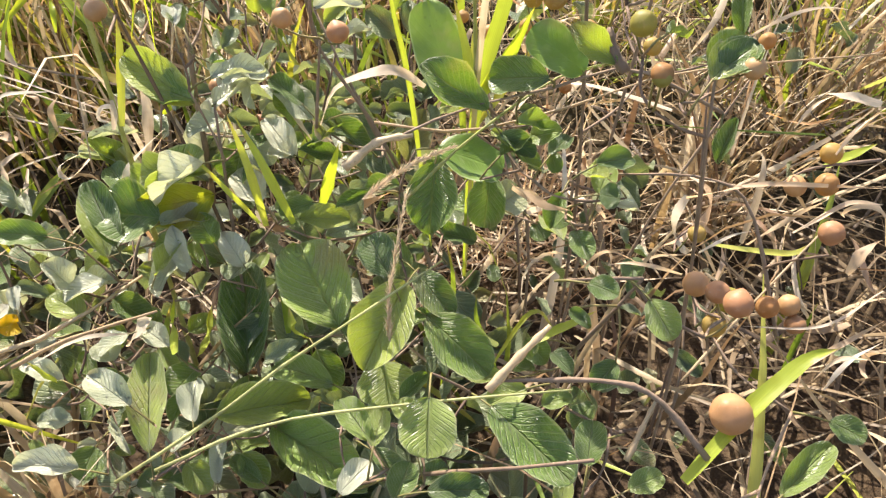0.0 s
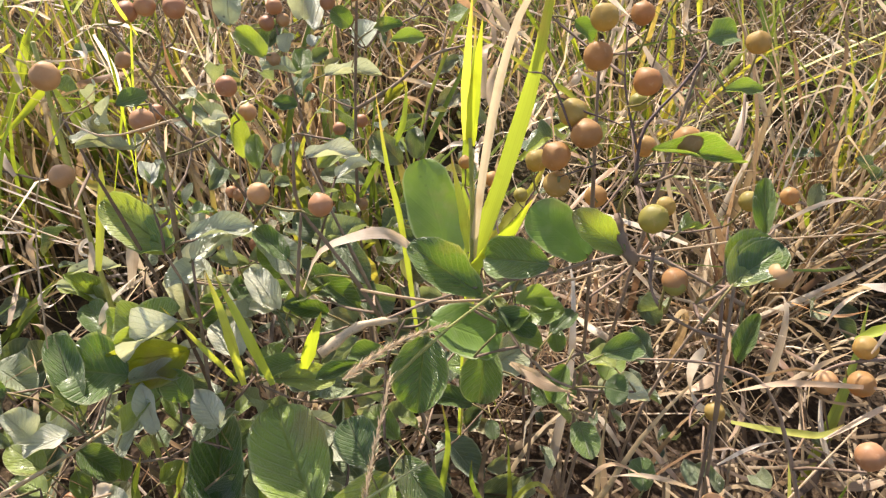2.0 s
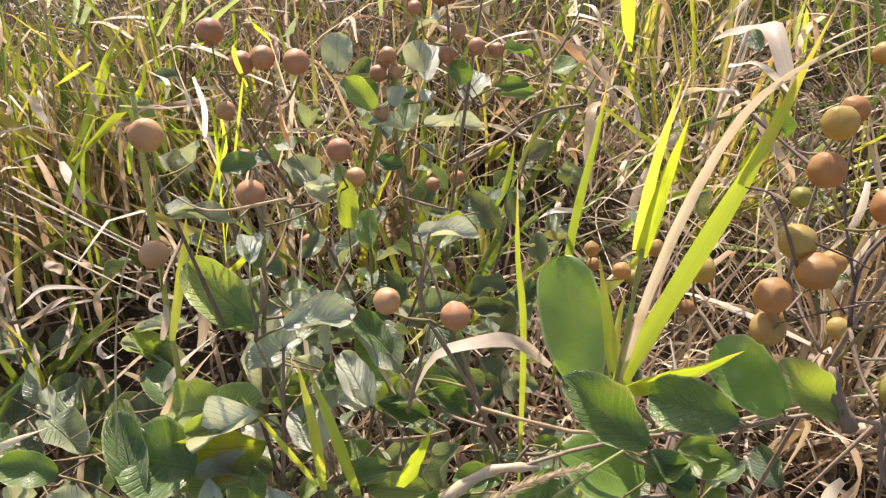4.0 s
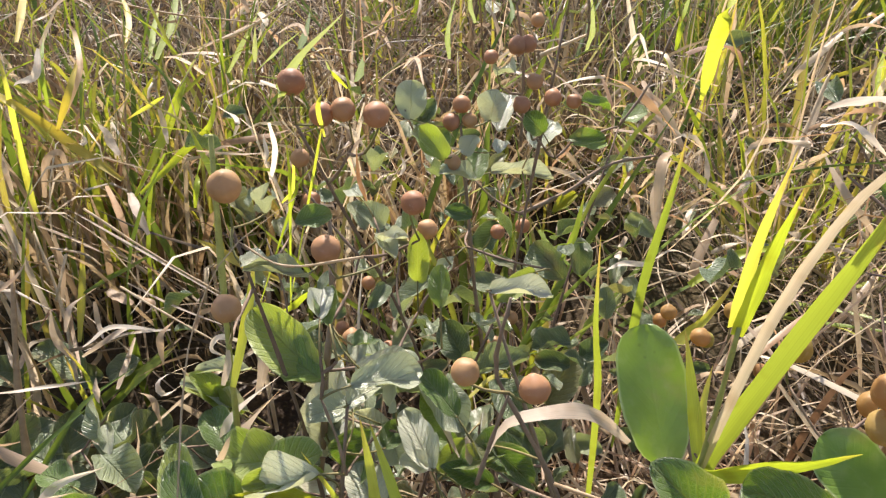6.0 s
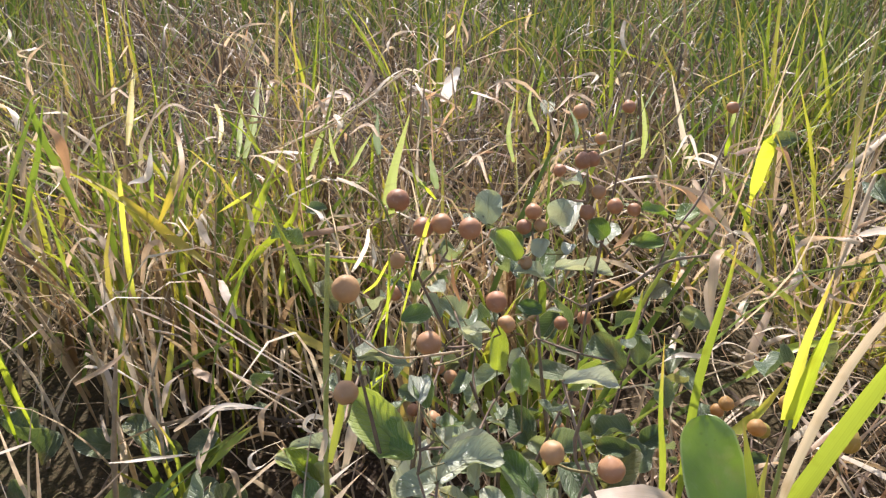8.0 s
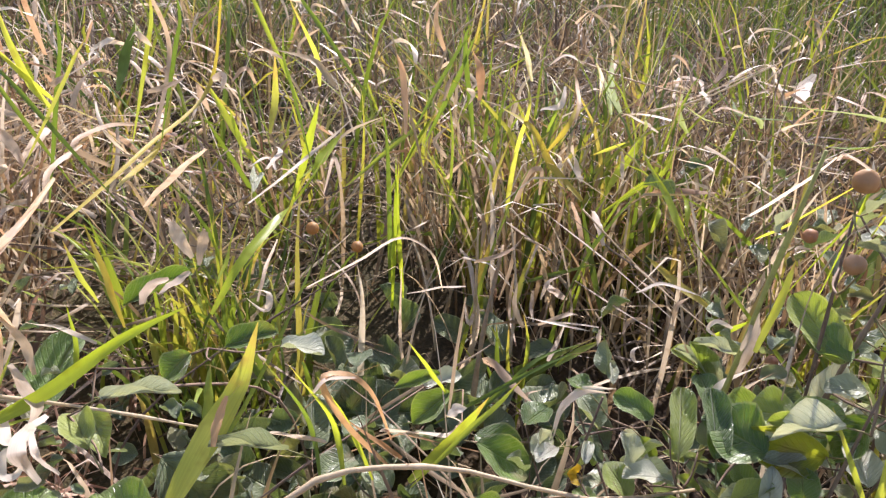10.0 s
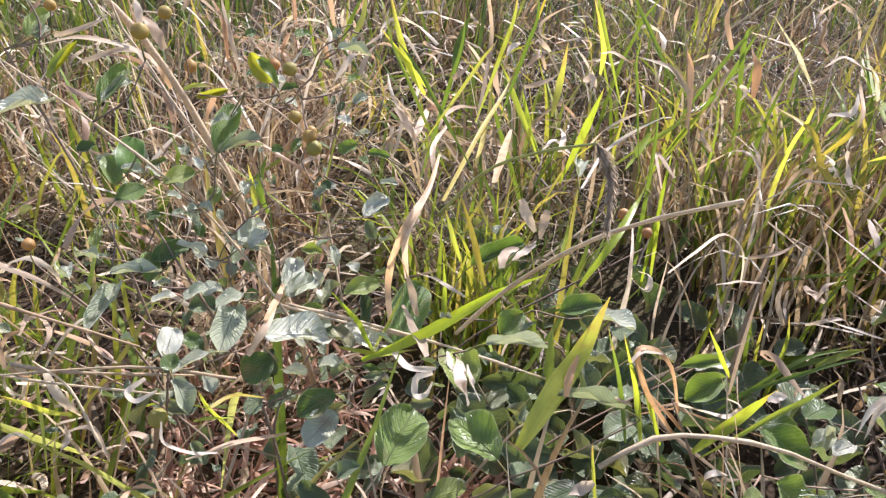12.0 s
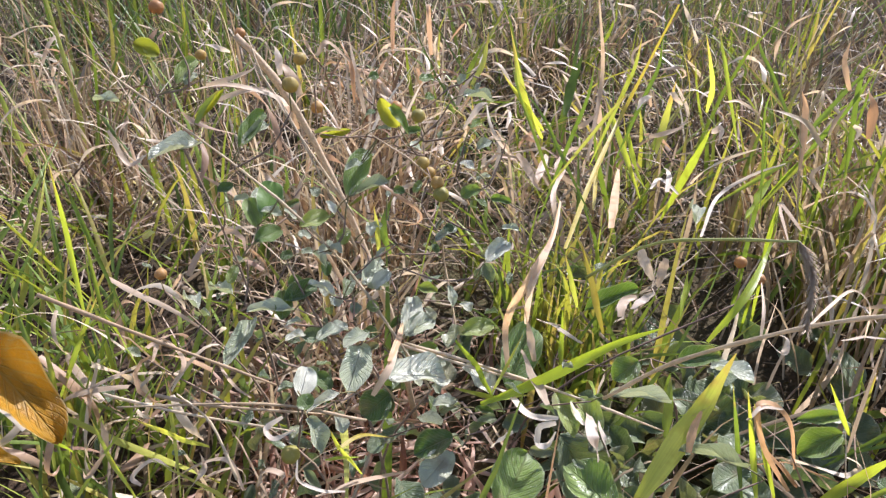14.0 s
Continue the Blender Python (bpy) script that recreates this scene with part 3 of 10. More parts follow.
def off_path(x, y):
    """Distance on the ground from the line along which the walker stands."""
    f = np.clip((x * -0.27 + y * -0.32 + 0.0455) / 0.1753, 0, 1)
    return np.hypot(x - 0.05 + 0.27 * f, y - 0.1 + 0.32 * f)


def further(x, y):
    """Not right under the walker, where broad ribbons would have been trodden down."""
    rng = np.random.default_rng(len(x) + 9)
    return scanty(x, y) & (off_path(x, y) > 0.36) & (rng.random(len(x)) < np.where((off_path(x, y) > 0.95) & (y > 0.7), 0.5, 1.0))


def parted(p):
    """The sown places round the bushes, and those behind, whose colours are darkened for shade."""
    back = (off_path(p[:, 0], p[:, 1]) > 1.15) & (p[:, 1] > 0.7)
    return p[~back], p[back]


def greener(x, y):
    """Green blades stand thick behind the hollow, thin among the straw on the sunny side."""
    rng = np.random.default_rng(len(x) + 1)
    share = np.where((x > 0.1) & (y < 0.8), 0.45, 1.0)
    return standing(x, y) & (rng.random(len(x)) < share)


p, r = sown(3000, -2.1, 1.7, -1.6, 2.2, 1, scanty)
sow("dry_thatch", "matted tan dry grass lying over the soil", p, r, m_old_shaded, (0.08, 0.24), (0.003, 0.010), (0.7, 1.6), (-0.6, 1.2), (-2, 4), (0.0, 0.06), twist=2.5)
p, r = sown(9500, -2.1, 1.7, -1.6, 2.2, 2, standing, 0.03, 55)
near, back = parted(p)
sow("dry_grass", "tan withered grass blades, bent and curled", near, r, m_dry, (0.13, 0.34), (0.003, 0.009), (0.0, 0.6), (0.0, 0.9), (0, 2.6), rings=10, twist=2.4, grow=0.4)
sow("dry_grass", "tan withered grass blades, bent and curled, standing behind the bushes", back, r, m_old_shaded, (0.13, 0.34), (0.003, 0.009), (0.0, 0.6), (0.0, 0.9), (0, 2.6), rings=10, twist=2.4, grow=0.4)
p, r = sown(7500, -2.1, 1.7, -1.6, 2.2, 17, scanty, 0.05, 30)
sow("tangled_grass", "fine dry grass lying tangled over the thatch", p, r, m_old_shaded, (0.1, 0.24), (0.002, 0.006), (0.5, 1.5), (0.1, 1.2), (-2, 4), (0.0, 0.1), rings=9, twist=2.4, grow=0.3)
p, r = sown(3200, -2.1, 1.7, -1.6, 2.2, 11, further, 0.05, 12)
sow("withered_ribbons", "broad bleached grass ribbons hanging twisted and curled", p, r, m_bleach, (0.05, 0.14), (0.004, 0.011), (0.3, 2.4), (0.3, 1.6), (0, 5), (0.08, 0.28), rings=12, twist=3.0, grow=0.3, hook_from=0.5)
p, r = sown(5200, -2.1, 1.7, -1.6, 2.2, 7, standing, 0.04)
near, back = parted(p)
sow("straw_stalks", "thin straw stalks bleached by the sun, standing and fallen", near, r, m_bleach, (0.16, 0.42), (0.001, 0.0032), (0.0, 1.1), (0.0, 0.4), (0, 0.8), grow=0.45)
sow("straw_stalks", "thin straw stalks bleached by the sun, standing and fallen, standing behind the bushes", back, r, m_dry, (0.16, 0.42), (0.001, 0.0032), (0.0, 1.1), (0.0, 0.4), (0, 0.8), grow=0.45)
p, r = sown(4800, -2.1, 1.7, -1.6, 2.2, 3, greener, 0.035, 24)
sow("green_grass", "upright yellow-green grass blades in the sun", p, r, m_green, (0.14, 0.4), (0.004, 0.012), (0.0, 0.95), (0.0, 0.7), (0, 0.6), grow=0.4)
p, r = sown(16000, -5.7, 5.3, -5.2, 5.8, 14, mid_part)
sow("far_thatch", "matted dry grass lying on the soil further off", p, r, m_old_shaded, (0.12, 0.34), (0.004, 0.012), (0.8, 1.6), (-0.6, 1.0), (-2, 3), (0.0, 0.05), rings=5, twist=2.5)
p, r = sown(26000, -5.7, 5.3, -5.2, 5.8, 4, mid_part, 0.1, 30)
sow("far_dry_grass", "tan withered grass further off in the meadow", p, r, m_old_shaded, (0.26, 0.56), (0.003, 0.011), (0.0, 0.8), (0.1, 1.6), (0, 5), rings=7)
p, r = sown(34000, -5.7, 5.3, -5.2, 5.8, 5, mid_part, 0.1, 40)
sow("far_green_grass", "yellow-green grass further off in the meadow", p, r, m_far_shaded, (0.26, 0.56), (0.003, 0.011), (0.0, 0.7), (0.0, 0.9), rings=5)
p, r = sown(24000, -24, 24, -24, 24, 6, far_part, 0.3)
sow("distant_grass", "green grass far across the meadow", p, r, m_far_shaded, (0.4, 0.8), (0.01, 0.03), (0.0, 0.8), (0.1, 0.9), rings=4)
p, r = sown(24000, -24, 24, -24, 24, 8, far_part, 0.3)
sow("distant_dry_grass", "tan grass far across the meadow", p, r, m_dry, (0.3, 0.7), (0.01, 0.03), (0.0, 0.9), (0.1, 1.3), rings=4)


def clump(name, label, mat, x, y, spread, n, seed, length, width, tilt, bend, hook):
    rng = np.random.default_rng(seed)
    p = np.stack([rng.normal(x, spread, n), rng.normal(y, spread * 0.6, n), np.zeros(n)], 1)
    sow(name, label, p, rng, mat, length, width, tilt, bend, hook, rings=8, twist=2)


clump("tall_grass", "tall green grass standing thick over the hollow", m_green, -0.62, 0.92, 0.2, 150, 31, (0.26, 0.46), (0.005, 0.012), (0.0, 0.4), (0.0, 0.8), (0, 0.8))
clump("tall_dry_grass", "tall withered grass standing thick over the hollow", m_dry, -0.62, 0.94, 0.21, 320, 32, (0.22, 0.46), (0.003, 0.010), (0.0, 0.45), (0.1, 1.1), (0, 5))
clump("fallen_straw", "pale straw fallen criss-cross under the berries", m_bleach, 0.06, 0.74, 0.13, 260, 38, (0.08, 0.24), (0.0015, 0.005), (0.4, 1.5), (0.0, 1.0), (0, 2))
clump("fallen_straw", "pale straw fallen criss-cross under the berries", m_bleach, -0.12, 0.58, 0.07, 90, 39, (0.06, 0.16), (0.0015, 0.005), (0.4, 1.5), (0.0, 1.0), (0, 2))
clump("tall_grass", "green grass standing thick between the berry bushes", m_green, -0.8, 0.4, 0.08, 120, 33, (0.18, 0.36), (0.004, 0.010), (0.0, 0.5), (0.0, 0.9), (0, 0.8))

clump("tall_grass", "green grass in loose tufts beside the sparse bush", m_green, -1.05, -0.2, 0.13, 100, 36, (0.2, 0.42), (0.004, 0.010), (0.0, 0.7), (0.0, 0.7), (0, 0.6))
clump("tall_grass", "green grass in loose tufts beside the sparse bush", m_green, -0.84, -0.24, 0.07, 40, 37, (0.16, 0.36), (0.004, 0.010), (0.0, 0.8), (0.0, 0.7), (0, 0.6))
clump("curled_litter", "pinkish-tan curled grass litter under the sparse bush", m_litter, -0.76, -0.06, 0.13, 260, 40, (0.05, 0.15), (0.003, 0.009), (0.4, 1.7), (0.5, 2.0), (1, 7))
clump("curled_litter", "pinkish-tan curled grass litter beside the lime blades", m_litter, -0.56, 0.2, 0.1, 170, 41, (0.05, 0.15), (0.003, 0.008), (0.4, 1.7), (0.5, 2.0), (1, 7))
clump("curled_litter", "pinkish-tan curled grass litter round the left bush", m_litter, -0.9, 0.12, 0.14, 200, 42, (0.08, 0.22), (0.003, 0.007), (0.1, 1.2), (0.5, 1.6), (1, 6))


def low_leaves(name, label, spots, mat, seed):
    """Uncountable small leaves of the undergrowth: spots are (x, y, spread, lowest, highest, how many, size)."""
    rng = np.random.default_rng(seed)
    shape = LEAF[0]
    k = len(shape.vertices)
    co = np.empty(k * 3)
    shape.vertices.foreach_get("co", co)
    co = co.reshape(-1, 3)
    quads = np.array([q.vertices[:] for q in shape.polygons])
    uvs = np.empty(len(shape.loops) * 2)
    shape.uv_layers[0].data.foreach_get("uv", uvs)
    vs, n = [], 0
    for x, y, spread, lo, hi, many, size in spots:
        for i in range(many):
            length = size * rng.uniform(0.6, 1.3)
            m = Euler((rng.uniform(-0.9, 1.3), rng.uniform(-0.9, 0.9), rng.uniform(0, 6.3))).to_matrix()
            c = co * (length * rng.uniform(0.4, 0.75), length, length * rng.uniform(0.6, 2.2))
            vs.append(c @ np.array(m).T + (x + rng.normal(0, spread), y + rng.normal(0, spread), rng.uniform(lo, hi)))
            n += 1
    f = (quads[None] + (np.arange(n) * k)[:, None, None]).reshape(-1, 4)
    me = bpy.data.meshes.new(name)
    me.from_pydata(np.concatenate(vs).tolist(), [], f.tolist())
    lay = me.uv_layers.new(name="map")
    lay.data.foreach_set("uv", np.tile(uvs, n).astype(np.float32))
    me.polygons.foreach_set("use_smooth", np.ones(len(f), dtype=bool))
    me.materials.append(mat)
    tagged(new(name, me), label, "leaves", kind="stuff")


low_leaves("undergrowth", "dull green leaves of the undergrowth between the bushes",
           ((-0.1, 0.42, 0.09, 0.03, 0.17, 90, 0.05), (-0.02, 0.3, 0.07, 0.03, 0.12, 60, 0.05), (0.12, 0.45, 0.12, 0.03, 0.22, 50, 0.03),
            (-0.1, 0.62, 0.1, 0.1, 0.36, 80, 0.032), (-0.42, 0.38, 0.08, 0.03, 0.12, 50, 0.05), (-0.58, 0.44, 0.08, 0.02, 0.08, 50, 0.06), (-0.6, 0.08, 0.14, 0.03, 0.16, 50, 0.04),
            (-0.75, 0.0, 0.14, 0.05, 0.25, 40, 0.03), (0.2, 0.7, 0.25, 0.05, 0.3, 50, 0.028), (-0.1, 0.95, 0.2, 0.1, 0.35, 50, 0.032), (-0.55, 0.3, 0.1, 0.03, 0.18, 40, 0.04)),
           m_under, 3)
low_leaves("dusty_leaves", "small dusty grey-green leaves catching the sun",
           ((-0.62, 0.04, 0.11, 0.16, 0.32, 40, 0.022), (-0.74, 0.02, 0.12, 0.2, 0.4, 50, 0.017), (-0.1, 0.36, 0.07, 0.2, 0.3, 22, 0.03), (-0.2, 0.42, 0.06, 0.18, 0.3, 20, 0.03),
            (-0.14, 0.6, 0.08, 0.28, 0.42, 25, 0.022), (-0.12, 0.5, 0.07, 0.2, 0.36, 36, 0.03), (-0.02, 0.62, 0.08, 0.18, 0.34, 30, 0.026)), m_dusty, 5)


# ---- plants and grasses, one by one ----
p = thing('berry_bush', 'leafy berry bush with tan berries on dark twigs', 'bush', (-0.131, 0.433, 0.000), 'bushes of the meadow')
stem(p, [(-0.141, 0.424, 0.000), (-0.150, 0.437, 0.276), (-0.158, 0.406, 0.493)], 0.0016, 0.0008)
stem(p, [(-0.157, 0.501, 0.000), (-0.164, 0.546, 0.140), (-0.205, 0.627, 0.220)], 0.0016, 0.0008)
stem(p, [(-0.172, 0.414, 0.000), (-0.203, 0.420, 0.163), (-0.248, 0.379, 0.266)], 0.0016, 0.0008)
stem(p, [(-0.106, 0.469, 0.000), (-0.102, 0.483, 0.215), (-0.058, 0.535, 0.370)], 0.0016, 0.0008)
stem(p, [(-0.149, 0.435, 0.296), (-0.142, 0.436, 0.348), (-0.138, 0.436, 0.384), (-0.132, 0.436, 0.424), (-0.129, 0.437, 0.456), (-0.128, 0.437, 0.482)], 0.0019, 0.0009, m_stem, name='stem')
stem(p, [(-0.005, 0.392, 0.360), (-0.021, 0.391, 0.402), (-0.035, 0.390, 0.432), (-0.044, 0.389, 0.455), (-0.040, 0.389, 0.491)], 0.0013, 0.0006, m_stem, name='stem')
stem(p, [(-0.046, 0.367, 0.410), (-0.041, 0.368, 0.438), (-0.036, 0.368, 0.464)], 0.0010, 0.0005, m_stem, name='stem')
leaf(p, (-0.123, 0.382, 0.375), (-0.165, 0.376, 0.354), 0.0198, (0.306, -0.416, 0.856), 6)
leaf(p, (-0.150, 0.401, 0.353), (-0.183, 0.399, 0.347), 0.0309, (0.259, -0.446, 0.857), 3)
leaf(p, (-0.116, 0.398, 0.455), (-0.127, 0.421, 0.457), 0.0107, (0.151, -0.405, 0.902), 0)
leaf(p, (-0.127, 0.406, 0.473), (-0.150, 0.397, 0.483), 0.0092, (0.225, -0.216, 0.950), 5)
leaf(p, (-0.115, 0.425, 0.407), (-0.121, 0.443, 0.413), 0.0106, (0.182, -0.359, 0.915), 5)
leaf(p, (-0.209, 0.468, 0.304), (-0.250, 0.466, 0.327), 0.0137, (0.192, -0.454, 0.870), 5)
leaf(p, (-0.212, 0.485, 0.325), (-0.240, 0.468, 0.336), 0.0111, (0.283, -0.602, 0.747), 5)
leaf(p, (-0.085, 0.434, 0.397), (-0.060, 0.417, 0.383), 0.0207, (0.190, -0.214, 0.958), 5)
leaf(p, (-0.181, 0.352, 0.335), (-0.200, 0.383, 0.363), 0.0194, (0.318, -0.165, 0.933), 0)
leaf(p, (-0.236, 0.366, 0.281), (-0.244, 0.367, 0.306), 0.0218, (0.358, 0.047, 0.933), 5)
leaf(p, (-0.047, 0.405, 0.390), (-0.022, 0.407, 0.364), 0.0150, (-0.009, -0.379, 0.925), 0)
leaf(p, (-0.076, 0.434, 0.443), (-0.079, 0.446, 0.459), 0.0108, (-0.145, -0.458, 0.877), 0)
leaf(p, (-0.105, 0.459, 0.449), (-0.118, 0.480, 0.450), 0.0106, (0.294, -0.282, 0.913), 5)
leaf(p, (-0.217, 0.542, 0.409), (-0.214, 0.541, 0.431), 0.0081, (0.277, -0.410, 0.869), 6)
leaf(p, (-0.109, 0.435, 0.355), (-0.094, 0.422, 0.342), 0.0221, (-0.125, -0.463, 0.878), 5)
leaf(p, (-0.125, 0.440, 0.325), (-0.125, 0.443, 0.351), 0.0171, (0.143, -0.309, 0.940), 5)
leaf(p, (-0.101, 0.401, 0.326), (-0.119, 0.417, 0.341), 0.0229, (0.175, -0.227, 0.958), 5)
leaf(p, (-0.158, 0.370, 0.337), (-0.129, 0.382, 0.333), 0.0159, (0.118, -0.088, 0.989), 5)
leaf(p, (-0.044, 0.409, 0.356), (-0.066, 0.403, 0.370), 0.0140, (-0.013, -0.551, 0.834), 1)
leaf(p, (-0.062, 0.407, 0.366), (-0.040, 0.402, 0.390), 0.0119, (0.060, -0.328, 0.943), 0)
leaf(p, (-0.144, 0.356, 0.307), (-0.151, 0.368, 0.335), 0.0134, (-0.035, -0.323, 0.946), 5)
leaf(p, (-0.129, 0.372, 0.316), (-0.137, 0.379, 0.336), 0.0197, (-0.096, -0.384, 0.918), 0)
leaf(p, (-0.111, 0.365, 0.302), (-0.122, 0.375, 0.323), 0.0187, (0.101, -0.249, 0.963), 6)
leaf(p, (-0.167, 0.356, 0.304), (-0.148, 0.363, 0.327), 0.0156, (0.108, -0.170, 0.980), 0)
leaf(p, (-0.248, 0.379, 0.266), (-0.209, 0.374, 0.283), 0.0154, (0.172, -0.010, 0.985), 5)
leaf(p, (-0.143, 0.436, 0.327), (-0.140, 0.459, 0.356), 0.0276, (0.159, -0.316, 0.935), 8)
leaf(p, (-0.134, 0.424, 0.392), (-0.166, 0.440, 0.392), 0.0245, (0.149, -0.517, 0.837), 4)
leaf(p, (-0.106, 0.390, 0.430), (-0.078, 0.404, 0.428), 0.0156, (0.058, -0.313, 0.948), 5)
leaf(p, (-0.063, 0.414, 0.394), (-0.084, 0.429, 0.406), 0.0144, (0.057, -0.273, 0.960), 0)
leaf(p, (-0.121, 0.399, 0.457), (-0.126, 0.418, 0.460), 0.0120, (0.356, -0.240, 0.903), 5)
leaf(p, (-0.119, 0.428, 0.416), (-0.112, 0.446, 0.408), 0.0107, (0.139, -0.389, 0.910), 0)
leaf(p, (-0.097, 0.473, 0.425), (-0.096, 0.472, 0.456), 0.0114, (0.190, -0.356, 0.915), 0)
leaf(p, (-0.058, 0.535, 0.370), (-0.035, 0.562, 0.369), 0.0125, (-0.108, -0.302, 0.947), 5)
leaf(p, (-0.154, 0.430, 0.486), (-0.146, 0.421, 0.503), 0.0071, (0.256, -0.375, 0.891), 5)
leaf(p, (-0.135, 0.417, 0.492), (-0.122, 0.426, 0.494), 0.0106, (0.323, -0.602, 0.730), 0)
leaf(p, (-0.119, 0.474, 0.447), (-0.102, 0.469, 0.458), 0.0074, (0.034, -0.317, 0.948), 5)
leaf(p, (-0.150, 0.393, 0.485), (-0.143, 0.407, 0.481), 0.0089, (0.161, -0.338, 0.927), 5)
leaf(p, (-0.216, 0.462, 0.311), (-0.258, 0.475, 0.317), 0.0137, (0.172, -0.337, 0.926), 0)
leaf(p, (-0.135, 0.432, 0.331), (-0.134, 0.454, 0.350), 0.0243, (-0.268, -0.257, 0.929), 5)
leaf(p, (-0.163, 0.416, 0.334), (-0.209, 0.420, 0.321), 0.0251, (0.174, -0.406, 0.897), 3)
leaf(p, (-0.109, 0.438, 0.330), (-0.122, 0.439, 0.356), 0.0199, (0.006, -0.335, 0.942), 5)
leaf(p, (-0.158, 0.372, 0.339), (-0.195, 0.365, 0.355), 0.0414, (0.010, -0.522, 0.853), 3)
leaf(p, (-0.138, 0.430, 0.386), (-0.180, 0.444, 0.415), 0.0265, (0.15, -0.75, 0.64), 0)
leaf(p, (-0.074, 0.408, 0.358), (-0.094, 0.430, 0.376), 0.0181, (0.068, -0.302, 0.951), 5)
leaf(p, (-0.109, 0.414, 0.412), (-0.082, 0.423, 0.413), 0.0159, (0.018, -0.695, 0.719), 5)
berry(p, (-0.158, 0.406, 0.513), 0.0137, 0)
berry(p, (-0.147, 0.373, 0.479), 0.0116, 3)
berry(p, (-0.116, 0.402, 0.492), 0.0121, 1)
berry(p, (-0.098, 0.471, 0.475), 0.0123, 2)
berry(p, (-0.095, 0.488, 0.449), 0.0107, 0)
berry(p, (-0.051, 0.359, 0.480), 0.0101, 0)
berry(p, (-0.027, 0.370, 0.466), 0.0116, 2)
berry(p, (-0.161, 0.486, 0.484), 0.0099, 3)
berry(p, (-0.188, 0.654, 0.272), 0.0122, 1)
berry(p, (-0.205, 0.627, 0.240), 0.0122, 3)
berry(p, (-0.144, 0.493, 0.359), 0.0122, 1)
berry(p, (-0.153, 0.594, 0.257), 0.0122, 1)
berry(p, (-0.166, 0.617, 0.295), 0.0122, 3)
berry(p, (-0.200, 0.582, 0.397), 0.0122, 3)
leaf(p, (-0.140, 0.437, 0.320), (-0.140, 0.451, 0.372), 0.0273, (0.186, -0.261, 0.947), 6)
leaf(p, (-0.215, 0.470, 0.299), (-0.246, 0.466, 0.331), 0.0176, (0.126, -0.442, 0.888), 4)
leaf(p, (-0.112, 0.429, 0.356), (-0.127, 0.413, 0.325), 0.0277, (0.034, -0.251, 0.967), 3)
leaf(p, (-0.155, 0.387, 0.355), (-0.128, 0.394, 0.376), 0.0251, (0.137, -0.248, 0.959), 0)
leaf(p, (-0.206, 0.432, 0.309), (-0.227, 0.455, 0.318), 0.0208, (0.166, -0.273, 0.948), 0)
leaf(p, (-0.095, 0.417, 0.390), (-0.096, 0.415, 0.415), 0.0186, (-0.137, -0.361, 0.922), 5)
branch_out(p)
p = thing('berry_bush', 'berry bush with grey-green leaves and clustered tan berries', 'bush', (-0.074, 0.597, 0.000), 'bushes of the meadow')
stem(p, [(-0.063, 0.613, 0.000), (-0.062, 0.625, 0.289), (-0.042, 0.642, 0.518)], 0.0016, 0.0008)
stem(p, [(-0.073, 0.603, 0.000), (-0.062, 0.616, 0.150), (-0.070, 0.614, 0.241)], 0.0016, 0.0008)
stem(p, [(-0.044, 0.682, 0.000), (-0.025, 0.715, 0.212), (0.012, 0.839, 0.364)], 0.0016, 0.0008)
stem(p, [(-0.100, 0.550, 0.000), (-0.106, 0.531, 0.288), (-0.150, 0.462, 0.515)], 0.0016, 0.0008)
stem(p, [(-0.073, 0.585, 0.263), (-0.084, 0.583, 0.344), (-0.090, 0.582, 0.404), (-0.096, 0.581, 0.465)], 0.0016, 0.0008, m_stem, name='stem')
stem(p, [(-0.062, 0.664, 0.355), (-0.028, 0.681, 0.370), (0.001, 0.699, 0.388), (0.036, 0.711, 0.394)], 0.0018, 0.0009, m_stem, name='stem')
stem(p, [(-0.063, 0.631, 0.430), (-0.065, 0.630, 0.486), (-0.072, 0.629, 0.528)], 0.0011, 0.0005, m_stem, name='stem')
berry(p, (-0.150, 0.462, 0.535), 0.0125, 3)
berry(p, (-0.134, 0.454, 0.525), 0.0109, 0)
berry(p, (-0.125, 0.457, 0.527), 0.0109, 1)
berry(p, (-0.110, 0.457, 0.526), 0.0117, 3)
berry(p, (-0.097, 0.588, 0.476), 0.0116, 3)
berry(p, (-0.102, 0.581, 0.467), 0.0109, 1)
berry(p, (-0.091, 0.584, 0.468), 0.0094, 3)
berry(p, (-0.098, 0.568, 0.446), 0.0101, 1)
berry(p, (-0.074, 0.633, 0.535), 0.0109, 3)
berry(p, (-0.068, 0.615, 0.506), 0.0123, 1)
berry(p, (-0.062, 0.617, 0.507), 0.0109, 0)
berry(p, (-0.083, 0.608, 0.500), 0.0094, 0)
berry(p, (-0.055, 0.605, 0.488), 0.0101, 2)
berry(p, (-0.061, 0.596, 0.476), 0.0109, 2)
berry(p, (-0.043, 0.602, 0.480), 0.0109, 1)
berry(p, (-0.030, 0.604, 0.478), 0.0094, 1)
berry(p, (-0.042, 0.642, 0.538), 0.0094, 1)
berry(p, (0.027, 0.657, 0.538), 0.0087, 3)
berry(p, (-0.058, 0.626, 0.519), 0.0087, 2)
berry(p, (-0.079, 0.663, 0.336), 0.0122, 1)
berry(p, (-0.060, 0.670, 0.340), 0.0122, 2)
berry(p, (-0.070, 0.614, 0.261), 0.0122, 0)
berry(p, (-0.060, 0.628, 0.278), 0.0122, 2)
leaf(p, (-0.127, 0.577, 0.467), (-0.129, 0.589, 0.489), 0.0197, (0.549, -0.385, 0.741), 5)
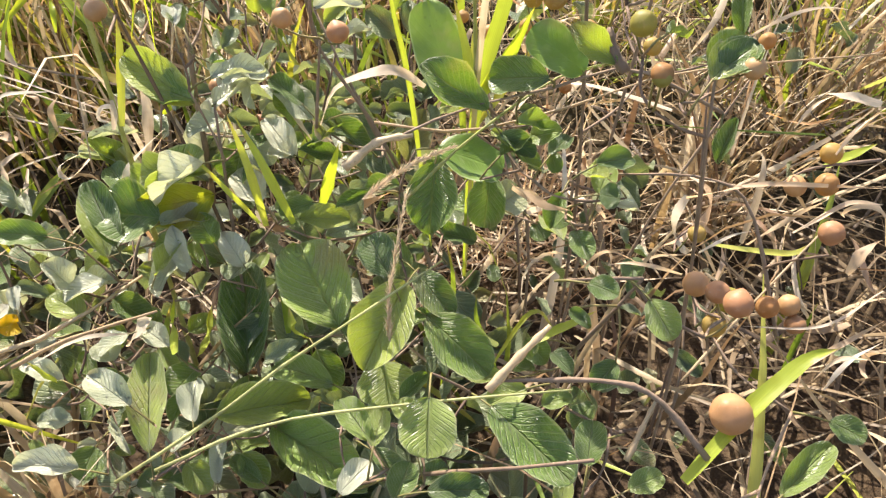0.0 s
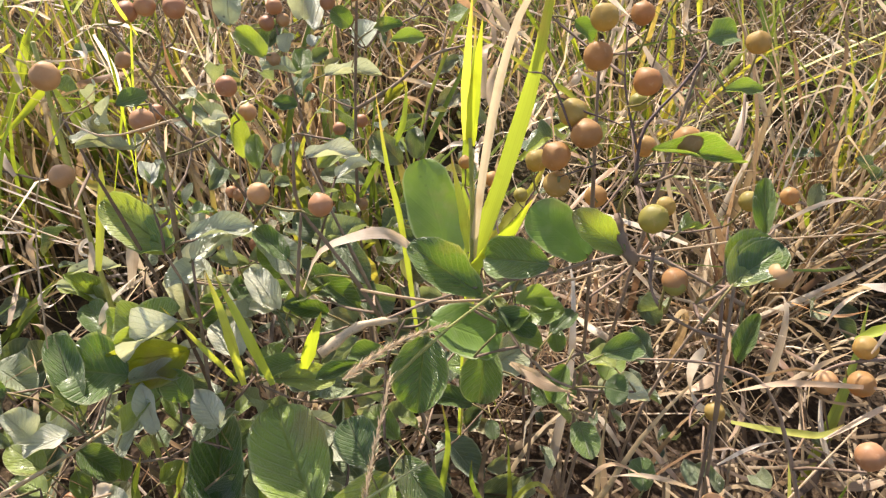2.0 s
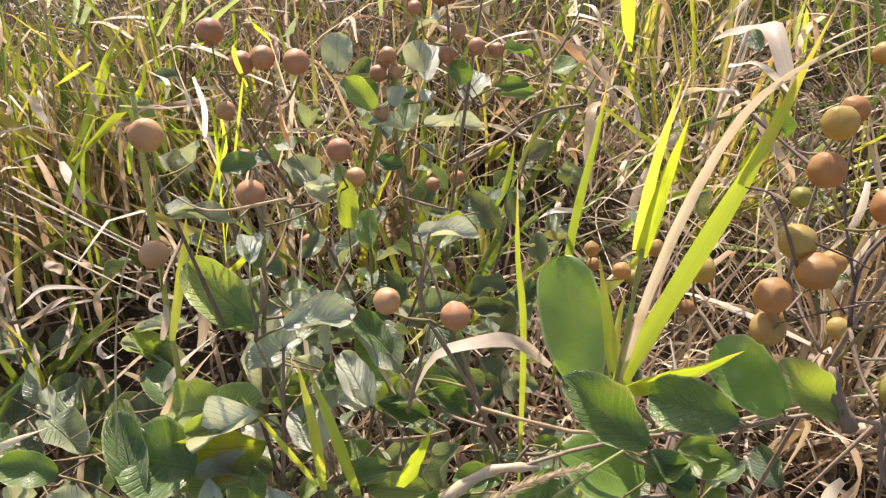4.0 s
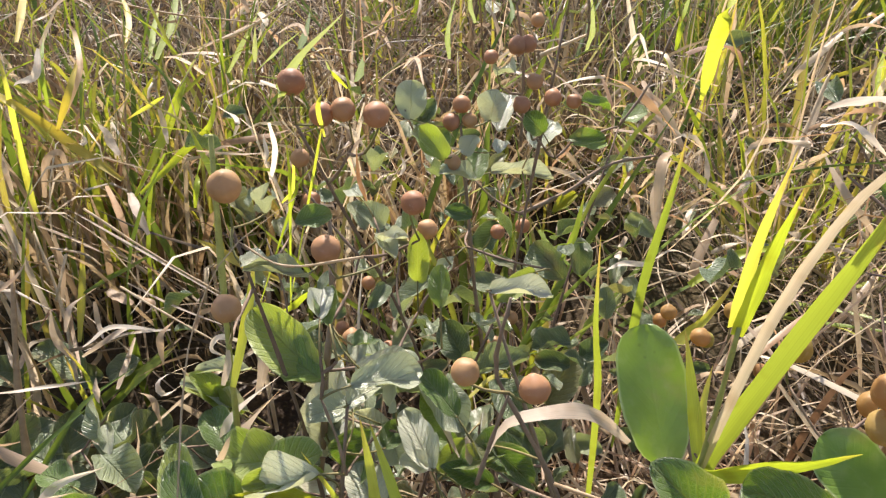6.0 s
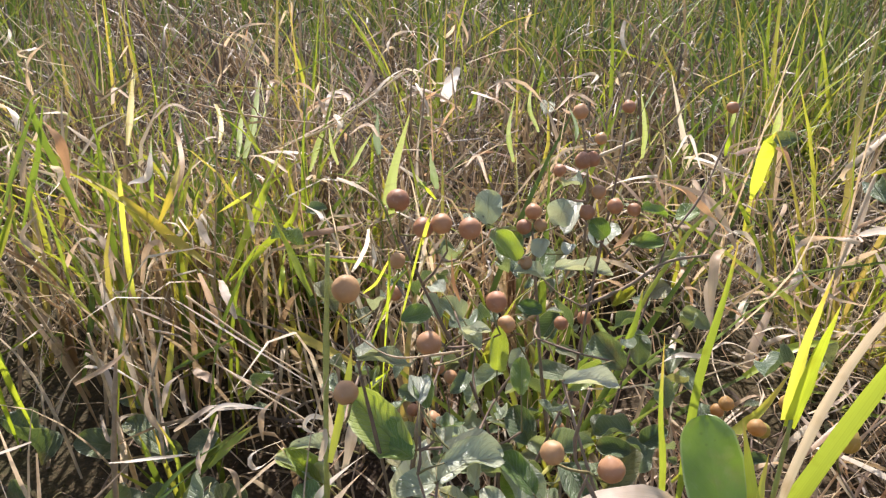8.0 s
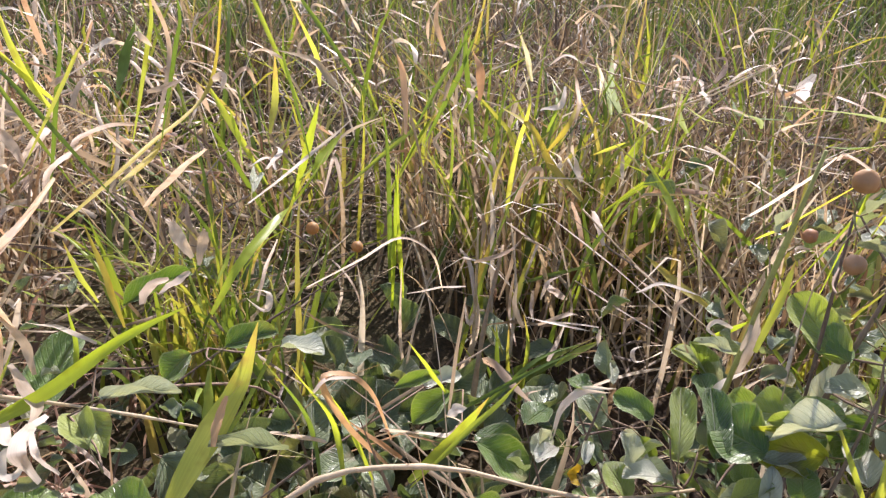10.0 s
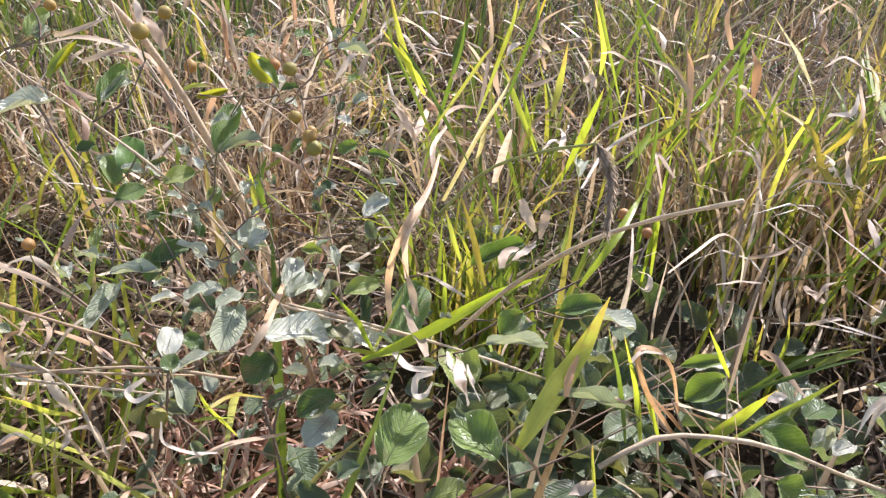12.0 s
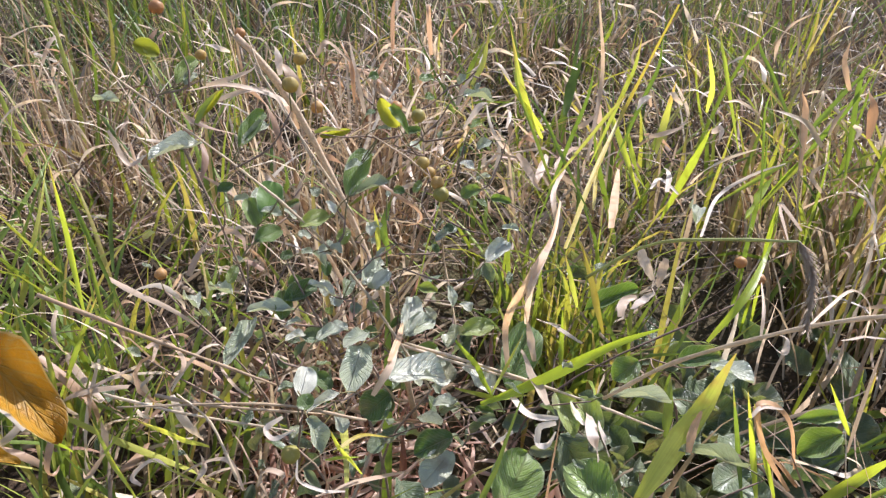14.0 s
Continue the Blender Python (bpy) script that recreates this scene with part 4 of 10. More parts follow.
leaf(p, (-0.107, 0.566, 0.450), (-0.118, 0.580, 0.466), 0.0246, (0.382, -0.366, 0.849), 0)
leaf(p, (-0.079, 0.592, 0.465), (-0.077, 0.592, 0.485), 0.0209, (0.233, -0.600, 0.766), 5)
leaf(p, (-0.090, 0.571, 0.450), (-0.088, 0.580, 0.461), 0.0144, (-0.350, -0.502, 0.791), 5)
leaf(p, (-0.072, 0.574, 0.453), (-0.069, 0.585, 0.457), 0.0103, (0.113, -0.620, 0.776), 5)
leaf(p, (-0.031, 0.596, 0.456), (-0.009, 0.590, 0.463), 0.0110, (-0.078, -0.700, 0.710), 0)
leaf(p, (-0.090, 0.537, 0.398), (-0.098, 0.526, 0.386), 0.0111, (-0.089, -0.431, 0.898), 5)
leaf(p, (-0.046, 0.593, 0.460), (-0.057, 0.590, 0.473), 0.0151, (-0.181, -0.713, 0.678), 0)
leaf(p, (-0.082, 0.573, 0.433), (-0.102, 0.557, 0.448), 0.0125, (-0.053, -0.781, 0.622), 5)
leaf(p, (-0.008, 0.615, 0.470), (-0.024, 0.598, 0.484), 0.0111, (-0.003, -0.401, 0.916), 0)
leaf(p, (-0.067, 0.597, 0.496), (-0.080, 0.613, 0.491), 0.0123, (0.037, -0.464, 0.885), 6)
leaf(p, (-0.135, 0.540, 0.411), (-0.149, 0.539, 0.427), 0.0169, (-0.161, -0.747, 0.645), 6)
leaf(p, (-0.100, 0.552, 0.421), (-0.082, 0.552, 0.420), 0.0114, (0.012, -0.712, 0.702), 0)
leaf(p, (-0.149, 0.540, 0.431), (-0.160, 0.551, 0.431), 0.0132, (-0.086, -0.698, 0.711), 5)
leaf(p, (-0.089, 0.679, 0.381), (-0.040, 0.684, 0.383), 0.0132, (0.047, -0.709, 0.703), 5)
leaf(p, (-0.038, 0.504, 0.419), (-0.054, 0.479, 0.417), 0.0120, (0.324, -0.696, 0.640), 0)
leaf(p, (-0.031, 0.693, 0.405), (-0.002, 0.712, 0.402), 0.0150, (0.004, -0.813, 0.583), 0)
leaf(p, (-0.101, 0.560, 0.452), (-0.115, 0.557, 0.474), 0.0141, (0.182, -0.584, 0.791), 0)
leaf(p, (-0.077, 0.608, 0.451), (-0.073, 0.638, 0.467), 0.0180, (0.215, -0.654, 0.725), 5)
leaf(p, (-0.091, 0.602, 0.415), (-0.090, 0.623, 0.431), 0.0159, (0.445, -0.532, 0.720), 0)
leaf(p, (-0.058, 0.683, 0.404), (-0.045, 0.700, 0.421), 0.0274, (0.040, -0.650, 0.759), 5)
leaf(p, (0.012, 0.839, 0.364), (0.034, 0.840, 0.376), 0.0253, (-0.229, -0.385, 0.894), 0)
leaf(p, (-0.037, 0.665, 0.358), (-0.021, 0.687, 0.368), 0.0107, (0.120, -0.654, 0.747), 9)
branch_out(p)
p = thing('berry_bush', 'broad-leaved bush with one paddle-shaped upright leaf', 'bush', (0.067, 0.349, 0.000), 'bushes of the meadow')
stem(p, [(0.096, 0.375, 0.000), (0.118, 0.394, 0.291), (0.150, 0.423, 0.523)], 0.0016, 0.0008)
stem(p, [(0.034, 0.324, 0.000), (0.011, 0.315, 0.157), (-0.026, 0.278, 0.253)], 0.0016, 0.0008)
stem(p, [(0.023, 0.390, 0.000), (0.009, 0.418, 0.245), (-0.058, 0.467, 0.431)], 0.0016, 0.0008)
stem(p, [(0.084, 0.316, 0.000), (0.083, 0.299, 0.232), (0.115, 0.256, 0.404)], 0.0016, 0.0008)
stem(p, [(0.066, 0.399, 0.383), (0.051, 0.398, 0.400), (0.041, 0.398, 0.415)], 0.0011, 0.0005, m_stem, name='stem')
stem(p, [(0.168, 0.346, 0.429), (0.122, 0.359, 0.448), (0.081, 0.351, 0.443), (0.032, 0.342, 0.436), (-0.026, 0.324, 0.419)], 0.0010, 0.0005, m_stem, name='stem')
stem(p, [(0.115, 0.346, 0.454), (0.109, 0.352, 0.463), (0.107, 0.359, 0.471)], 0.0028, 0.0015, m_stem, name='seed_pod')
stem(p, [(-0.025, 0.322, 0.417), (-0.008, 0.331, 0.426), (0.010, 0.334, 0.428)], 0.0025, 0.0012, m_straw, name='stem')
leaf(p, (0.032, 0.402, 0.399), (0.014, 0.434, 0.450), 0.0290, (-0.012, -0.845, 0.534), 2)
leaf(p, (0.048, 0.343, 0.436), (0.014, 0.355, 0.454), 0.0211, (-0.212, -0.531, 0.821), 4)
leaf(p, (0.078, 0.346, 0.452), (0.048, 0.361, 0.444), 0.0208, (-0.260, -0.681, 0.685), 0)
leaf(p, (0.097, 0.357, 0.448), (0.070, 0.369, 0.466), 0.0230, (-0.100, -0.640, 0.761), 2)
leaf(p, (0.110, 0.348, 0.458), (0.087, 0.358, 0.472), 0.0152, (-0.448, -0.525, 0.724), 4)
leaf(p, (0.072, 0.366, 0.401), (0.088, 0.358, 0.412), 0.0143, (-0.200, -0.615, 0.763), 0)
leaf(p, (0.054, 0.362, 0.405), (0.081, 0.357, 0.387), 0.0176, (0.002, -0.083, 0.997), 0)
leaf(p, (0.021, 0.371, 0.391), (0.059, 0.366, 0.379), 0.0300, (0.046, -0.342, 0.936), 2)
leaf(p, (0.117, 0.359, 0.504), (0.163, 0.373, 0.491), 0.0106, (-0.439, -0.632, 0.639), 0)
leaf(p, (0.150, 0.423, 0.523), (0.168, 0.432, 0.525), 0.0154, (-0.299, -0.786, 0.541), 3)
leaf(p, (0.155, 0.400, 0.509), (0.175, 0.405, 0.508), 0.0080, (-0.436, -0.610, 0.662), 0)
leaf(p, (0.147, 0.324, 0.468), (0.163, 0.329, 0.481), 0.0213, (-0.196, -0.661, 0.724), 0)
leaf(p, (0.162, 0.336, 0.478), (0.161, 0.349, 0.497), 0.0087, (-0.446, -0.446, 0.776), 0)
leaf(p, (0.164, 0.326, 0.412), (0.170, 0.335, 0.434), 0.0097, (-0.429, -0.301, 0.852), 0)
leaf(p, (0.105, 0.334, 0.407), (0.127, 0.345, 0.404), 0.0138, (-0.110, -0.681, 0.724), 0)
leaf(p, (0.064, 0.358, 0.417), (0.087, 0.372, 0.407), 0.0134, (-0.122, -0.605, 0.787), 0)
leaf(p, (0.056, 0.364, 0.406), (0.076, 0.356, 0.397), 0.0137, (-0.118, -0.443, 0.889), 0)
leaf(p, (0.086, 0.368, 0.390), (0.089, 0.359, 0.381), 0.0094, (-0.093, -0.405, 0.910), 0)
leaf(p, (-0.058, 0.467, 0.431), (-0.026, 0.474, 0.431), 0.0127, (0.021, -0.292, 0.956), 5)
leaf(p, (0.146, 0.316, 0.468), (0.163, 0.331, 0.479), 0.0181, (-0.208, -0.597, 0.775), 0)
leaf(p, (-0.031, 0.411, 0.369), (-0.051, 0.406, 0.390), 0.0236, (0.221, -0.191, 0.956), 0)
leaf(p, (-0.072, 0.425, 0.372), (-0.081, 0.426, 0.397), 0.0219, (0.401, -0.238, 0.885), 0)
leaf(p, (0.084, 0.360, 0.393), (0.097, 0.374, 0.397), 0.0111, (-0.181, -0.433, 0.883), 0)
leaf(p, (0.056, 0.356, 0.397), (0.072, 0.364, 0.406), 0.0139, (-0.298, -0.180, 0.937), 0)
leaf(p, (-0.072, 0.381, 0.329), (-0.039, 0.385, 0.325), 0.0172, (0.160, -0.519, 0.839), 0)
leaf(p, (0.014, 0.293, 0.334), (0.048, 0.265, 0.319), 0.0281, (0.035, -0.445, 0.895), 0)
leaf(p, (0.007, 0.317, 0.346), (0.028, 0.294, 0.333), 0.0192, (0.046, -0.483, 0.874), 0)
leaf(p, (0.018, 0.221, 0.364), (0.017, 0.196, 0.354), 0.0267, (0.033, -0.376, 0.926), 0)
leaf(p, (0.016, 0.192, 0.330), (0.045, 0.193, 0.330), 0.0148, (0.035, -0.299, 0.953), 0)
leaf(p, (0.047, 0.231, 0.340), (0.083, 0.194, 0.336), 0.0268, (-0.113, -0.239, 0.965), 0)
leaf(p, (0.095, 0.214, 0.311), (0.100, 0.236, 0.319), 0.0166, (-0.110, -0.316, 0.942), 0)
leaf(p, (0.085, 0.234, 0.426), (0.096, 0.227, 0.427), 0.0106, (-0.238, -0.349, 0.906), 0)
leaf(p, (0.019, 0.367, 0.383), (0.015, 0.334, 0.360), 0.0310, (0.026, -0.571, 0.820), 1)
leaf(p, (0.052, 0.373, 0.369), (0.047, 0.352, 0.345), 0.0238, (-0.031, -0.562, 0.827), 0)
leaf(p, (0.092, 0.374, 0.339), (0.099, 0.364, 0.334), 0.0160, (-0.091, -0.530, 0.843), 0)
leaf(p, (0.085, 0.406, 0.298), (0.092, 0.395, 0.292), 0.0159, (-0.072, -0.520, 0.851), 0)
leaf(p, (0.097, 0.325, 0.368), (0.101, 0.305, 0.367), 0.0138, (-0.113, -0.510, 0.853), 0)
leaf(p, (-0.016, 0.357, 0.371), (-0.040, 0.349, 0.368), 0.0089, (0.086, -0.547, 0.833), 1)
leaf(p, (0.107, 0.327, 0.392), (0.118, 0.324, 0.392), 0.0153, (-0.136, -0.537, 0.833), 0)
leaf(p, (0.070, 0.295, 0.309), (0.082, 0.283, 0.304), 0.0165, (-0.060, -0.425, 0.903), 1)
leaf(p, (0.075, 0.248, 0.313), (0.091, 0.252, 0.317), 0.0121, (-0.170, -0.236, 0.957), 5)
leaf(p, (0.106, 0.264, 0.265), (0.109, 0.276, 0.268), 0.0084, (-0.216, -0.214, 0.953), 0)
leaf(p, (-0.001, 0.255, 0.310), (0.014, 0.269, 0.315), 0.0104, (0.060, -0.374, 0.925), 1)
leaf(p, (0.044, 0.393, 0.293), (0.016, 0.390, 0.309), 0.0146, (-0.110, -0.400, 0.910), 0)
leaf(p, (-0.019, 0.242, 0.279), (0.001, 0.228, 0.275), 0.0122, (0.027, -0.195, 0.980), 0)
leaf(p, (0.097, 0.239, 0.242), (0.097, 0.261, 0.245), 0.0113, (-0.193, -0.160, 0.968), 0)
leaf(p, (0.114, 0.273, 0.383), (0.116, 0.265, 0.380), 0.0041, (-0.282, -0.343, 0.896), 0)
leaf(p, (0.010, 0.217, 0.320), (0.008, 0.225, 0.322), 0.0053, (-0.024, -0.194, 0.981), 1)
leaf(p, (0.012, 0.226, 0.331), (-0.002, 0.240, 0.333), 0.0120, (-0.028, -0.220, 0.975), 1)
leaf(p, (0.108, 0.343, 0.373), (0.131, 0.334, 0.379), 0.0137, (-0.294, -0.049, 0.955), 6)
leaf(p, (0.057, 0.422, 0.239), (0.059, 0.409, 0.234), 0.0110, (-0.126, -0.377, 0.918), 0)
leaf(p, (0.082, 0.273, 0.326), (0.091, 0.259, 0.329), 0.0106, (-0.234, 0.048, 0.971), 1)
leaf(p, (0.097, 0.378, 0.349), (0.088, 0.361, 0.337), 0.0146, (-0.221, -0.436, 0.872), 1)
leaf(p, (0.110, 0.339, 0.382), (0.117, 0.353, 0.391), 0.0142, (-0.265, -0.428, 0.864), 0)
leaf(p, (0.113, 0.335, 0.396), (0.100, 0.351, 0.393), 0.0122, (-0.313, -0.061, 0.948), 3)
leaf(p, (0.108, 0.245, 0.356), (0.096, 0.234, 0.350), 0.0134, (-0.143, -0.400, 0.906), 1)
leaf(p, (0.102, 0.228, 0.290), (0.106, 0.239, 0.290), 0.0059, (-0.249, 0.121, 0.961), 0)
leaf(p, (0.058, 0.284, 0.284), (0.032, 0.293, 0.283), 0.0141, (-0.130, -0.264, 0.956), 1)
leaf(p, (0.009, 0.215, 0.290), (0.024, 0.227, 0.292), 0.0120, (-0.025, -0.164, 0.986), 1)
leaf(p, (0.016, 0.333, 0.348), (0.005, 0.344, 0.346), 0.0078, (-0.140, -0.028, 0.990), 1)
leaf(p, (0.090, 0.250, 0.309), (0.097, 0.262, 0.310), 0.0082, (-0.239, 0.085, 0.967), 1)
leaf(p, (0.090, 0.229, 0.272), (0.085, 0.213, 0.266), 0.0115, (-0.090, -0.309, 0.947), 1)
leaf(p, (-0.008, 0.375, 0.334), (-0.021, 0.376, 0.334), 0.0067, (-0.010, -0.424, 0.906), 0)
leaf(p, (0.085, 0.260, 0.378), (0.094, 0.251, 0.377), 0.0076, (-0.212, -0.326, 0.921), 3)
leaf(p, (0.014, 0.227, 0.313), (0.024, 0.221, 0.311), 0.0055, (0.035, -0.339, 0.940), 1)
leaf(p, (0.075, 0.280, 0.299), (0.060, 0.290, 0.295), 0.0115, (-0.216, 0.060, 0.975), 3)
leaf(p, (-0.003, 0.370, 0.365), (-0.026, 0.369, 0.364), 0.0141, (-0.016, -0.455, 0.890), 1)
leaf(p, (-0.021, 0.311, 0.291), (-0.041, 0.322, 0.296), 0.0172, (0.022, -0.303, 0.953), 0)
leaf(p, (0.080, 0.240, 0.308), (0.068, 0.225, 0.302), 0.0104, (-0.178, -0.218, 0.960), 0)
leaf(p, (0.002, 0.350, 0.314), (-0.019, 0.368, 0.321), 0.0162, (-0.026, -0.376, 0.926), 1)
leaf(p, (0.125, 0.293, 0.358), (0.125, 0.308, 0.364), 0.0126, (-0.290, -0.338, 0.895), 0)
leaf(p, (0.102, 0.379, 0.306), (0.091, 0.413, 0.304), 0.0162, (-0.262, -0.027, 0.965), 3)
leaf(p, (-0.028, 0.314, 0.268), (-0.012, 0.321, 0.269), 0.0093, (0.031, -0.284, 0.958), 0)
leaf(p, (0.057, 0.406, 0.313), (0.026, 0.409, 0.315), 0.0233, (-0.205, -0.055, 0.977), 1)
leaf(p, (0.106, 0.233, 0.303), (0.092, 0.229, 0.299), 0.0105, (-0.230, -0.198, 0.953), 1)
leaf(p, (0.108, 0.266, 0.286), (0.095, 0.253, 0.284), 0.0135, (-0.259, 0.085, 0.962), 1)
leaf(p, (0.013, 0.365, 0.343), (0.001, 0.379, 0.342), 0.0103, (-0.139, -0.050, 0.989), 0)
leaf(p, (0.018, 0.325, 0.272), (0.026, 0.318, 0.270), 0.0059, (-0.054, -0.306, 0.950), 0)
leaf(p, (0.075, 0.289, 0.317), (0.073, 0.280, 0.314), 0.0050, (-0.170, -0.301, 0.938), 1)
leaf(p, (0.064, 0.391, 0.379), (0.053, 0.401, 0.382), 0.0061, (-0.162, -0.489, 0.857), 0)
leaf(p, (0.023, 0.312, 0.272), (0.022, 0.299, 0.272), 0.0094, (-0.143, 0.047, 0.989), 3)
leaf(p, (0.067, 0.253, 0.322), (0.046, 0.247, 0.317), 0.0160, (-0.154, -0.254, 0.955), 0)
leaf(p, (-0.003, 0.314, 0.302), (0.015, 0.321, 0.305), 0.0109, (0.059, -0.439, 0.897), 3)
leaf(p, (-0.000, 0.379, 0.325), (0.020, 0.378, 0.325), 0.0121, (-0.025, -0.419, 0.907), 6)
leaf(p, (0.027, 0.397, 0.358), (0.012, 0.398, 0.359), 0.0111, (0.011, -0.571, 0.821), 0)
branch_out(p)
p = thing('berry_bush', 'berry bush with purple twigs and large tan berries', 'bush', (0.114, 0.436, 0.000), 'bushes of the meadow')
stem(p, [(0.109, 0.425, 0.000), (0.114, 0.413, 0.290), (0.099, 0.405, 0.521)], 0.0016, 0.0008)
stem(p, [(0.096, 0.517, 0.000), (0.088, 0.565, 0.153), (0.061, 0.668, 0.245)], 0.0016, 0.0008)
stem(p, [(0.162, 0.458, 0.000), (0.174, 0.458, 0.211), (0.251, 0.499, 0.362)], 0.0016, 0.0008)
stem(p, [(0.087, 0.461, 0.000), (0.090, 0.487, 0.221), (0.037, 0.508, 0.381)], 0.0016, 0.0008)
stem(p, [(0.119, 0.381, 0.471), (0.119, 0.388, 0.480), (0.123, 0.398, 0.493), (0.140, 0.411, 0.507), (0.153, 0.423, 0.521)], 0.0010, 0.0005, m_twig, name='stem')
stem(p, [(0.119, 0.391, 0.484), (0.113, 0.409, 0.507), (0.114, 0.426, 0.528)], 0.0006, 0.0003, m_twig, name='stem')
stem(p, [(0.084, 0.362, 0.510), (0.075, 0.375, 0.527), (0.065, 0.376, 0.530)], 0.0005, 0.0002, m_twig, name='stem')
stem(p, [(0.120, 0.389, 0.476), (0.141, 0.391, 0.477), (0.162, 0.389, 0.473)], 0.0005, 0.0002, m_twig, name='stem')
stem(p, [(0.106, 0.357, 0.502), (0.093, 0.354, 0.499), (0.079, 0.350, 0.496)], 0.0004, 0.0002, m_twig, name='stem')
stem(p, [(0.084, 0.368, 0.518), (0.100, 0.366, 0.513), (0.108, 0.364, 0.510)], 0.0004, 0.0002, m_twig, name='stem')
berry(p, (0.097, 0.397, 0.527), 0.0127, 4)
berry(p, (0.118, 0.389, 0.519), 0.0122, 4)
berry(p, (0.090, 0.362, 0.509), 0.0132, 5)
berry(p, (0.078, 0.358, 0.501), 0.0125, 7)
berry(p, (0.079, 0.355, 0.489), 0.0115, 5)
berry(p, (0.109, 0.421, 0.436), 0.0122, 6)
berry(p, (0.133, 0.367, 0.503), 0.0127, 7)
berry(p, (0.137, 0.446, 0.452), 0.0122, 5)
berry(p, (0.085, 0.371, 0.514), 0.0122, 7)
berry(p, (0.099, 0.405, 0.541), 0.0122, 5)
berry(p, (0.128, 0.462, 0.520), 0.0122, 6)
berry(p, (0.117, 0.338, 0.484), 0.0122, 6)
berry(p, (0.122, 0.312, 0.474), 0.0102, 5)
berry(p, (0.201, 0.444, 0.417), 0.0122, 6)
berry(p, (0.251, 0.499, 0.382), 0.0122, 7)
berry(p, (0.176, 0.429, 0.519), 0.0116, 7)
berry(p, (0.077, 0.431, 0.452), 0.0122, 7)
berry(p, (0.089, 0.576, 0.356), 0.0122, 6)
berry(p, (0.055, 0.500, 0.393), 0.0110, 6)
berry(p, (0.037, 0.508, 0.401), 0.0090, 7)
berry(p, (0.158, 0.455, 0.405), 0.0122, 7)
berry(p, (0.150, 0.532, 0.433), 0.0122, 4)
berry(p, (0.169, 0.544, 0.514), 0.0122, 6)
berry(p, (0.081, 0.591, 0.316), 0.0122, 5)
berry(p, (0.132, 0.615, 0.273), 0.0122, 7)
berry(p, (0.061, 0.668, 0.265), 0.0122, 6)
leaf(p, (0.093, 0.456, 0.519), (0.105, 0.454, 0.510), 0.0103, (-0.191, -0.568, 0.801), 3)
leaf(p, (0.128, 0.336, 0.480), (0.144, 0.354, 0.470), 0.0082, (-0.370, -0.400, 0.838), 0)
branch_out(p)
p = thing('berry_bush', 'low berry bush with golden berries among dry grass', 'bush', (0.180, 0.286, 0.000), 'bushes of the meadow')
stem(p, [(0.169, 0.297, 0.000), (0.170, 0.315, 0.264), (0.148, 0.319, 0.468)], 0.0016, 0.0008)
stem(p, [(0.193, 0.341, 0.000), (0.208, 0.369, 0.135), (0.218, 0.443, 0.209)], 0.0016, 0.0008)
stem(p, [(0.188, 0.349, 0.000), (0.203, 0.395, 0.224), (0.202, 0.467, 0.388)], 0.0016, 0.0008)
stem(p, [(0.212, 0.291, 0.314), (0.196, 0.338, 0.369), (0.169, 0.349, 0.384), (0.115, 0.349, 0.388)], 0.0011, 0.0005, m_stem, name='stem')
stem(p, [(0.260, 0.346, 0.397), (0.223, 0.342, 0.395), (0.205, 0.336, 0.389)], 0.0010, 0.0005, m_stem, name='stem')
stem(p, [(0.126, 0.174, 0.392), (0.107, 0.190, 0.409), (0.087, 0.194, 0.415), (0.049, 0.194, 0.416)], 0.0015, 0.0007, m_stem, name='stem')
stem(p, [(0.095, 0.173, 0.393), (0.107, 0.190, 0.409)], 0.0013, 0.0006, m_straw, name='stem')
stem(p, [(0.043, 0.191, 0.414), (0.055, 0.200, 0.423), (0.067, 0.209, 0.430)], 0.0019, 0.0010, m_straw, name='stem')
leaf(p, (0.148, 0.319, 0.468), (0.166, 0.326, 0.481), 0.0183, (-0.264, -0.540, 0.799), 0)
berry(p, (0.232, 0.346, 0.402), 0.0115, 4)
berry(p, (0.214, 0.336, 0.388), 0.0120, 1)
berry(p, (0.228, 0.332, 0.392), 0.0125, 5)
berry(p, (0.209, 0.284, 0.403), 0.0120, 2)
berry(p, (0.185, 0.371, 0.319), 0.0120, 6)
berry(p, (0.146, 0.270, 0.384), 0.0125, 0)
berry(p, (0.164, 0.269, 0.373), 0.0130, 7)
berry(p, (0.210, 0.291, 0.342), 0.0120, 3)
berry(p, (0.195, 0.285, 0.348), 0.0120, 4)
berry(p, (0.213, 0.283, 0.335), 0.0115, 1)
berry(p, (0.135, 0.186, 0.404), 0.0157, 1)
berry(p, (0.151, 0.237, 0.408), 0.0125, 2)
berry(p, (0.122, 0.311, 0.473), 0.0090, 6)
berry(p, (0.164, 0.318, 0.472), 0.0100, 0)
berry(p, (0.158, 0.262, 0.362), 0.0120, 7)
berry(p, (0.150, 0.255, 0.395), 0.0110, 3)
leaf(p, (0.117, 0.247, 0.400), (0.125, 0.230, 0.393), 0.0148, (-0.177, -0.446, 0.877), 0)
leaf(p, (0.165, 0.176, 0.356), (0.189, 0.194, 0.368), 0.0121, (-0.261, -0.276, 0.925), 0)
leaf(p, (0.204, 0.218, 0.345), (0.217, 0.208, 0.346), 0.0133, (-0.308, -0.326, 0.894), 0)
leaf(p, (0.111, 0.197, 0.320), (0.128, 0.203, 0.324), 0.0123, (-0.142, -0.294, 0.945), 0)
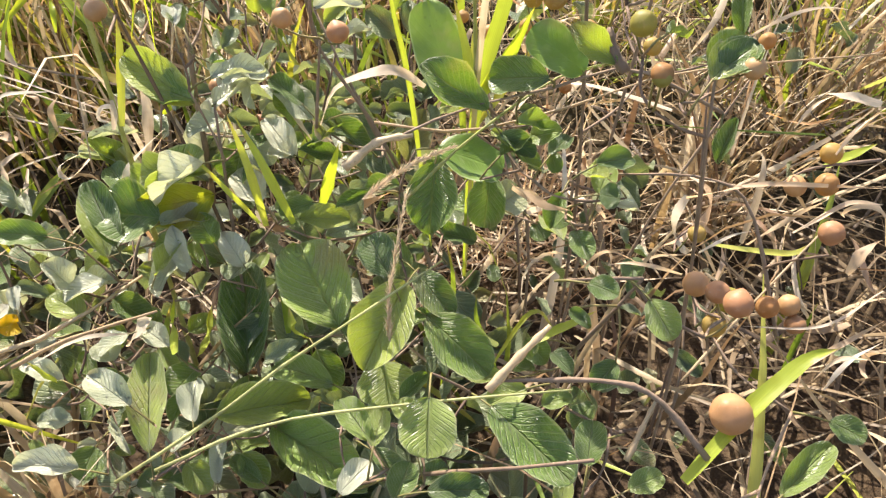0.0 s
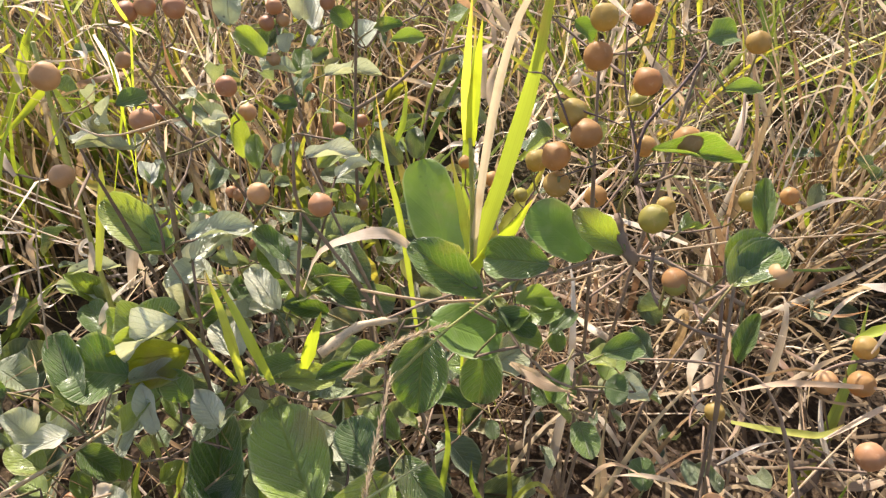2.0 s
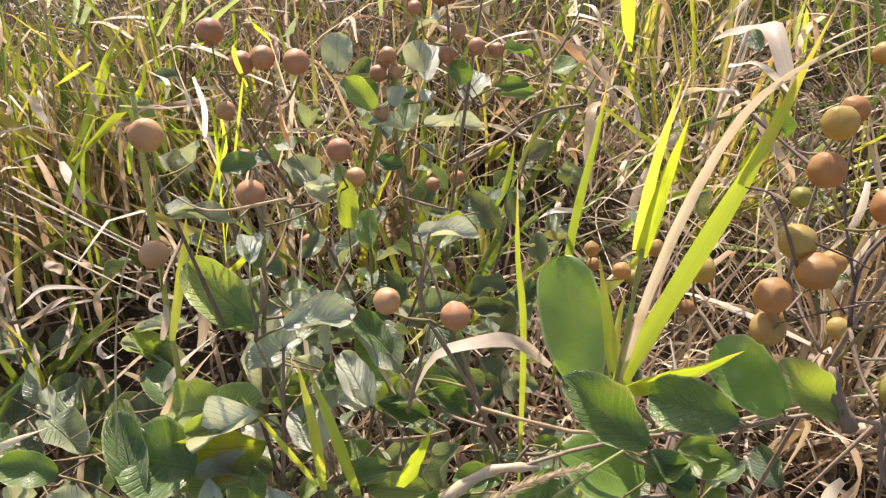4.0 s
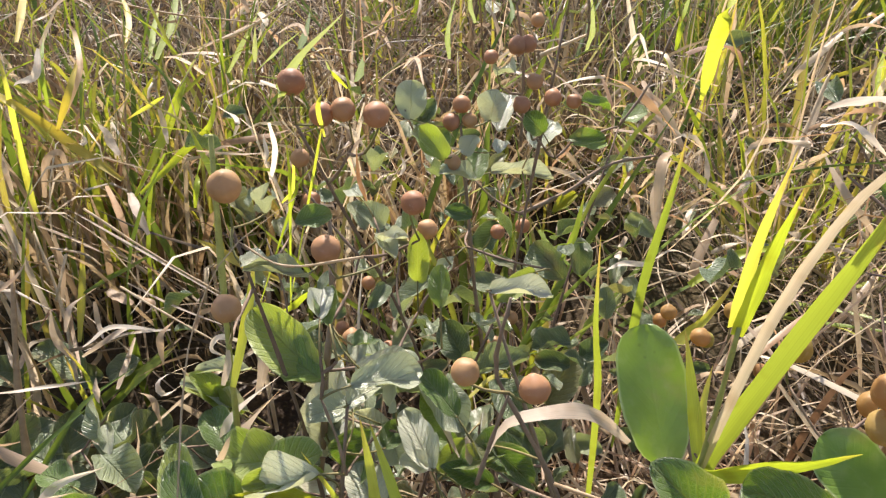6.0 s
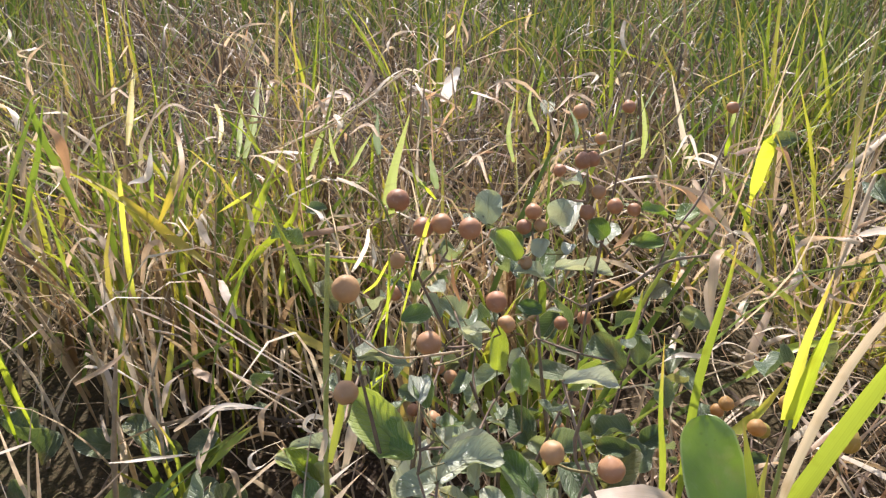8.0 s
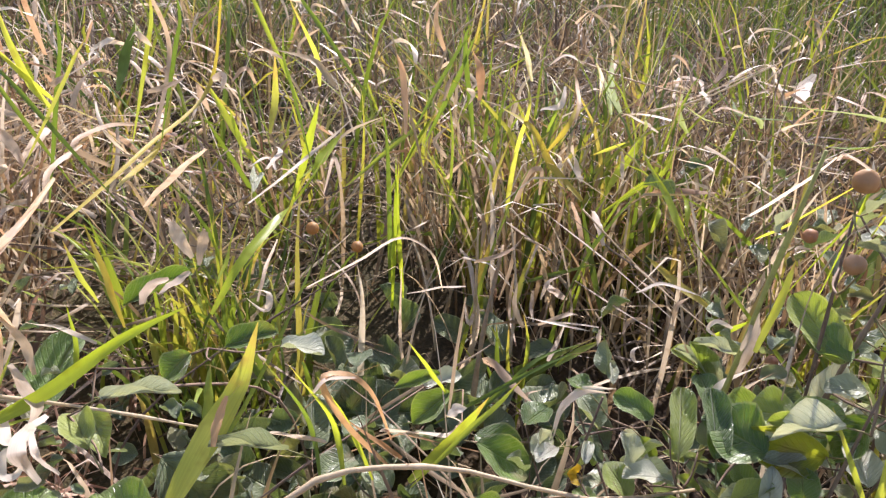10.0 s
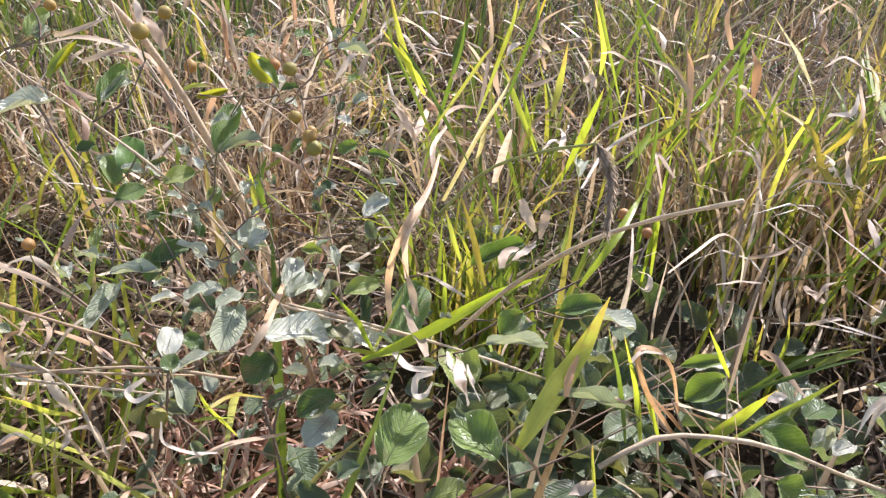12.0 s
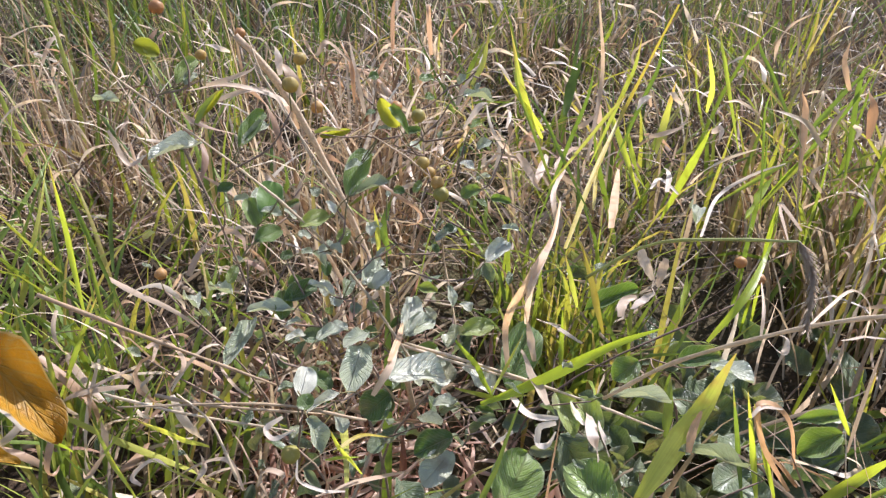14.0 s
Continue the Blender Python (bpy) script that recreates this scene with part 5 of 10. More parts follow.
leaf(p, (0.148, 0.319, 0.468), (0.166, 0.326, 0.481), 0.0150, (-0.264, -0.540, 0.799), 0)
branch_out(p)
p = thing('leafy_plant', 'low bush with rounded leaves, some coloured pale for sun glint', 'bush', (-0.148, 0.317, 0.000), 'bushes of the meadow')
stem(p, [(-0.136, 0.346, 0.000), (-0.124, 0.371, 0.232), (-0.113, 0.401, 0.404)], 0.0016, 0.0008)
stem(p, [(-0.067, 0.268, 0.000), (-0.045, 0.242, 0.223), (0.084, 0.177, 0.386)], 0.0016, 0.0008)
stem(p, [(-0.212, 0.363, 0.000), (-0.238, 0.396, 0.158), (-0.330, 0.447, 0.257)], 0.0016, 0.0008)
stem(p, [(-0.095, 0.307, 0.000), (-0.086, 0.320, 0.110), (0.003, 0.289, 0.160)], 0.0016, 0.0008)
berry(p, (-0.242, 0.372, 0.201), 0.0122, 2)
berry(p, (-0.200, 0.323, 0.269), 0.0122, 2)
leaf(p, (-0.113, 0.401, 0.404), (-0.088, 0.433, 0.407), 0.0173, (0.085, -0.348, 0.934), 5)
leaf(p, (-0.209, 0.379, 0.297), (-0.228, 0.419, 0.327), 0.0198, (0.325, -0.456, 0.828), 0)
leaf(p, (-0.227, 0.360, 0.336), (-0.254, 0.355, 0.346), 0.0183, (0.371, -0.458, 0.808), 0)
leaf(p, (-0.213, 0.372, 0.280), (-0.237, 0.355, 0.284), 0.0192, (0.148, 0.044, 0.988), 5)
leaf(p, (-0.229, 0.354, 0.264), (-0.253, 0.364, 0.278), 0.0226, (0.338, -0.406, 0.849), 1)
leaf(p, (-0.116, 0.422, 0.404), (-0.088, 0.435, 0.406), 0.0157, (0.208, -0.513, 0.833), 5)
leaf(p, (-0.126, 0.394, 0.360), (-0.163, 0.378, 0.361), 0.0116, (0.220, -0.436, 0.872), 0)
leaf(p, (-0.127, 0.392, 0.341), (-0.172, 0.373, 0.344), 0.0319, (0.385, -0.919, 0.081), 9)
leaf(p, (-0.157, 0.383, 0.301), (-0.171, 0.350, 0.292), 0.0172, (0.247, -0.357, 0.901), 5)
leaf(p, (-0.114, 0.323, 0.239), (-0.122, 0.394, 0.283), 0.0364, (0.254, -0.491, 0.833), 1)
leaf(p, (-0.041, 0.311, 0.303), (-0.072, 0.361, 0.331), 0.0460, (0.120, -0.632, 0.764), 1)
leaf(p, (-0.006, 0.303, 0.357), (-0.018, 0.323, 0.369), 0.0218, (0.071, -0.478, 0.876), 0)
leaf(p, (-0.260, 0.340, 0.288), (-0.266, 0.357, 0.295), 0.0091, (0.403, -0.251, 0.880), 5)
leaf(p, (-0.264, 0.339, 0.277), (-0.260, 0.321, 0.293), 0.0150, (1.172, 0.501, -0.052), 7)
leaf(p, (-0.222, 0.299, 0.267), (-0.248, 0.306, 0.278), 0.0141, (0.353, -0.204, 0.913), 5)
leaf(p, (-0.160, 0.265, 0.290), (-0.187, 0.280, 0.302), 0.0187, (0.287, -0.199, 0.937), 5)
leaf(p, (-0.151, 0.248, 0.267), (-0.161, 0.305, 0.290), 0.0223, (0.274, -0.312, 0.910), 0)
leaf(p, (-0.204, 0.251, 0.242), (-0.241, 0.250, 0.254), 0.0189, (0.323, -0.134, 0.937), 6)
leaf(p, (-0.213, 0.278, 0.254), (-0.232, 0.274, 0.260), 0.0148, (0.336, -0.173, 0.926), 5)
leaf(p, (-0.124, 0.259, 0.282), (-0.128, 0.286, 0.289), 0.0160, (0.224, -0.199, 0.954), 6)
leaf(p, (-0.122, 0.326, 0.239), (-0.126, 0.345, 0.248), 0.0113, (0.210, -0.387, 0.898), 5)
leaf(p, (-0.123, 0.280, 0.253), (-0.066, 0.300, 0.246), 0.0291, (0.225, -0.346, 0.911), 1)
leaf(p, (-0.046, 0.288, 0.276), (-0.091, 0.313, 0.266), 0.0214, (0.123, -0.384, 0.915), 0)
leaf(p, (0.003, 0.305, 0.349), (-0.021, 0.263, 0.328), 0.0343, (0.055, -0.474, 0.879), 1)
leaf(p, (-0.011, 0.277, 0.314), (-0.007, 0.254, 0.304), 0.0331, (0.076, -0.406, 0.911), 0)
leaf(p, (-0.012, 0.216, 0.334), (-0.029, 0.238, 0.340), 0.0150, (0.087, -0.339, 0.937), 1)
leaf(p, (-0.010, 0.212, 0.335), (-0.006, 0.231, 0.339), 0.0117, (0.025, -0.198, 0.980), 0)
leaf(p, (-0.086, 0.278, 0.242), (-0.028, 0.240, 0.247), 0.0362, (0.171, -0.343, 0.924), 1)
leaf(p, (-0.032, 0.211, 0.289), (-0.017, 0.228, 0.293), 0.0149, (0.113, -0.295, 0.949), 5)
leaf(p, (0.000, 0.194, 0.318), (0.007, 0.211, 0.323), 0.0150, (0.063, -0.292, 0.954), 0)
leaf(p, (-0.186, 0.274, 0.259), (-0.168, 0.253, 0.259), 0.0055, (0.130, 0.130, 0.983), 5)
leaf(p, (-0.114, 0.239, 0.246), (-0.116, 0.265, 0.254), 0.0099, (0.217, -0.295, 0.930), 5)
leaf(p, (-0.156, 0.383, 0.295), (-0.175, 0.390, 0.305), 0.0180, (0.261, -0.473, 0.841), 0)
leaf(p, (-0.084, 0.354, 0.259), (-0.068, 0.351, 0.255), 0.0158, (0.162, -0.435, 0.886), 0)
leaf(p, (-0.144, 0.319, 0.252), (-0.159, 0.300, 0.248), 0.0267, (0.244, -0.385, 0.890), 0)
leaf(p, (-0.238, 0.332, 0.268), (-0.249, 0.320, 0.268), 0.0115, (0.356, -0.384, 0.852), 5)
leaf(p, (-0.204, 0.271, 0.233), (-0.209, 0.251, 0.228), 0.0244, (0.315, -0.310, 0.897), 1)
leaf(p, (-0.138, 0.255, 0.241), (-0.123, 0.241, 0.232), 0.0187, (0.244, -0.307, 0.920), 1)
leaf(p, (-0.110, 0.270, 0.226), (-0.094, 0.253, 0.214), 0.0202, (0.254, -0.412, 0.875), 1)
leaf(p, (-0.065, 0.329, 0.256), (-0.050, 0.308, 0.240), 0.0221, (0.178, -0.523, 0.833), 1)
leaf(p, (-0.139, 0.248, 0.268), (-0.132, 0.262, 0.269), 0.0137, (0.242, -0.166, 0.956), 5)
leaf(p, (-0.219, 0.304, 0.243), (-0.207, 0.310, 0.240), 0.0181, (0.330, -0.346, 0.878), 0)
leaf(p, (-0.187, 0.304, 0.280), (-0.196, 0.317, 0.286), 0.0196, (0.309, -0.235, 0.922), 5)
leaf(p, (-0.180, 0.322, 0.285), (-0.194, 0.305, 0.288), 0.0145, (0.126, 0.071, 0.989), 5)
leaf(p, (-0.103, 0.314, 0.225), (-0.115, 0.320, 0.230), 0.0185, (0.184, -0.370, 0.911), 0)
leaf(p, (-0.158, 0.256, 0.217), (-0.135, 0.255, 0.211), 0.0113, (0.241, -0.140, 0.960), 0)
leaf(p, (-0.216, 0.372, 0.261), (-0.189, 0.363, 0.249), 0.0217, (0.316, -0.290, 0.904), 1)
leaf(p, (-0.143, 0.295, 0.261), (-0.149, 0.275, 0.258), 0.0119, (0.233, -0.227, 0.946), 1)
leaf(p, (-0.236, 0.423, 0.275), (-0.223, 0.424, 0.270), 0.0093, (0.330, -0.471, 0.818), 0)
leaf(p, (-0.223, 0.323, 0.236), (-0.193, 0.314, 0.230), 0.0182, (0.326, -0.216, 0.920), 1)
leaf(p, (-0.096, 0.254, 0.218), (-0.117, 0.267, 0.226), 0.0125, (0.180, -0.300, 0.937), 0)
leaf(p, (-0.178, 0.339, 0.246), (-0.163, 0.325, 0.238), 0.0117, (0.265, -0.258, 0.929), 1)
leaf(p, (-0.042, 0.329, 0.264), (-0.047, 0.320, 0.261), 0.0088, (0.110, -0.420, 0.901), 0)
leaf(p, (-0.063, 0.391, 0.334), (-0.085, 0.383, 0.332), 0.0143, (0.093, -0.429, 0.898), 0)
leaf(p, (-0.186, 0.287, 0.197), (-0.177, 0.280, 0.192), 0.0087, (0.276, -0.311, 0.910), 5)
leaf(p, (-0.146, 0.429, 0.181), (-0.133, 0.444, 0.185), 0.0139, (0.202, -0.439, 0.876), 0)
leaf(p, (-0.235, 0.270, 0.175), (-0.244, 0.278, 0.181), 0.0057, (0.320, -0.275, 0.907), 5)
leaf(p, (-0.027, 0.260, 0.280), (-0.012, 0.269, 0.281), 0.0097, (-0.064, 0.095, 0.993), 1)
leaf(p, (-0.139, 0.456, 0.331), (-0.155, 0.449, 0.331), 0.0130, (0.233, -0.563, 0.793), 1)
leaf(p, (-0.100, 0.413, 0.362), (-0.095, 0.427, 0.370), 0.0133, (0.202, -0.568, 0.798), 1)
leaf(p, (-0.228, 0.331, 0.208), (-0.231, 0.303, 0.212), 0.0165, (0.139, 0.112, 0.984), 3)
leaf(p, (-0.286, 0.394, 0.302), (-0.308, 0.397, 0.307), 0.0191, (0.228, 0.045, 0.973), 1)
leaf(p, (-0.210, 0.288, 0.198), (-0.197, 0.290, 0.194), 0.0094, (0.301, -0.309, 0.902), 1)
leaf(p, (-0.026, 0.238, 0.253), (-0.045, 0.238, 0.254), 0.0110, (0.036, -0.167, 0.985), 0)
leaf(p, (-0.135, 0.339, 0.216), (-0.123, 0.331, 0.212), 0.0066, (0.187, -0.251, 0.950), 5)
leaf(p, (-0.132, 0.445, 0.304), (-0.152, 0.454, 0.313), 0.0167, (0.187, -0.429, 0.884), 0)
leaf(p, (-0.072, 0.275, 0.208), (-0.066, 0.255, 0.200), 0.0160, (0.144, -0.321, 0.936), 6)
leaf(p, (-0.205, 0.393, 0.228), (-0.200, 0.378, 0.218), 0.0131, (0.287, -0.426, 0.858), 1)
leaf(p, (-0.136, 0.437, 0.217), (-0.128, 0.455, 0.223), 0.0120, (0.165, -0.352, 0.921), 0)
leaf(p, (-0.093, 0.368, 0.225), (-0.085, 0.389, 0.224), 0.0137, (-0.008, 0.043, 0.999), 0)
leaf(p, (-0.196, 0.269, 0.187), (-0.180, 0.264, 0.182), 0.0113, (0.274, -0.132, 0.953), 5)
leaf(p, (-0.217, 0.287, 0.209), (-0.229, 0.284, 0.213), 0.0068, (0.310, -0.160, 0.937), 6)
leaf(p, (-0.053, 0.414, 0.282), (-0.066, 0.405, 0.279), 0.0079, (0.058, -0.402, 0.914), 3)
leaf(p, (-0.232, 0.378, 0.228), (-0.222, 0.364, 0.217), 0.0150, (0.318, -0.406, 0.857), 1)
leaf(p, (-0.134, 0.287, 0.215), (-0.114, 0.306, 0.211), 0.0257, (0.050, 0.123, 0.991), 5)
leaf(p, (-0.037, 0.218, 0.269), (-0.044, 0.211, 0.268), 0.0075, (0.064, -0.147, 0.987), 1)
leaf(p, (-0.193, 0.412, 0.298), (-0.172, 0.434, 0.300), 0.0145, (0.290, -0.368, 0.883), 5)
leaf(p, (-0.066, 0.436, 0.348), (-0.088, 0.435, 0.351), 0.0143, (0.089, -0.484, 0.870), 0)
leaf(p, (-0.146, 0.269, 0.195), (-0.145, 0.289, 0.198), 0.0153, (0.209, -0.148, 0.967), 3)
leaf(p, (-0.056, 0.437, 0.337), (-0.051, 0.452, 0.344), 0.0133, (0.069, -0.476, 0.877), 5)
leaf(p, (-0.261, 0.295, 0.195), (-0.245, 0.278, 0.186), 0.0097, (0.354, -0.148, 0.924), 5)
leaf(p, (-0.158, 0.320, 0.273), (-0.178, 0.333, 0.282), 0.0162, (0.256, -0.262, 0.930), 6)
leaf(p, (-0.191, 0.267, 0.188), (-0.169, 0.276, 0.183), 0.0191, (0.268, -0.131, 0.955), 0)
leaf(p, (-0.124, 0.304, 0.230), (-0.112, 0.325, 0.233), 0.0120, (0.184, -0.221, 0.958), 0)
leaf(p, (-0.131, 0.294, 0.186), (-0.108, 0.304, 0.184), 0.0178, (0.037, 0.129, 0.991), 1)
leaf(p, (-0.234, 0.431, 0.249), (-0.217, 0.437, 0.245), 0.0088, (0.312, -0.335, 0.889), 0)
leaf(p, (-0.062, 0.433, 0.357), (-0.071, 0.416, 0.346), 0.0137, (0.143, -0.587, 0.797), 0)
leaf(p, (-0.120, 0.426, 0.375), (-0.143, 0.416, 0.374), 0.0192, (0.201, -0.484, 0.852), 5)
leaf(p, (-0.180, 0.384, 0.207), (-0.163, 0.399, 0.207), 0.0191, (0.236, -0.280, 0.931), 1)
leaf(p, (-0.197, 0.417, 0.270), (-0.171, 0.419, 0.262), 0.0159, (0.279, -0.351, 0.894), 0)
leaf(p, (-0.251, 0.362, 0.214), (-0.243, 0.339, 0.205), 0.0150, (0.336, -0.237, 0.911), 1)
leaf(p, (-0.131, 0.296, 0.184), (-0.121, 0.279, 0.179), 0.0094, (0.178, -0.179, 0.968), 6)
leaf(p, (-0.237, 0.329, 0.209), (-0.251, 0.337, 0.210), 0.0102, (0.147, 0.116, 0.982), 6)
leaf(p, (-0.256, 0.282, 0.223), (-0.245, 0.274, 0.217), 0.0081, (0.370, -0.147, 0.917), 0)
leaf(p, (-0.075, 0.393, 0.310), (-0.088, 0.413, 0.324), 0.0213, (0.158, -0.512, 0.844), 0)
leaf(p, (-0.161, 0.386, 0.181), (-0.143, 0.397, 0.181), 0.0113, (0.225, -0.401, 0.888), 5)
leaf(p, (-0.293, 0.440, 0.303), (-0.281, 0.422, 0.300), 0.0097, (0.221, 0.013, 0.975), 5)
leaf(p, (-0.065, 0.400, 0.246), (-0.040, 0.383, 0.247), 0.0192, (-0.042, 0.002, 0.999), 5)
leaf(p, (-0.281, 0.394, 0.252), (-0.270, 0.387, 0.245), 0.0097, (0.385, -0.280, 0.879), 1)
leaf(p, (-0.250, 0.365, 0.220), (-0.278, 0.376, 0.224), 0.0183, (0.158, 0.088, 0.984), 0)
leaf(p, (-0.044, 0.365, 0.284), (-0.050, 0.351, 0.277), 0.0126, (0.112, -0.471, 0.875), 1)
leaf(p, (-0.164, 0.412, 0.281), (-0.156, 0.394, 0.272), 0.0111, (0.238, -0.367, 0.899), 1)
leaf(p, (-0.248, 0.412, 0.270), (-0.231, 0.407, 0.260), 0.0102, (0.343, -0.455, 0.822), 1)
leaf(p, (-0.050, 0.294, 0.241), (-0.038, 0.288, 0.239), 0.0062, (0.069, -0.233, 0.970), 1)
leaf(p, (-0.166, 0.442, 0.225), (-0.182, 0.440, 0.228), 0.0103, (0.209, -0.352, 0.912), 3)
leaf(p, (-0.147, 0.448, 0.266), (-0.174, 0.454, 0.274), 0.0221, (0.196, -0.395, 0.898), 5)
leaf(p, (-0.299, 0.378, 0.251), (-0.307, 0.358, 0.249), 0.0145, (0.410, -0.254, 0.876), 5)
leaf(p, (-0.080, 0.411, 0.250), (-0.049, 0.401, 0.243), 0.0204, (0.097, -0.367, 0.925), 6)
leaf(p, (-0.074, 0.408, 0.360), (-0.091, 0.409, 0.363), 0.0124, (0.116, -0.470, 0.875), 5)
leaf(p, (-0.196, 0.412, 0.247), (-0.215, 0.412, 0.252), 0.0096, (0.268, -0.330, 0.905), 1)
branch_out(p)
p = thing('leafy_plant', 'shaded low plant with broad dull green leaves', 'bush', (-0.507, 0.570, 0.000), 'bushes of the meadow')
stem(p, [(-0.440, 0.570, 0.000), (-0.399, 0.562, 0.092), (-0.315, 0.571, 0.124)], 0.0016, 0.0008)
stem(p, [(-0.660, 0.537, 0.000), (-0.719, 0.535, 0.083), (-0.945, 0.478, 0.107)], 0.0016, 0.0008)
stem(p, [(-0.557, 0.537, 0.000), (-0.585, 0.530, 0.056), (-0.650, 0.476, 0.052)], 0.0016, 0.0008)
leaf(p, (-0.707, 0.480, 0.076), (-0.679, 0.525, 0.100), 0.0419, (0.619, -0.484, 0.619), 10)
leaf(p, (-0.845, 0.473, 0.075), (-0.817, 0.511, 0.116), 0.0368, (0.750, -0.419, 0.510), 10)
leaf(p, (-0.508, 0.508, 0.113), (-0.483, 0.548, 0.144), 0.0289, (0.795, -0.531, 0.285), 10)
leaf(p, (-0.330, 0.580, 0.084), (-0.370, 0.571, 0.121), 0.0381, (0.363, -0.517, 0.773), 10)
leaf(p, (-0.751, 0.560, 0.094), (-0.757, 0.552, 0.124), 0.0234, (0.522, -0.705, 0.454), 10)
leaf(p, (-0.539, 0.448, 0.088), (-0.577, 0.456, 0.112), 0.0493, (0.301, -0.834, 0.452), 11)
leaf(p, (-0.441, 0.498, 0.088), (-0.434, 0.532, 0.105), 0.0398, (0.698, -0.520, 0.489), 10)
leaf(p, (-0.945, 0.478, 0.107), (-0.963, 0.480, 0.135), 0.0333, (0.546, -0.739, 0.393), 10)
leaf(p, (-0.315, 0.571, 0.124), (-0.282, 0.562, 0.101), 0.0321, (0.048, -0.870, 0.490), 5)
leaf(p, (-0.514, 0.643, 0.092), (-0.560, 0.646, 0.131), 0.0406, (0.671, -0.134, 0.729), 10)
leaf(p, (-0.458, 0.529, 0.100), (-0.521, 0.537, 0.114), 0.0435, (0.584, 0.011, 0.781), 10)
leaf(p, (-0.529, 0.521, 0.053), (-0.480, 0.566, 0.085), 0.0472, (0.490, -0.396, 0.775), 11)
leaf(p, (-0.435, 0.562, 0.107), (-0.413, 0.593, 0.126), 0.0330, (0.594, -0.516, 0.616), 10)
branch_out(p)
p = thing('leafy_plant', 'cluster of rounded grey-green leaves low in the grass', 'bush', (-0.281, 0.360, 0.000), 'bushes of the meadow')
stem(p, [(-0.274, 0.359, 0.000), (-0.281, 0.361, 0.199), (-0.262, 0.356, 0.337)], 0.0016, 0.0008)
stem(p, [(-0.306, 0.382, 0.000), (-0.305, 0.393, 0.136), (-0.354, 0.422, 0.212)], 0.0016, 0.0008)
leaf(p, (-0.371, 0.371, 0.216), (-0.327, 0.392, 0.194), 0.0358, (0.139, -0.434, 0.890), 0)
leaf(p, (-0.329, 0.403, 0.202), (-0.331, 0.419, 0.218), 0.0197, (0.027, -0.474, 0.880), 5)
leaf(p, (-0.319, 0.285, 0.252), (-0.283, 0.299, 0.228), 0.0389, (0.128, -0.105, 0.986), 3)
leaf(p, (-0.317, 0.233, 0.261), (-0.312, 0.256, 0.260), 0.0248, (0.469, -0.427, 0.773), 0)
leaf(p, (-0.354, 0.422, 0.212), (-0.347, 0.448, 0.222), 0.0323, (-0.254, -0.332, 0.909), 0)
branch_out(p)
p = thing('leafy_plant', 'spreading low plant with dusty green leaves', 'bush', (-0.598, 0.052, 0.000), 'bushes of the meadow')
stem(p, [(-0.634, 0.018, 0.000), (-0.650, 0.004, 0.238), (-0.702, -0.043, 0.416)], 0.0016, 0.0008)
stem(p, [(-0.557, 0.186, 0.000), (-0.535, 0.249, 0.119), (-0.482, 0.435, 0.178)], 0.0016, 0.0008)
stem(p, [(-0.570, 0.067, 0.000), (-0.561, 0.079, 0.118), (-0.517, 0.094, 0.175)], 0.0016, 0.0008)
stem(p, [(-0.685, -0.019, 0.000), (-0.719, -0.032, 0.164), (-0.848, -0.151, 0.267)], 0.0016, 0.0008)
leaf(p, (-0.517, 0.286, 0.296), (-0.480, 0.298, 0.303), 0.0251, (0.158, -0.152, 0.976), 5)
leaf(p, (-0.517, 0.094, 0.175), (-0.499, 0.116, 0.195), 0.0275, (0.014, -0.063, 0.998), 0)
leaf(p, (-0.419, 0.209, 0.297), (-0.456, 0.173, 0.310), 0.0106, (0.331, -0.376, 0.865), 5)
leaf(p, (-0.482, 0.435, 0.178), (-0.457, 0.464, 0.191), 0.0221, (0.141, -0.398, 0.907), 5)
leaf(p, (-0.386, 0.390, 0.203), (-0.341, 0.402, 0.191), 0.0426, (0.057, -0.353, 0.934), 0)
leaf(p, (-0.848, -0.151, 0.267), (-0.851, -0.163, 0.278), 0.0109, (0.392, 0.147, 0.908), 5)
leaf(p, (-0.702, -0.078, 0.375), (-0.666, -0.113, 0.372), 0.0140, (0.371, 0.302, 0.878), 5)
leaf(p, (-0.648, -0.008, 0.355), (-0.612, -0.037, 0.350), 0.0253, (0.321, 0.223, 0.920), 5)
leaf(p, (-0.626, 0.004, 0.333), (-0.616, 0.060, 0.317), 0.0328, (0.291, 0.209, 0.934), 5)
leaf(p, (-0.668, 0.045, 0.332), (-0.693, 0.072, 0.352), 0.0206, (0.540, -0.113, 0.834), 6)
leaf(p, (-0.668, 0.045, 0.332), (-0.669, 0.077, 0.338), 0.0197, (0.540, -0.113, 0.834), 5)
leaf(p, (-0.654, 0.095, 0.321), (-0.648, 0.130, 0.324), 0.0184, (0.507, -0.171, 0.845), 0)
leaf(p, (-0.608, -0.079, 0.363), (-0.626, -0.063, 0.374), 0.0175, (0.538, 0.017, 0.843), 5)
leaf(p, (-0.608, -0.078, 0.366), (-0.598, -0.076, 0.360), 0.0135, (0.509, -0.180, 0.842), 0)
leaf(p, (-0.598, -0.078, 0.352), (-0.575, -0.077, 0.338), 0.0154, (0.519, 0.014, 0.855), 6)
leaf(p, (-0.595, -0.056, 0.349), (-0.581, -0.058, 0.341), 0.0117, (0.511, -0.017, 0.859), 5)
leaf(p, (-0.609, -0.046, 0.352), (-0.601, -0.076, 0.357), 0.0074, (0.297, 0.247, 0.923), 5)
leaf(p, (-0.585, 0.043, 0.279), (-0.593, 0.009, 0.271), 0.0249, (0.409, -0.289, 0.865), 1)
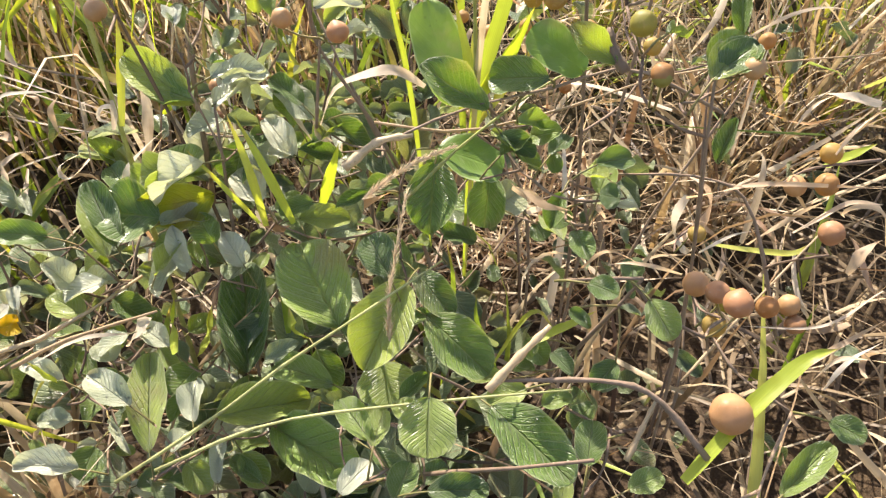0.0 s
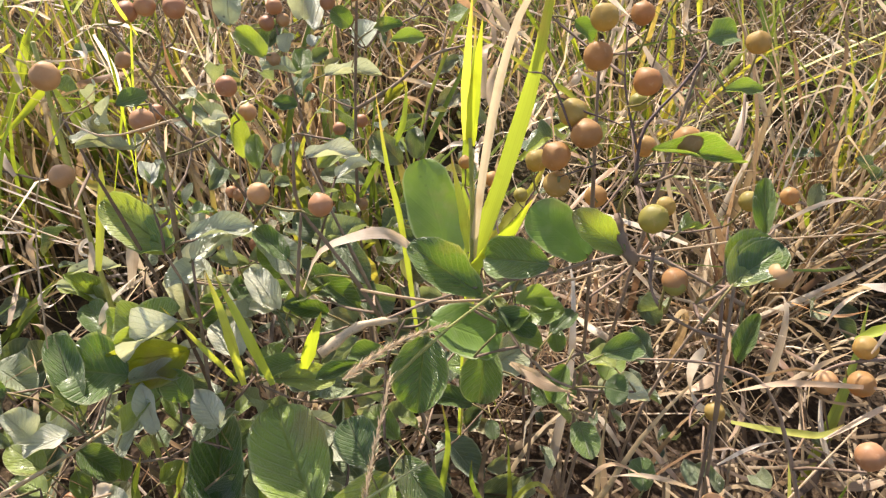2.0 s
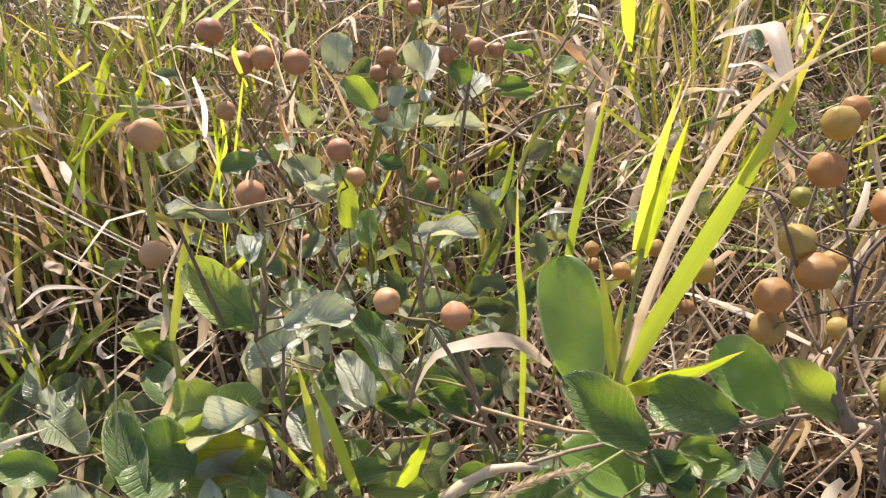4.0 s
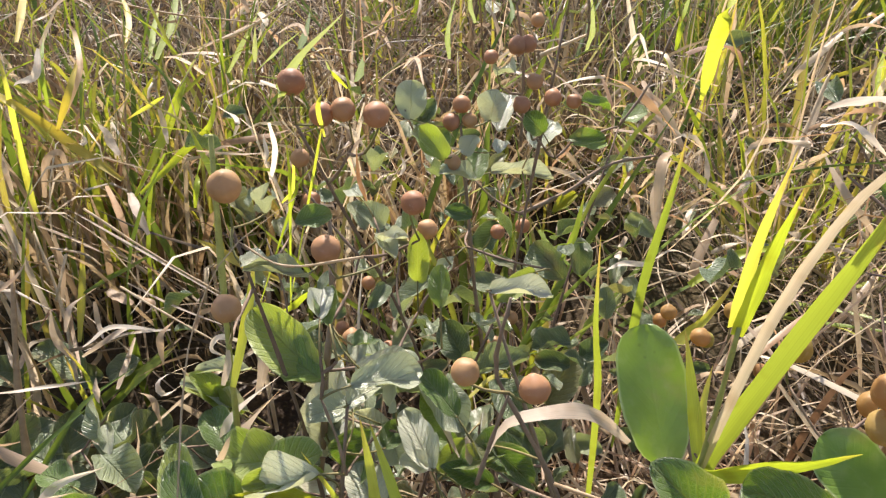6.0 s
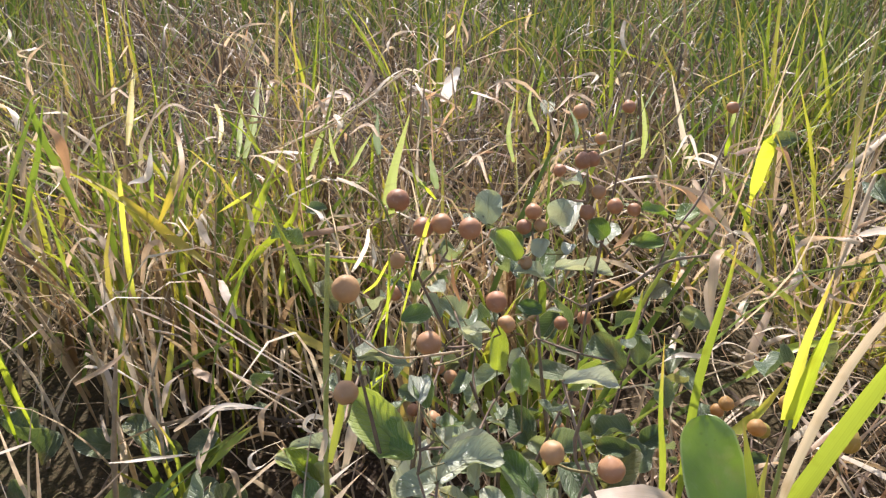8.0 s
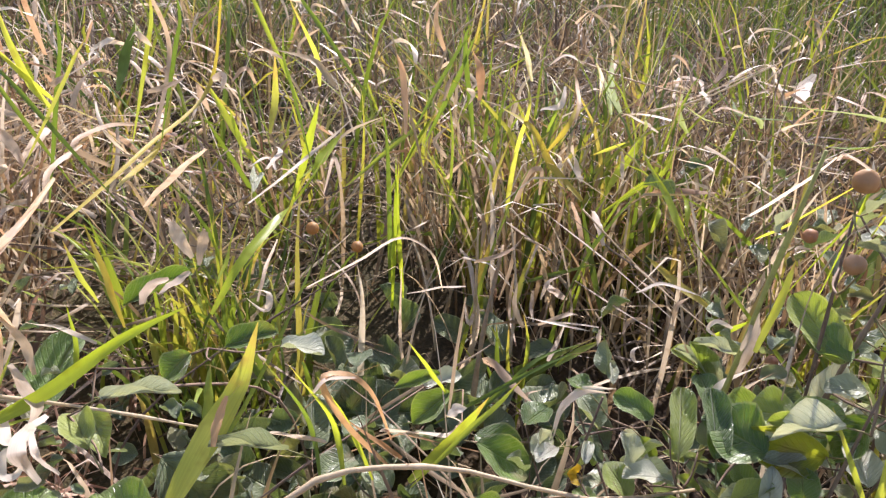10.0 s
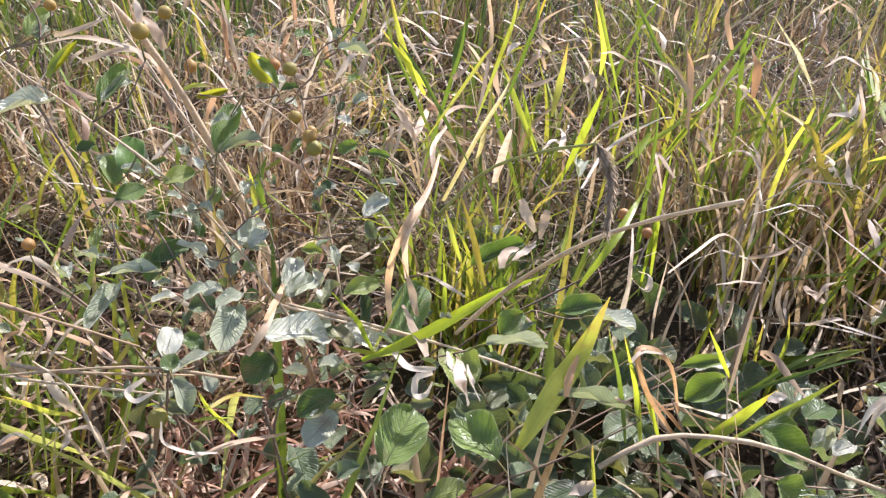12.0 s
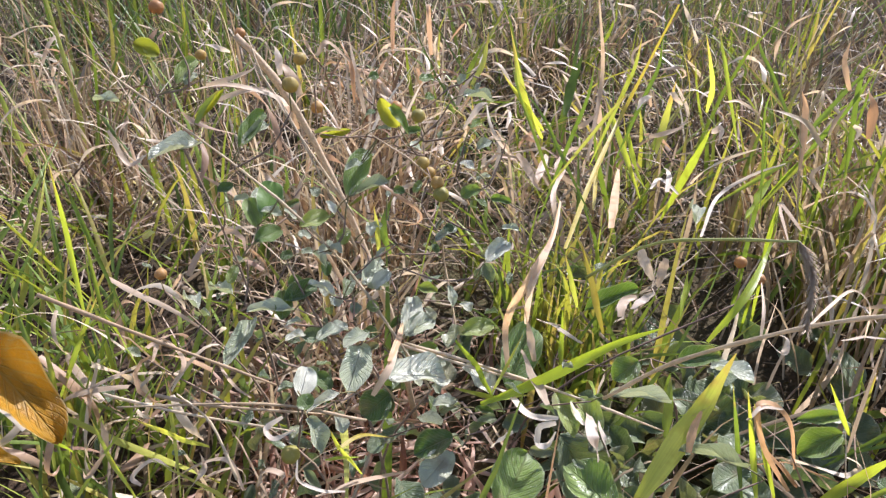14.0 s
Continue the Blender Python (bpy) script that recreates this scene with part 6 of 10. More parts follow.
leaf(p, (-0.581, 0.039, 0.266), (-0.571, 0.005, 0.257), 0.0254, (0.415, -0.115, 0.902), 5)
leaf(p, (-0.524, 0.050, 0.243), (-0.546, 0.097, 0.267), 0.0441, (0.337, -0.137, 0.931), 1)
leaf(p, (-0.474, 0.128, 0.243), (-0.526, 0.122, 0.258), 0.0405, (0.262, -0.236, 0.936), 1)
leaf(p, (-0.584, 0.083, 0.306), (-0.617, 0.077, 0.321), 0.0240, (0.434, -0.181, 0.882), 5)
leaf(p, (-0.616, 0.127, 0.267), (-0.650, 0.180, 0.306), 0.0377, (0.408, -0.355, 0.841), 1)
leaf(p, (-0.694, 0.018, 0.382), (-0.710, 0.051, 0.380), 0.0211, (0.365, 0.213, 0.906), 5)
leaf(p, (-0.682, -0.060, 0.380), (-0.702, -0.050, 0.395), 0.0155, (0.609, 0.012, 0.793), 0)
leaf(p, (-0.694, -0.053, 0.389), (-0.699, -0.020, 0.393), 0.0172, (0.625, 0.006, 0.781), 1)
leaf(p, (-0.694, -0.031, 0.399), (-0.682, -0.011, 0.388), 0.0071, (0.381, 0.256, 0.888), 5)
leaf(p, (-0.683, -0.049, 0.385), (-0.694, -0.083, 0.394), 0.0106, (0.613, -0.002, 0.790), 5)
leaf(p, (-0.662, -0.067, 0.376), (-0.667, -0.047, 0.372), 0.0072, (0.349, 0.281, 0.894), 5)
leaf(p, (-0.676, -0.060, 0.379), (-0.680, -0.044, 0.376), 0.0052, (0.359, 0.278, 0.891), 5)
leaf(p, (-0.635, 0.106, 0.407), (-0.639, 0.134, 0.417), 0.0156, (0.549, -0.226, 0.804), 5)
leaf(p, (-0.606, 0.204, 0.335), (-0.590, 0.255, 0.356), 0.0172, (0.411, -0.449, 0.793), 1)
leaf(p, (-0.463, 0.367, 0.229), (-0.434, 0.396, 0.245), 0.0136, (0.271, -0.658, 0.703), 0)
leaf(p, (-0.439, 0.422, 0.202), (-0.457, 0.384, 0.181), 0.0299, (0.185, -0.545, 0.818), 1)
leaf(p, (-0.499, 0.128, 0.350), (-0.470, 0.167, 0.351), 0.0081, (0.350, -0.291, 0.890), 5)
leaf(p, (-0.518, 0.234, 0.322), (-0.498, 0.266, 0.333), 0.0208, (0.321, -0.489, 0.811), 1)
leaf(p, (-0.486, 0.110, 0.328), (-0.524, 0.118, 0.334), 0.0224, (0.326, -0.401, 0.856), 1)
leaf(p, (-0.647, 0.017, 0.290), (-0.648, -0.011, 0.279), 0.0298, (0.587, -0.319, 0.744), 1)
leaf(p, (-0.655, 0.051, 0.308), (-0.656, 0.073, 0.316), 0.0208, (0.477, -0.292, 0.829), 1)
leaf(p, (-0.625, -0.047, 0.343), (-0.640, -0.052, 0.352), 0.0132, (0.500, -0.207, 0.841), 0)
leaf(p, (-0.549, 0.222, 0.307), (-0.553, 0.197, 0.295), 0.0254, (0.346, -0.464, 0.815), 1)
leaf(p, (-0.574, 0.149, 0.282), (-0.534, 0.136, 0.280), 0.0233, (0.376, -0.389, 0.841), 1)
leaf(p, (-0.742, -0.081, 0.378), (-0.776, -0.090, 0.371), 0.0121, (0.648, 0.059, 0.760), 5)
leaf(p, (-0.813, -0.097, 0.326), (-0.855, -0.097, 0.318), 0.0135, (0.646, 0.096, 0.757), 5)
leaf(p, (-0.739, -0.074, 0.406), (-0.731, -0.085, 0.397), 0.0092, (0.622, -0.168, 0.765), 0)
leaf(p, (-0.686, 0.042, 0.390), (-0.682, 0.023, 0.384), 0.0129, (0.600, -0.119, 0.791), 5)
leaf(p, (-0.667, -0.013, 0.369), (-0.663, -0.027, 0.366), 0.0113, (0.581, -0.054, 0.812), 5)
leaf(p, (-0.657, 0.003, 0.358), (-0.650, -0.022, 0.361), 0.0134, (0.328, 0.217, 0.920), 5)
leaf(p, (-0.641, -0.049, 0.383), (-0.645, -0.028, 0.386), 0.0098, (0.580, -0.018, 0.814), 5)
leaf(p, (-0.666, 0.095, 0.344), (-0.682, 0.102, 0.357), 0.0094, (0.494, -0.344, 0.799), 5)
leaf(p, (-0.692, 0.008, 0.366), (-0.684, 0.006, 0.360), 0.0118, (0.592, -0.068, 0.803), 6)
leaf(p, (-0.679, 0.014, 0.365), (-0.678, 0.026, 0.365), 0.0122, (0.581, -0.081, 0.810), 1)
leaf(p, (-0.727, -0.023, 0.380), (-0.731, -0.035, 0.380), 0.0130, (0.587, -0.221, 0.779), 1)
leaf(p, (-0.705, 0.013, 0.379), (-0.709, 0.024, 0.383), 0.0105, (0.611, -0.073, 0.788), 6)
leaf(p, (-0.631, 0.041, 0.323), (-0.622, 0.050, 0.319), 0.0128, (0.503, -0.120, 0.856), 6)
leaf(p, (-0.645, 0.038, 0.306), (-0.632, 0.041, 0.302), 0.0127, (0.283, 0.191, 0.940), 6)
leaf(p, (-0.678, 0.125, 0.320), (-0.690, 0.122, 0.326), 0.0130, (0.481, -0.358, 0.800), 6)
leaf(p, (-0.690, 0.021, 0.379), (-0.686, 0.042, 0.378), 0.0067, (0.599, -0.088, 0.796), 6)
leaf(p, (-0.610, 0.084, 0.271), (-0.597, 0.096, 0.269), 0.0072, (0.416, -0.320, 0.851), 0)
leaf(p, (-0.659, 0.059, 0.301), (-0.647, 0.077, 0.300), 0.0127, (0.474, -0.297, 0.829), 5)
leaf(p, (-0.718, 0.099, 0.311), (-0.703, 0.098, 0.301), 0.0118, (0.508, -0.321, 0.799), 6)
leaf(p, (-0.699, 0.040, 0.365), (-0.704, 0.030, 0.369), 0.0108, (0.354, 0.198, 0.914), 5)
leaf(p, (-0.684, 0.040, 0.330), (-0.688, 0.054, 0.338), 0.0068, (0.513, -0.282, 0.811), 1)
leaf(p, (-0.660, 0.026, 0.325), (-0.656, 0.042, 0.325), 0.0067, (0.533, -0.093, 0.841), 5)
leaf(p, (-0.638, 0.056, 0.290), (-0.629, 0.059, 0.286), 0.0096, (0.481, -0.124, 0.868), 6)
leaf(p, (-0.662, 0.055, 0.312), (-0.671, 0.044, 0.314), 0.0096, (0.483, -0.296, 0.824), 1)
leaf(p, (-0.712, -0.003, 0.366), (-0.701, -0.002, 0.361), 0.0145, (0.366, 0.239, 0.899), 5)
leaf(p, (-0.621, 0.056, 0.275), (-0.622, 0.073, 0.278), 0.0066, (0.455, -0.125, 0.882), 5)
leaf(p, (-0.711, -0.011, 0.368), (-0.723, -0.003, 0.377), 0.0124, (0.612, -0.039, 0.790), 5)
leaf(p, (-0.720, 0.049, 0.368), (-0.712, 0.036, 0.360), 0.0124, (0.605, -0.106, 0.789), 0)
leaf(p, (-0.690, 0.028, 0.322), (-0.700, 0.022, 0.327), 0.0132, (0.515, -0.267, 0.815), 0)
leaf(p, (-0.717, -0.044, 0.414), (-0.719, -0.032, 0.416), 0.0086, (0.659, -0.001, 0.752), 1)
leaf(p, (-0.737, 0.046, 0.369), (-0.733, 0.063, 0.368), 0.0112, (0.617, -0.097, 0.781), 6)
leaf(p, (-0.666, -0.010, 0.359), (-0.675, -0.018, 0.365), 0.0079, (0.336, 0.230, 0.913), 5)
leaf(p, (-0.617, 0.066, 0.277), (-0.627, 0.051, 0.282), 0.0168, (0.243, 0.166, 0.956), 6)
leaf(p, (-0.699, 0.100, 0.340), (-0.711, 0.085, 0.345), 0.0124, (0.556, -0.164, 0.815), 1)
leaf(p, (-0.727, -0.001, 0.394), (-0.716, -0.004, 0.385), 0.0095, (0.641, -0.049, 0.766), 0)
branch_out(p)
p = thing('berry_bush', 'sparse berry bush with small leaves, many coloured pale for sun glint', 'bush', (-0.733, 0.017, 0.000), 'bushes of the meadow')
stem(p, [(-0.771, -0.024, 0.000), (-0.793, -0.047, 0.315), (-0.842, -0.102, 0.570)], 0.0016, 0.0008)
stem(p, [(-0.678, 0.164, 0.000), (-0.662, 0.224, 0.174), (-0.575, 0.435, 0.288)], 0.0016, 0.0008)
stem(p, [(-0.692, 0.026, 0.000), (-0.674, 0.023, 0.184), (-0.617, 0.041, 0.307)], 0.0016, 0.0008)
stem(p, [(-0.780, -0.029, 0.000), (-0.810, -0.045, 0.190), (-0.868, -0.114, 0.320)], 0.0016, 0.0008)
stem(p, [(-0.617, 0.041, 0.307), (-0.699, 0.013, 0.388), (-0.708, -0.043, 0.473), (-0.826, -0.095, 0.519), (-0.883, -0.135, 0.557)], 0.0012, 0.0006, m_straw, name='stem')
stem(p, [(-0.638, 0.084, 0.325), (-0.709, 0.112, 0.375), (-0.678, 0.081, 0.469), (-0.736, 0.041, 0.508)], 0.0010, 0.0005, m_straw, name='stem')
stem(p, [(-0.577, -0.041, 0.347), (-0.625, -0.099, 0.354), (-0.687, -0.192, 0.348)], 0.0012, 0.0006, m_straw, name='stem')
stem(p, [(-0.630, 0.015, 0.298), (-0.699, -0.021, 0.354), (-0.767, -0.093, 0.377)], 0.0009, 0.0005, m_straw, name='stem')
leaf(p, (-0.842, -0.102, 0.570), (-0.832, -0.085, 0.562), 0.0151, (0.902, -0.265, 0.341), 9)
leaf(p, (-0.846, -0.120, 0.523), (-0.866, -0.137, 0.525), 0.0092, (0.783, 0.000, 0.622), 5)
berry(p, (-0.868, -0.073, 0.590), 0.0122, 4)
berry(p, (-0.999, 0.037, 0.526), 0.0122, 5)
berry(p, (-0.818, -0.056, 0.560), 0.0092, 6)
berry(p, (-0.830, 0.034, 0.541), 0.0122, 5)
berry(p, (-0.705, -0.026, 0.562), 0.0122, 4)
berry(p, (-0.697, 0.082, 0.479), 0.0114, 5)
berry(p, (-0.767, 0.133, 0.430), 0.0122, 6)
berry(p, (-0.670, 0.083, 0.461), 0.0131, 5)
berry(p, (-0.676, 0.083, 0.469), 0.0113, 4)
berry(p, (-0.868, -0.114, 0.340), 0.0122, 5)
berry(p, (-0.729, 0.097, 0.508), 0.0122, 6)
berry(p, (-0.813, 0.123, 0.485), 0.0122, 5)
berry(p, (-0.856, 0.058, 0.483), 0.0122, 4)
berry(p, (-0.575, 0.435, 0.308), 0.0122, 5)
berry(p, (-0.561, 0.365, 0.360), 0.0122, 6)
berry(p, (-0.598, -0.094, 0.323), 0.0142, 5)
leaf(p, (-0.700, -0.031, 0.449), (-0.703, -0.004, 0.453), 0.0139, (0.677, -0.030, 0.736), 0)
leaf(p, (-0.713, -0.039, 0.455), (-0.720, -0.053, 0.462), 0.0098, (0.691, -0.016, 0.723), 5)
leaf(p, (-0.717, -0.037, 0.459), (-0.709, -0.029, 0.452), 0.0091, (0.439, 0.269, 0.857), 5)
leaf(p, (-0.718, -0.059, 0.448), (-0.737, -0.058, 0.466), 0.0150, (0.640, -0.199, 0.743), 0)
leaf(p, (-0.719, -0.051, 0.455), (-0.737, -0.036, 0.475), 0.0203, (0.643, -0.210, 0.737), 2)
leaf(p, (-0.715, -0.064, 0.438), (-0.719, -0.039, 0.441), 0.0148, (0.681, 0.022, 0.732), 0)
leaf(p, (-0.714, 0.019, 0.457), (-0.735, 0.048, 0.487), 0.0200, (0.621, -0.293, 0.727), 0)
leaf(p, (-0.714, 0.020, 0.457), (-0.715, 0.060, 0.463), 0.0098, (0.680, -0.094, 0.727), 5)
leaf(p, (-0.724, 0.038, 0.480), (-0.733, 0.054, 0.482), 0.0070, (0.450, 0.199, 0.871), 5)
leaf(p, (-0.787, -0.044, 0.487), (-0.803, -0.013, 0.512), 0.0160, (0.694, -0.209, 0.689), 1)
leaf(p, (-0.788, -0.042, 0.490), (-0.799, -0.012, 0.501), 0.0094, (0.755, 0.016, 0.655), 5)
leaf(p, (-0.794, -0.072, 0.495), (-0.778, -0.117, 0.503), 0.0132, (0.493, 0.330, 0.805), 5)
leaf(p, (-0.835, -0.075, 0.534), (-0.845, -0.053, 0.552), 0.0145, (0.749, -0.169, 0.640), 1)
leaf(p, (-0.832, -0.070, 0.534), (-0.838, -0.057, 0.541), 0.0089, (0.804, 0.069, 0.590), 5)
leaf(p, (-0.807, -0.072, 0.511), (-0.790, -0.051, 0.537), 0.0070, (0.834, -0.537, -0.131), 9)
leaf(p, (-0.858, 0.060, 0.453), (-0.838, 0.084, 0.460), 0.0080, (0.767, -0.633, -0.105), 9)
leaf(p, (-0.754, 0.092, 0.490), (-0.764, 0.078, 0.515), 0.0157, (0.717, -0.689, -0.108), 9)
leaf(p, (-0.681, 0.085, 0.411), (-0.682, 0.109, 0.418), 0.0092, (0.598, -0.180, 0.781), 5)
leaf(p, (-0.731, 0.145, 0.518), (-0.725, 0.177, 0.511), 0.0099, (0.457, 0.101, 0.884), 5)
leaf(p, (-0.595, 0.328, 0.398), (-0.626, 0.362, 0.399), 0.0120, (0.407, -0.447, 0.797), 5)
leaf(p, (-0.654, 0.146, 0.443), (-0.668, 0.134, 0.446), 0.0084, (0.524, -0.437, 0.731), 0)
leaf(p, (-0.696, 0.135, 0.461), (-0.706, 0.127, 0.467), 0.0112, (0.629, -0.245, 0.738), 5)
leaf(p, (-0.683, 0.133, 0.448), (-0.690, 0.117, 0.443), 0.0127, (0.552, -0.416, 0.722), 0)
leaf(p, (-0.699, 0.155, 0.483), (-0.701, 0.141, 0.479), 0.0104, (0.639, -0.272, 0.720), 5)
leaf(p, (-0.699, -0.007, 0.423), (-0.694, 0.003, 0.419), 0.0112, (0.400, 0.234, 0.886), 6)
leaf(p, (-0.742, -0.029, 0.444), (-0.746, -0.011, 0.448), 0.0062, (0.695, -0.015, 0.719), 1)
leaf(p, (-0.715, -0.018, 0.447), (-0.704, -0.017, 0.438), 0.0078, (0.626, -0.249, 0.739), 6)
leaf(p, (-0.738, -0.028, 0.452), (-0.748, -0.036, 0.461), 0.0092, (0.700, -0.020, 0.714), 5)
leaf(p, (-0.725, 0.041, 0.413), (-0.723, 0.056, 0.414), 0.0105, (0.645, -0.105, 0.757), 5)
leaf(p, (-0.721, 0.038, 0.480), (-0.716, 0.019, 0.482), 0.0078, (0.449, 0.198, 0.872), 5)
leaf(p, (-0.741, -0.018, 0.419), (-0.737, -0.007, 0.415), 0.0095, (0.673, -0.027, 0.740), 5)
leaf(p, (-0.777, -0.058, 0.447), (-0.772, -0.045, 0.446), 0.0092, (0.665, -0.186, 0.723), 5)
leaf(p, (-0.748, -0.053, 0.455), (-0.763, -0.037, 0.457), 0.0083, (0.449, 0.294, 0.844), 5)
leaf(p, (-0.733, -0.009, 0.402), (-0.720, -0.002, 0.394), 0.0081, (0.402, 0.249, 0.881), 6)
leaf(p, (-0.710, 0.036, 0.415), (-0.720, 0.041, 0.424), 0.0089, (0.584, -0.299, 0.755), 5)
leaf(p, (-0.717, 0.042, 0.418), (-0.716, 0.052, 0.421), 0.0072, (0.588, -0.304, 0.749), 6)
leaf(p, (-0.709, 0.015, 0.430), (-0.703, 0.004, 0.421), 0.0115, (0.600, -0.282, 0.748), 0)
leaf(p, (-0.779, -0.056, 0.459), (-0.778, -0.070, 0.458), 0.0098, (0.728, 0.033, 0.685), 1)
leaf(p, (-0.700, -0.017, 0.420), (-0.702, -0.005, 0.418), 0.0128, (0.399, 0.244, 0.884), 6)
leaf(p, (-0.737, -0.018, 0.435), (-0.730, -0.010, 0.428), 0.0062, (0.683, -0.031, 0.730), 6)
leaf(p, (-0.751, 0.002, 0.453), (-0.744, 0.005, 0.448), 0.0118, (0.642, -0.262, 0.720), 6)
leaf(p, (-0.737, -0.018, 0.402), (-0.735, -0.007, 0.401), 0.0078, (0.656, -0.026, 0.754), 5)
leaf(p, (-0.699, -0.001, 0.452), (-0.709, -0.002, 0.461), 0.0078, (0.673, -0.073, 0.736), 5)
leaf(p, (-0.675, 0.099, 0.418), (-0.683, 0.096, 0.422), 0.0088, (0.542, -0.375, 0.752), 0)
leaf(p, (-0.759, 0.155, 0.489), (-0.770, 0.152, 0.497), 0.0061, (0.612, -0.422, 0.669), 1)
leaf(p, (-0.746, 0.174, 0.520), (-0.744, 0.168, 0.515), 0.0048, (0.614, -0.455, 0.645), 5)
leaf(p, (-0.712, 0.100, 0.391), (-0.700, 0.102, 0.384), 0.0048, (0.549, -0.353, 0.757), 0)
leaf(p, (-0.755, 0.164, 0.527), (-0.754, 0.155, 0.520), 0.0074, (0.627, -0.445, 0.640), 5)
leaf(p, (-0.693, 0.093, 0.415), (-0.695, 0.104, 0.421), 0.0047, (0.554, -0.362, 0.749), 5)
leaf(p, (-0.647, 0.131, 0.426), (-0.639, 0.145, 0.425), 0.0079, (0.564, -0.257, 0.785), 5)
leaf(p, (-0.721, 0.147, 0.488), (-0.732, 0.168, 0.490), 0.0076, (0.429, 0.099, 0.898), 1)
leaf(p, (-0.786, 0.150, 0.516), (-0.787, 0.134, 0.519), 0.0108, (0.481, 0.127, 0.868), 0)
leaf(p, (-0.783, 0.138, 0.500), (-0.783, 0.147, 0.502), 0.0093, (0.712, -0.205, 0.671), 0)
leaf(p, (-0.742, 0.108, 0.438), (-0.737, 0.097, 0.431), 0.0073, (0.654, -0.181, 0.734), 0)
leaf(p, (-0.867, 0.117, 0.460), (-0.874, 0.133, 0.461), 0.0067, (0.481, 0.192, 0.856), 0)
leaf(p, (-0.705, 0.144, 0.445), (-0.700, 0.157, 0.449), 0.0060, (0.560, -0.417, 0.716), 5)
leaf(p, (-0.815, 0.103, 0.466), (-0.809, 0.115, 0.466), 0.0059, (0.646, -0.346, 0.680), 5)
leaf(p, (-0.730, 0.054, 0.393), (-0.737, 0.047, 0.395), 0.0077, (0.576, -0.304, 0.759), 5)
leaf(p, (-0.708, 0.053, 0.450), (-0.711, 0.056, 0.454), 0.0049, (0.660, -0.138, 0.738), 5)
leaf(p, (-0.779, 0.117, 0.477), (-0.789, 0.107, 0.484), 0.0106, (0.458, 0.153, 0.876), 5)
leaf(p, (-0.850, 0.113, 0.506), (-0.847, 0.123, 0.508), 0.0100, (0.680, -0.354, 0.642), 0)
leaf(p, (-0.724, 0.139, 0.462), (-0.728, 0.147, 0.470), 0.0063, (0.584, -0.411, 0.700), 0)
leaf(p, (-0.751, 0.101, 0.472), (-0.748, 0.112, 0.468), 0.0131, (0.445, 0.155, 0.882), 5)
leaf(p, (-0.769, 0.107, 0.476), (-0.767, 0.124, 0.478), 0.0083, (0.699, -0.174, 0.694), 1)
leaf(p, (-0.810, 0.101, 0.489), (-0.795, 0.101, 0.481), 0.0095, (0.482, 0.180, 0.858), 5)
leaf(p, (-0.745, 0.092, 0.429), (-0.752, 0.084, 0.431), 0.0095, (0.594, -0.348, 0.725), 0)
leaf(p, (-0.696, 0.043, 0.409), (-0.693, 0.033, 0.405), 0.0044, (0.622, -0.121, 0.774), 5)
leaf(p, (-0.708, 0.148, 0.422), (-0.699, 0.154, 0.418), 0.0091, (0.376, 0.104, 0.921), 0)
leaf(p, (-0.703, 0.096, 0.393), (-0.695, 0.097, 0.387), 0.0077, (0.598, -0.175, 0.782), 0)
branch_out(p)
p = thing('fallen_leaf', 'large curled orange-brown dead leaf caught in grass', 'leaf', (-0.580, -0.267, 0.000), '')
stem(p, [(-0.535, -0.274, 0.000), (-0.545, -0.274, 0.436), (-0.567, -0.265, 0.474), (-0.586, -0.259, 0.507)], 0.0014, 0.0007, m_stem, name='stem')
leaf(p, (-0.606, -0.255, 0.498), (-0.537, -0.226, 0.468), 0.0290, (0.576, 0.070, 0.814), 12)
leaf(p, (-0.598, -0.273, 0.427), (-0.592, -0.250, 0.412), 0.0083, (0.399, 0.243, 0.884), 12)
p = thing('grass_tuft', 'bright green grass tuft with pointed upright blades', 'grass', (-0.073, 0.369, 0.000), 'grass tufts round the bushes')
blade(p, [(-0.094, 0.379, 0.324), (-0.098, 0.387, 0.366), (-0.108, 0.402, 0.397)], 0.0057, (0.349, -0.935, 0.068), m_young, 12, base=0.6)
blade(p, [(-0.074, 0.374, 0.331), (-0.087, 0.385, 0.367), (-0.103, 0.401, 0.396)], 0.0060, (0.333, -0.940, 0.071), m_young, 12, base=0.6)
blade(p, [(-0.051, 0.367, 0.354), (-0.043, 0.366, 0.377), (-0.036, 0.371, 0.396)], 0.0074, (0.272, -0.958, 0.087), m_young, 12, base=0.6)
blade(p, [(-0.084, 0.338, 0.263), (-0.086, 0.352, 0.277), (-0.091, 0.363, 0.287)], 0.0053, (0.344, -0.920, 0.189), m_young, 12, base=0.6)
blade(p, [(-0.138, 0.294, 0.301), (-0.153, 0.325, 0.287), (-0.161, 0.356, 0.284)], 0.0061, (0.456, -0.873, 0.175), m_young, 12, base=0.6)
blade(p, [(-0.065, 0.320, 0.281), (-0.079, 0.337, 0.271), (-0.083, 0.349, 0.277)], 0.0075, (0.341, -0.916, 0.211), m_young, 12, base=0.6)
blade(p, [(-0.136, 0.312, 0.274), (-0.147, 0.351, 0.248), (-0.148, 0.374, 0.251)], 0.0086, (0.426, -0.884, 0.190), m_young, 12, base=0.6)
blade(p, [(-0.220, 0.293, 0.275), (-0.231, 0.299, 0.276), (-0.244, 0.306, 0.278)], 0.0050, (0.564, -0.810, 0.160), m_young, 12, base=0.6)
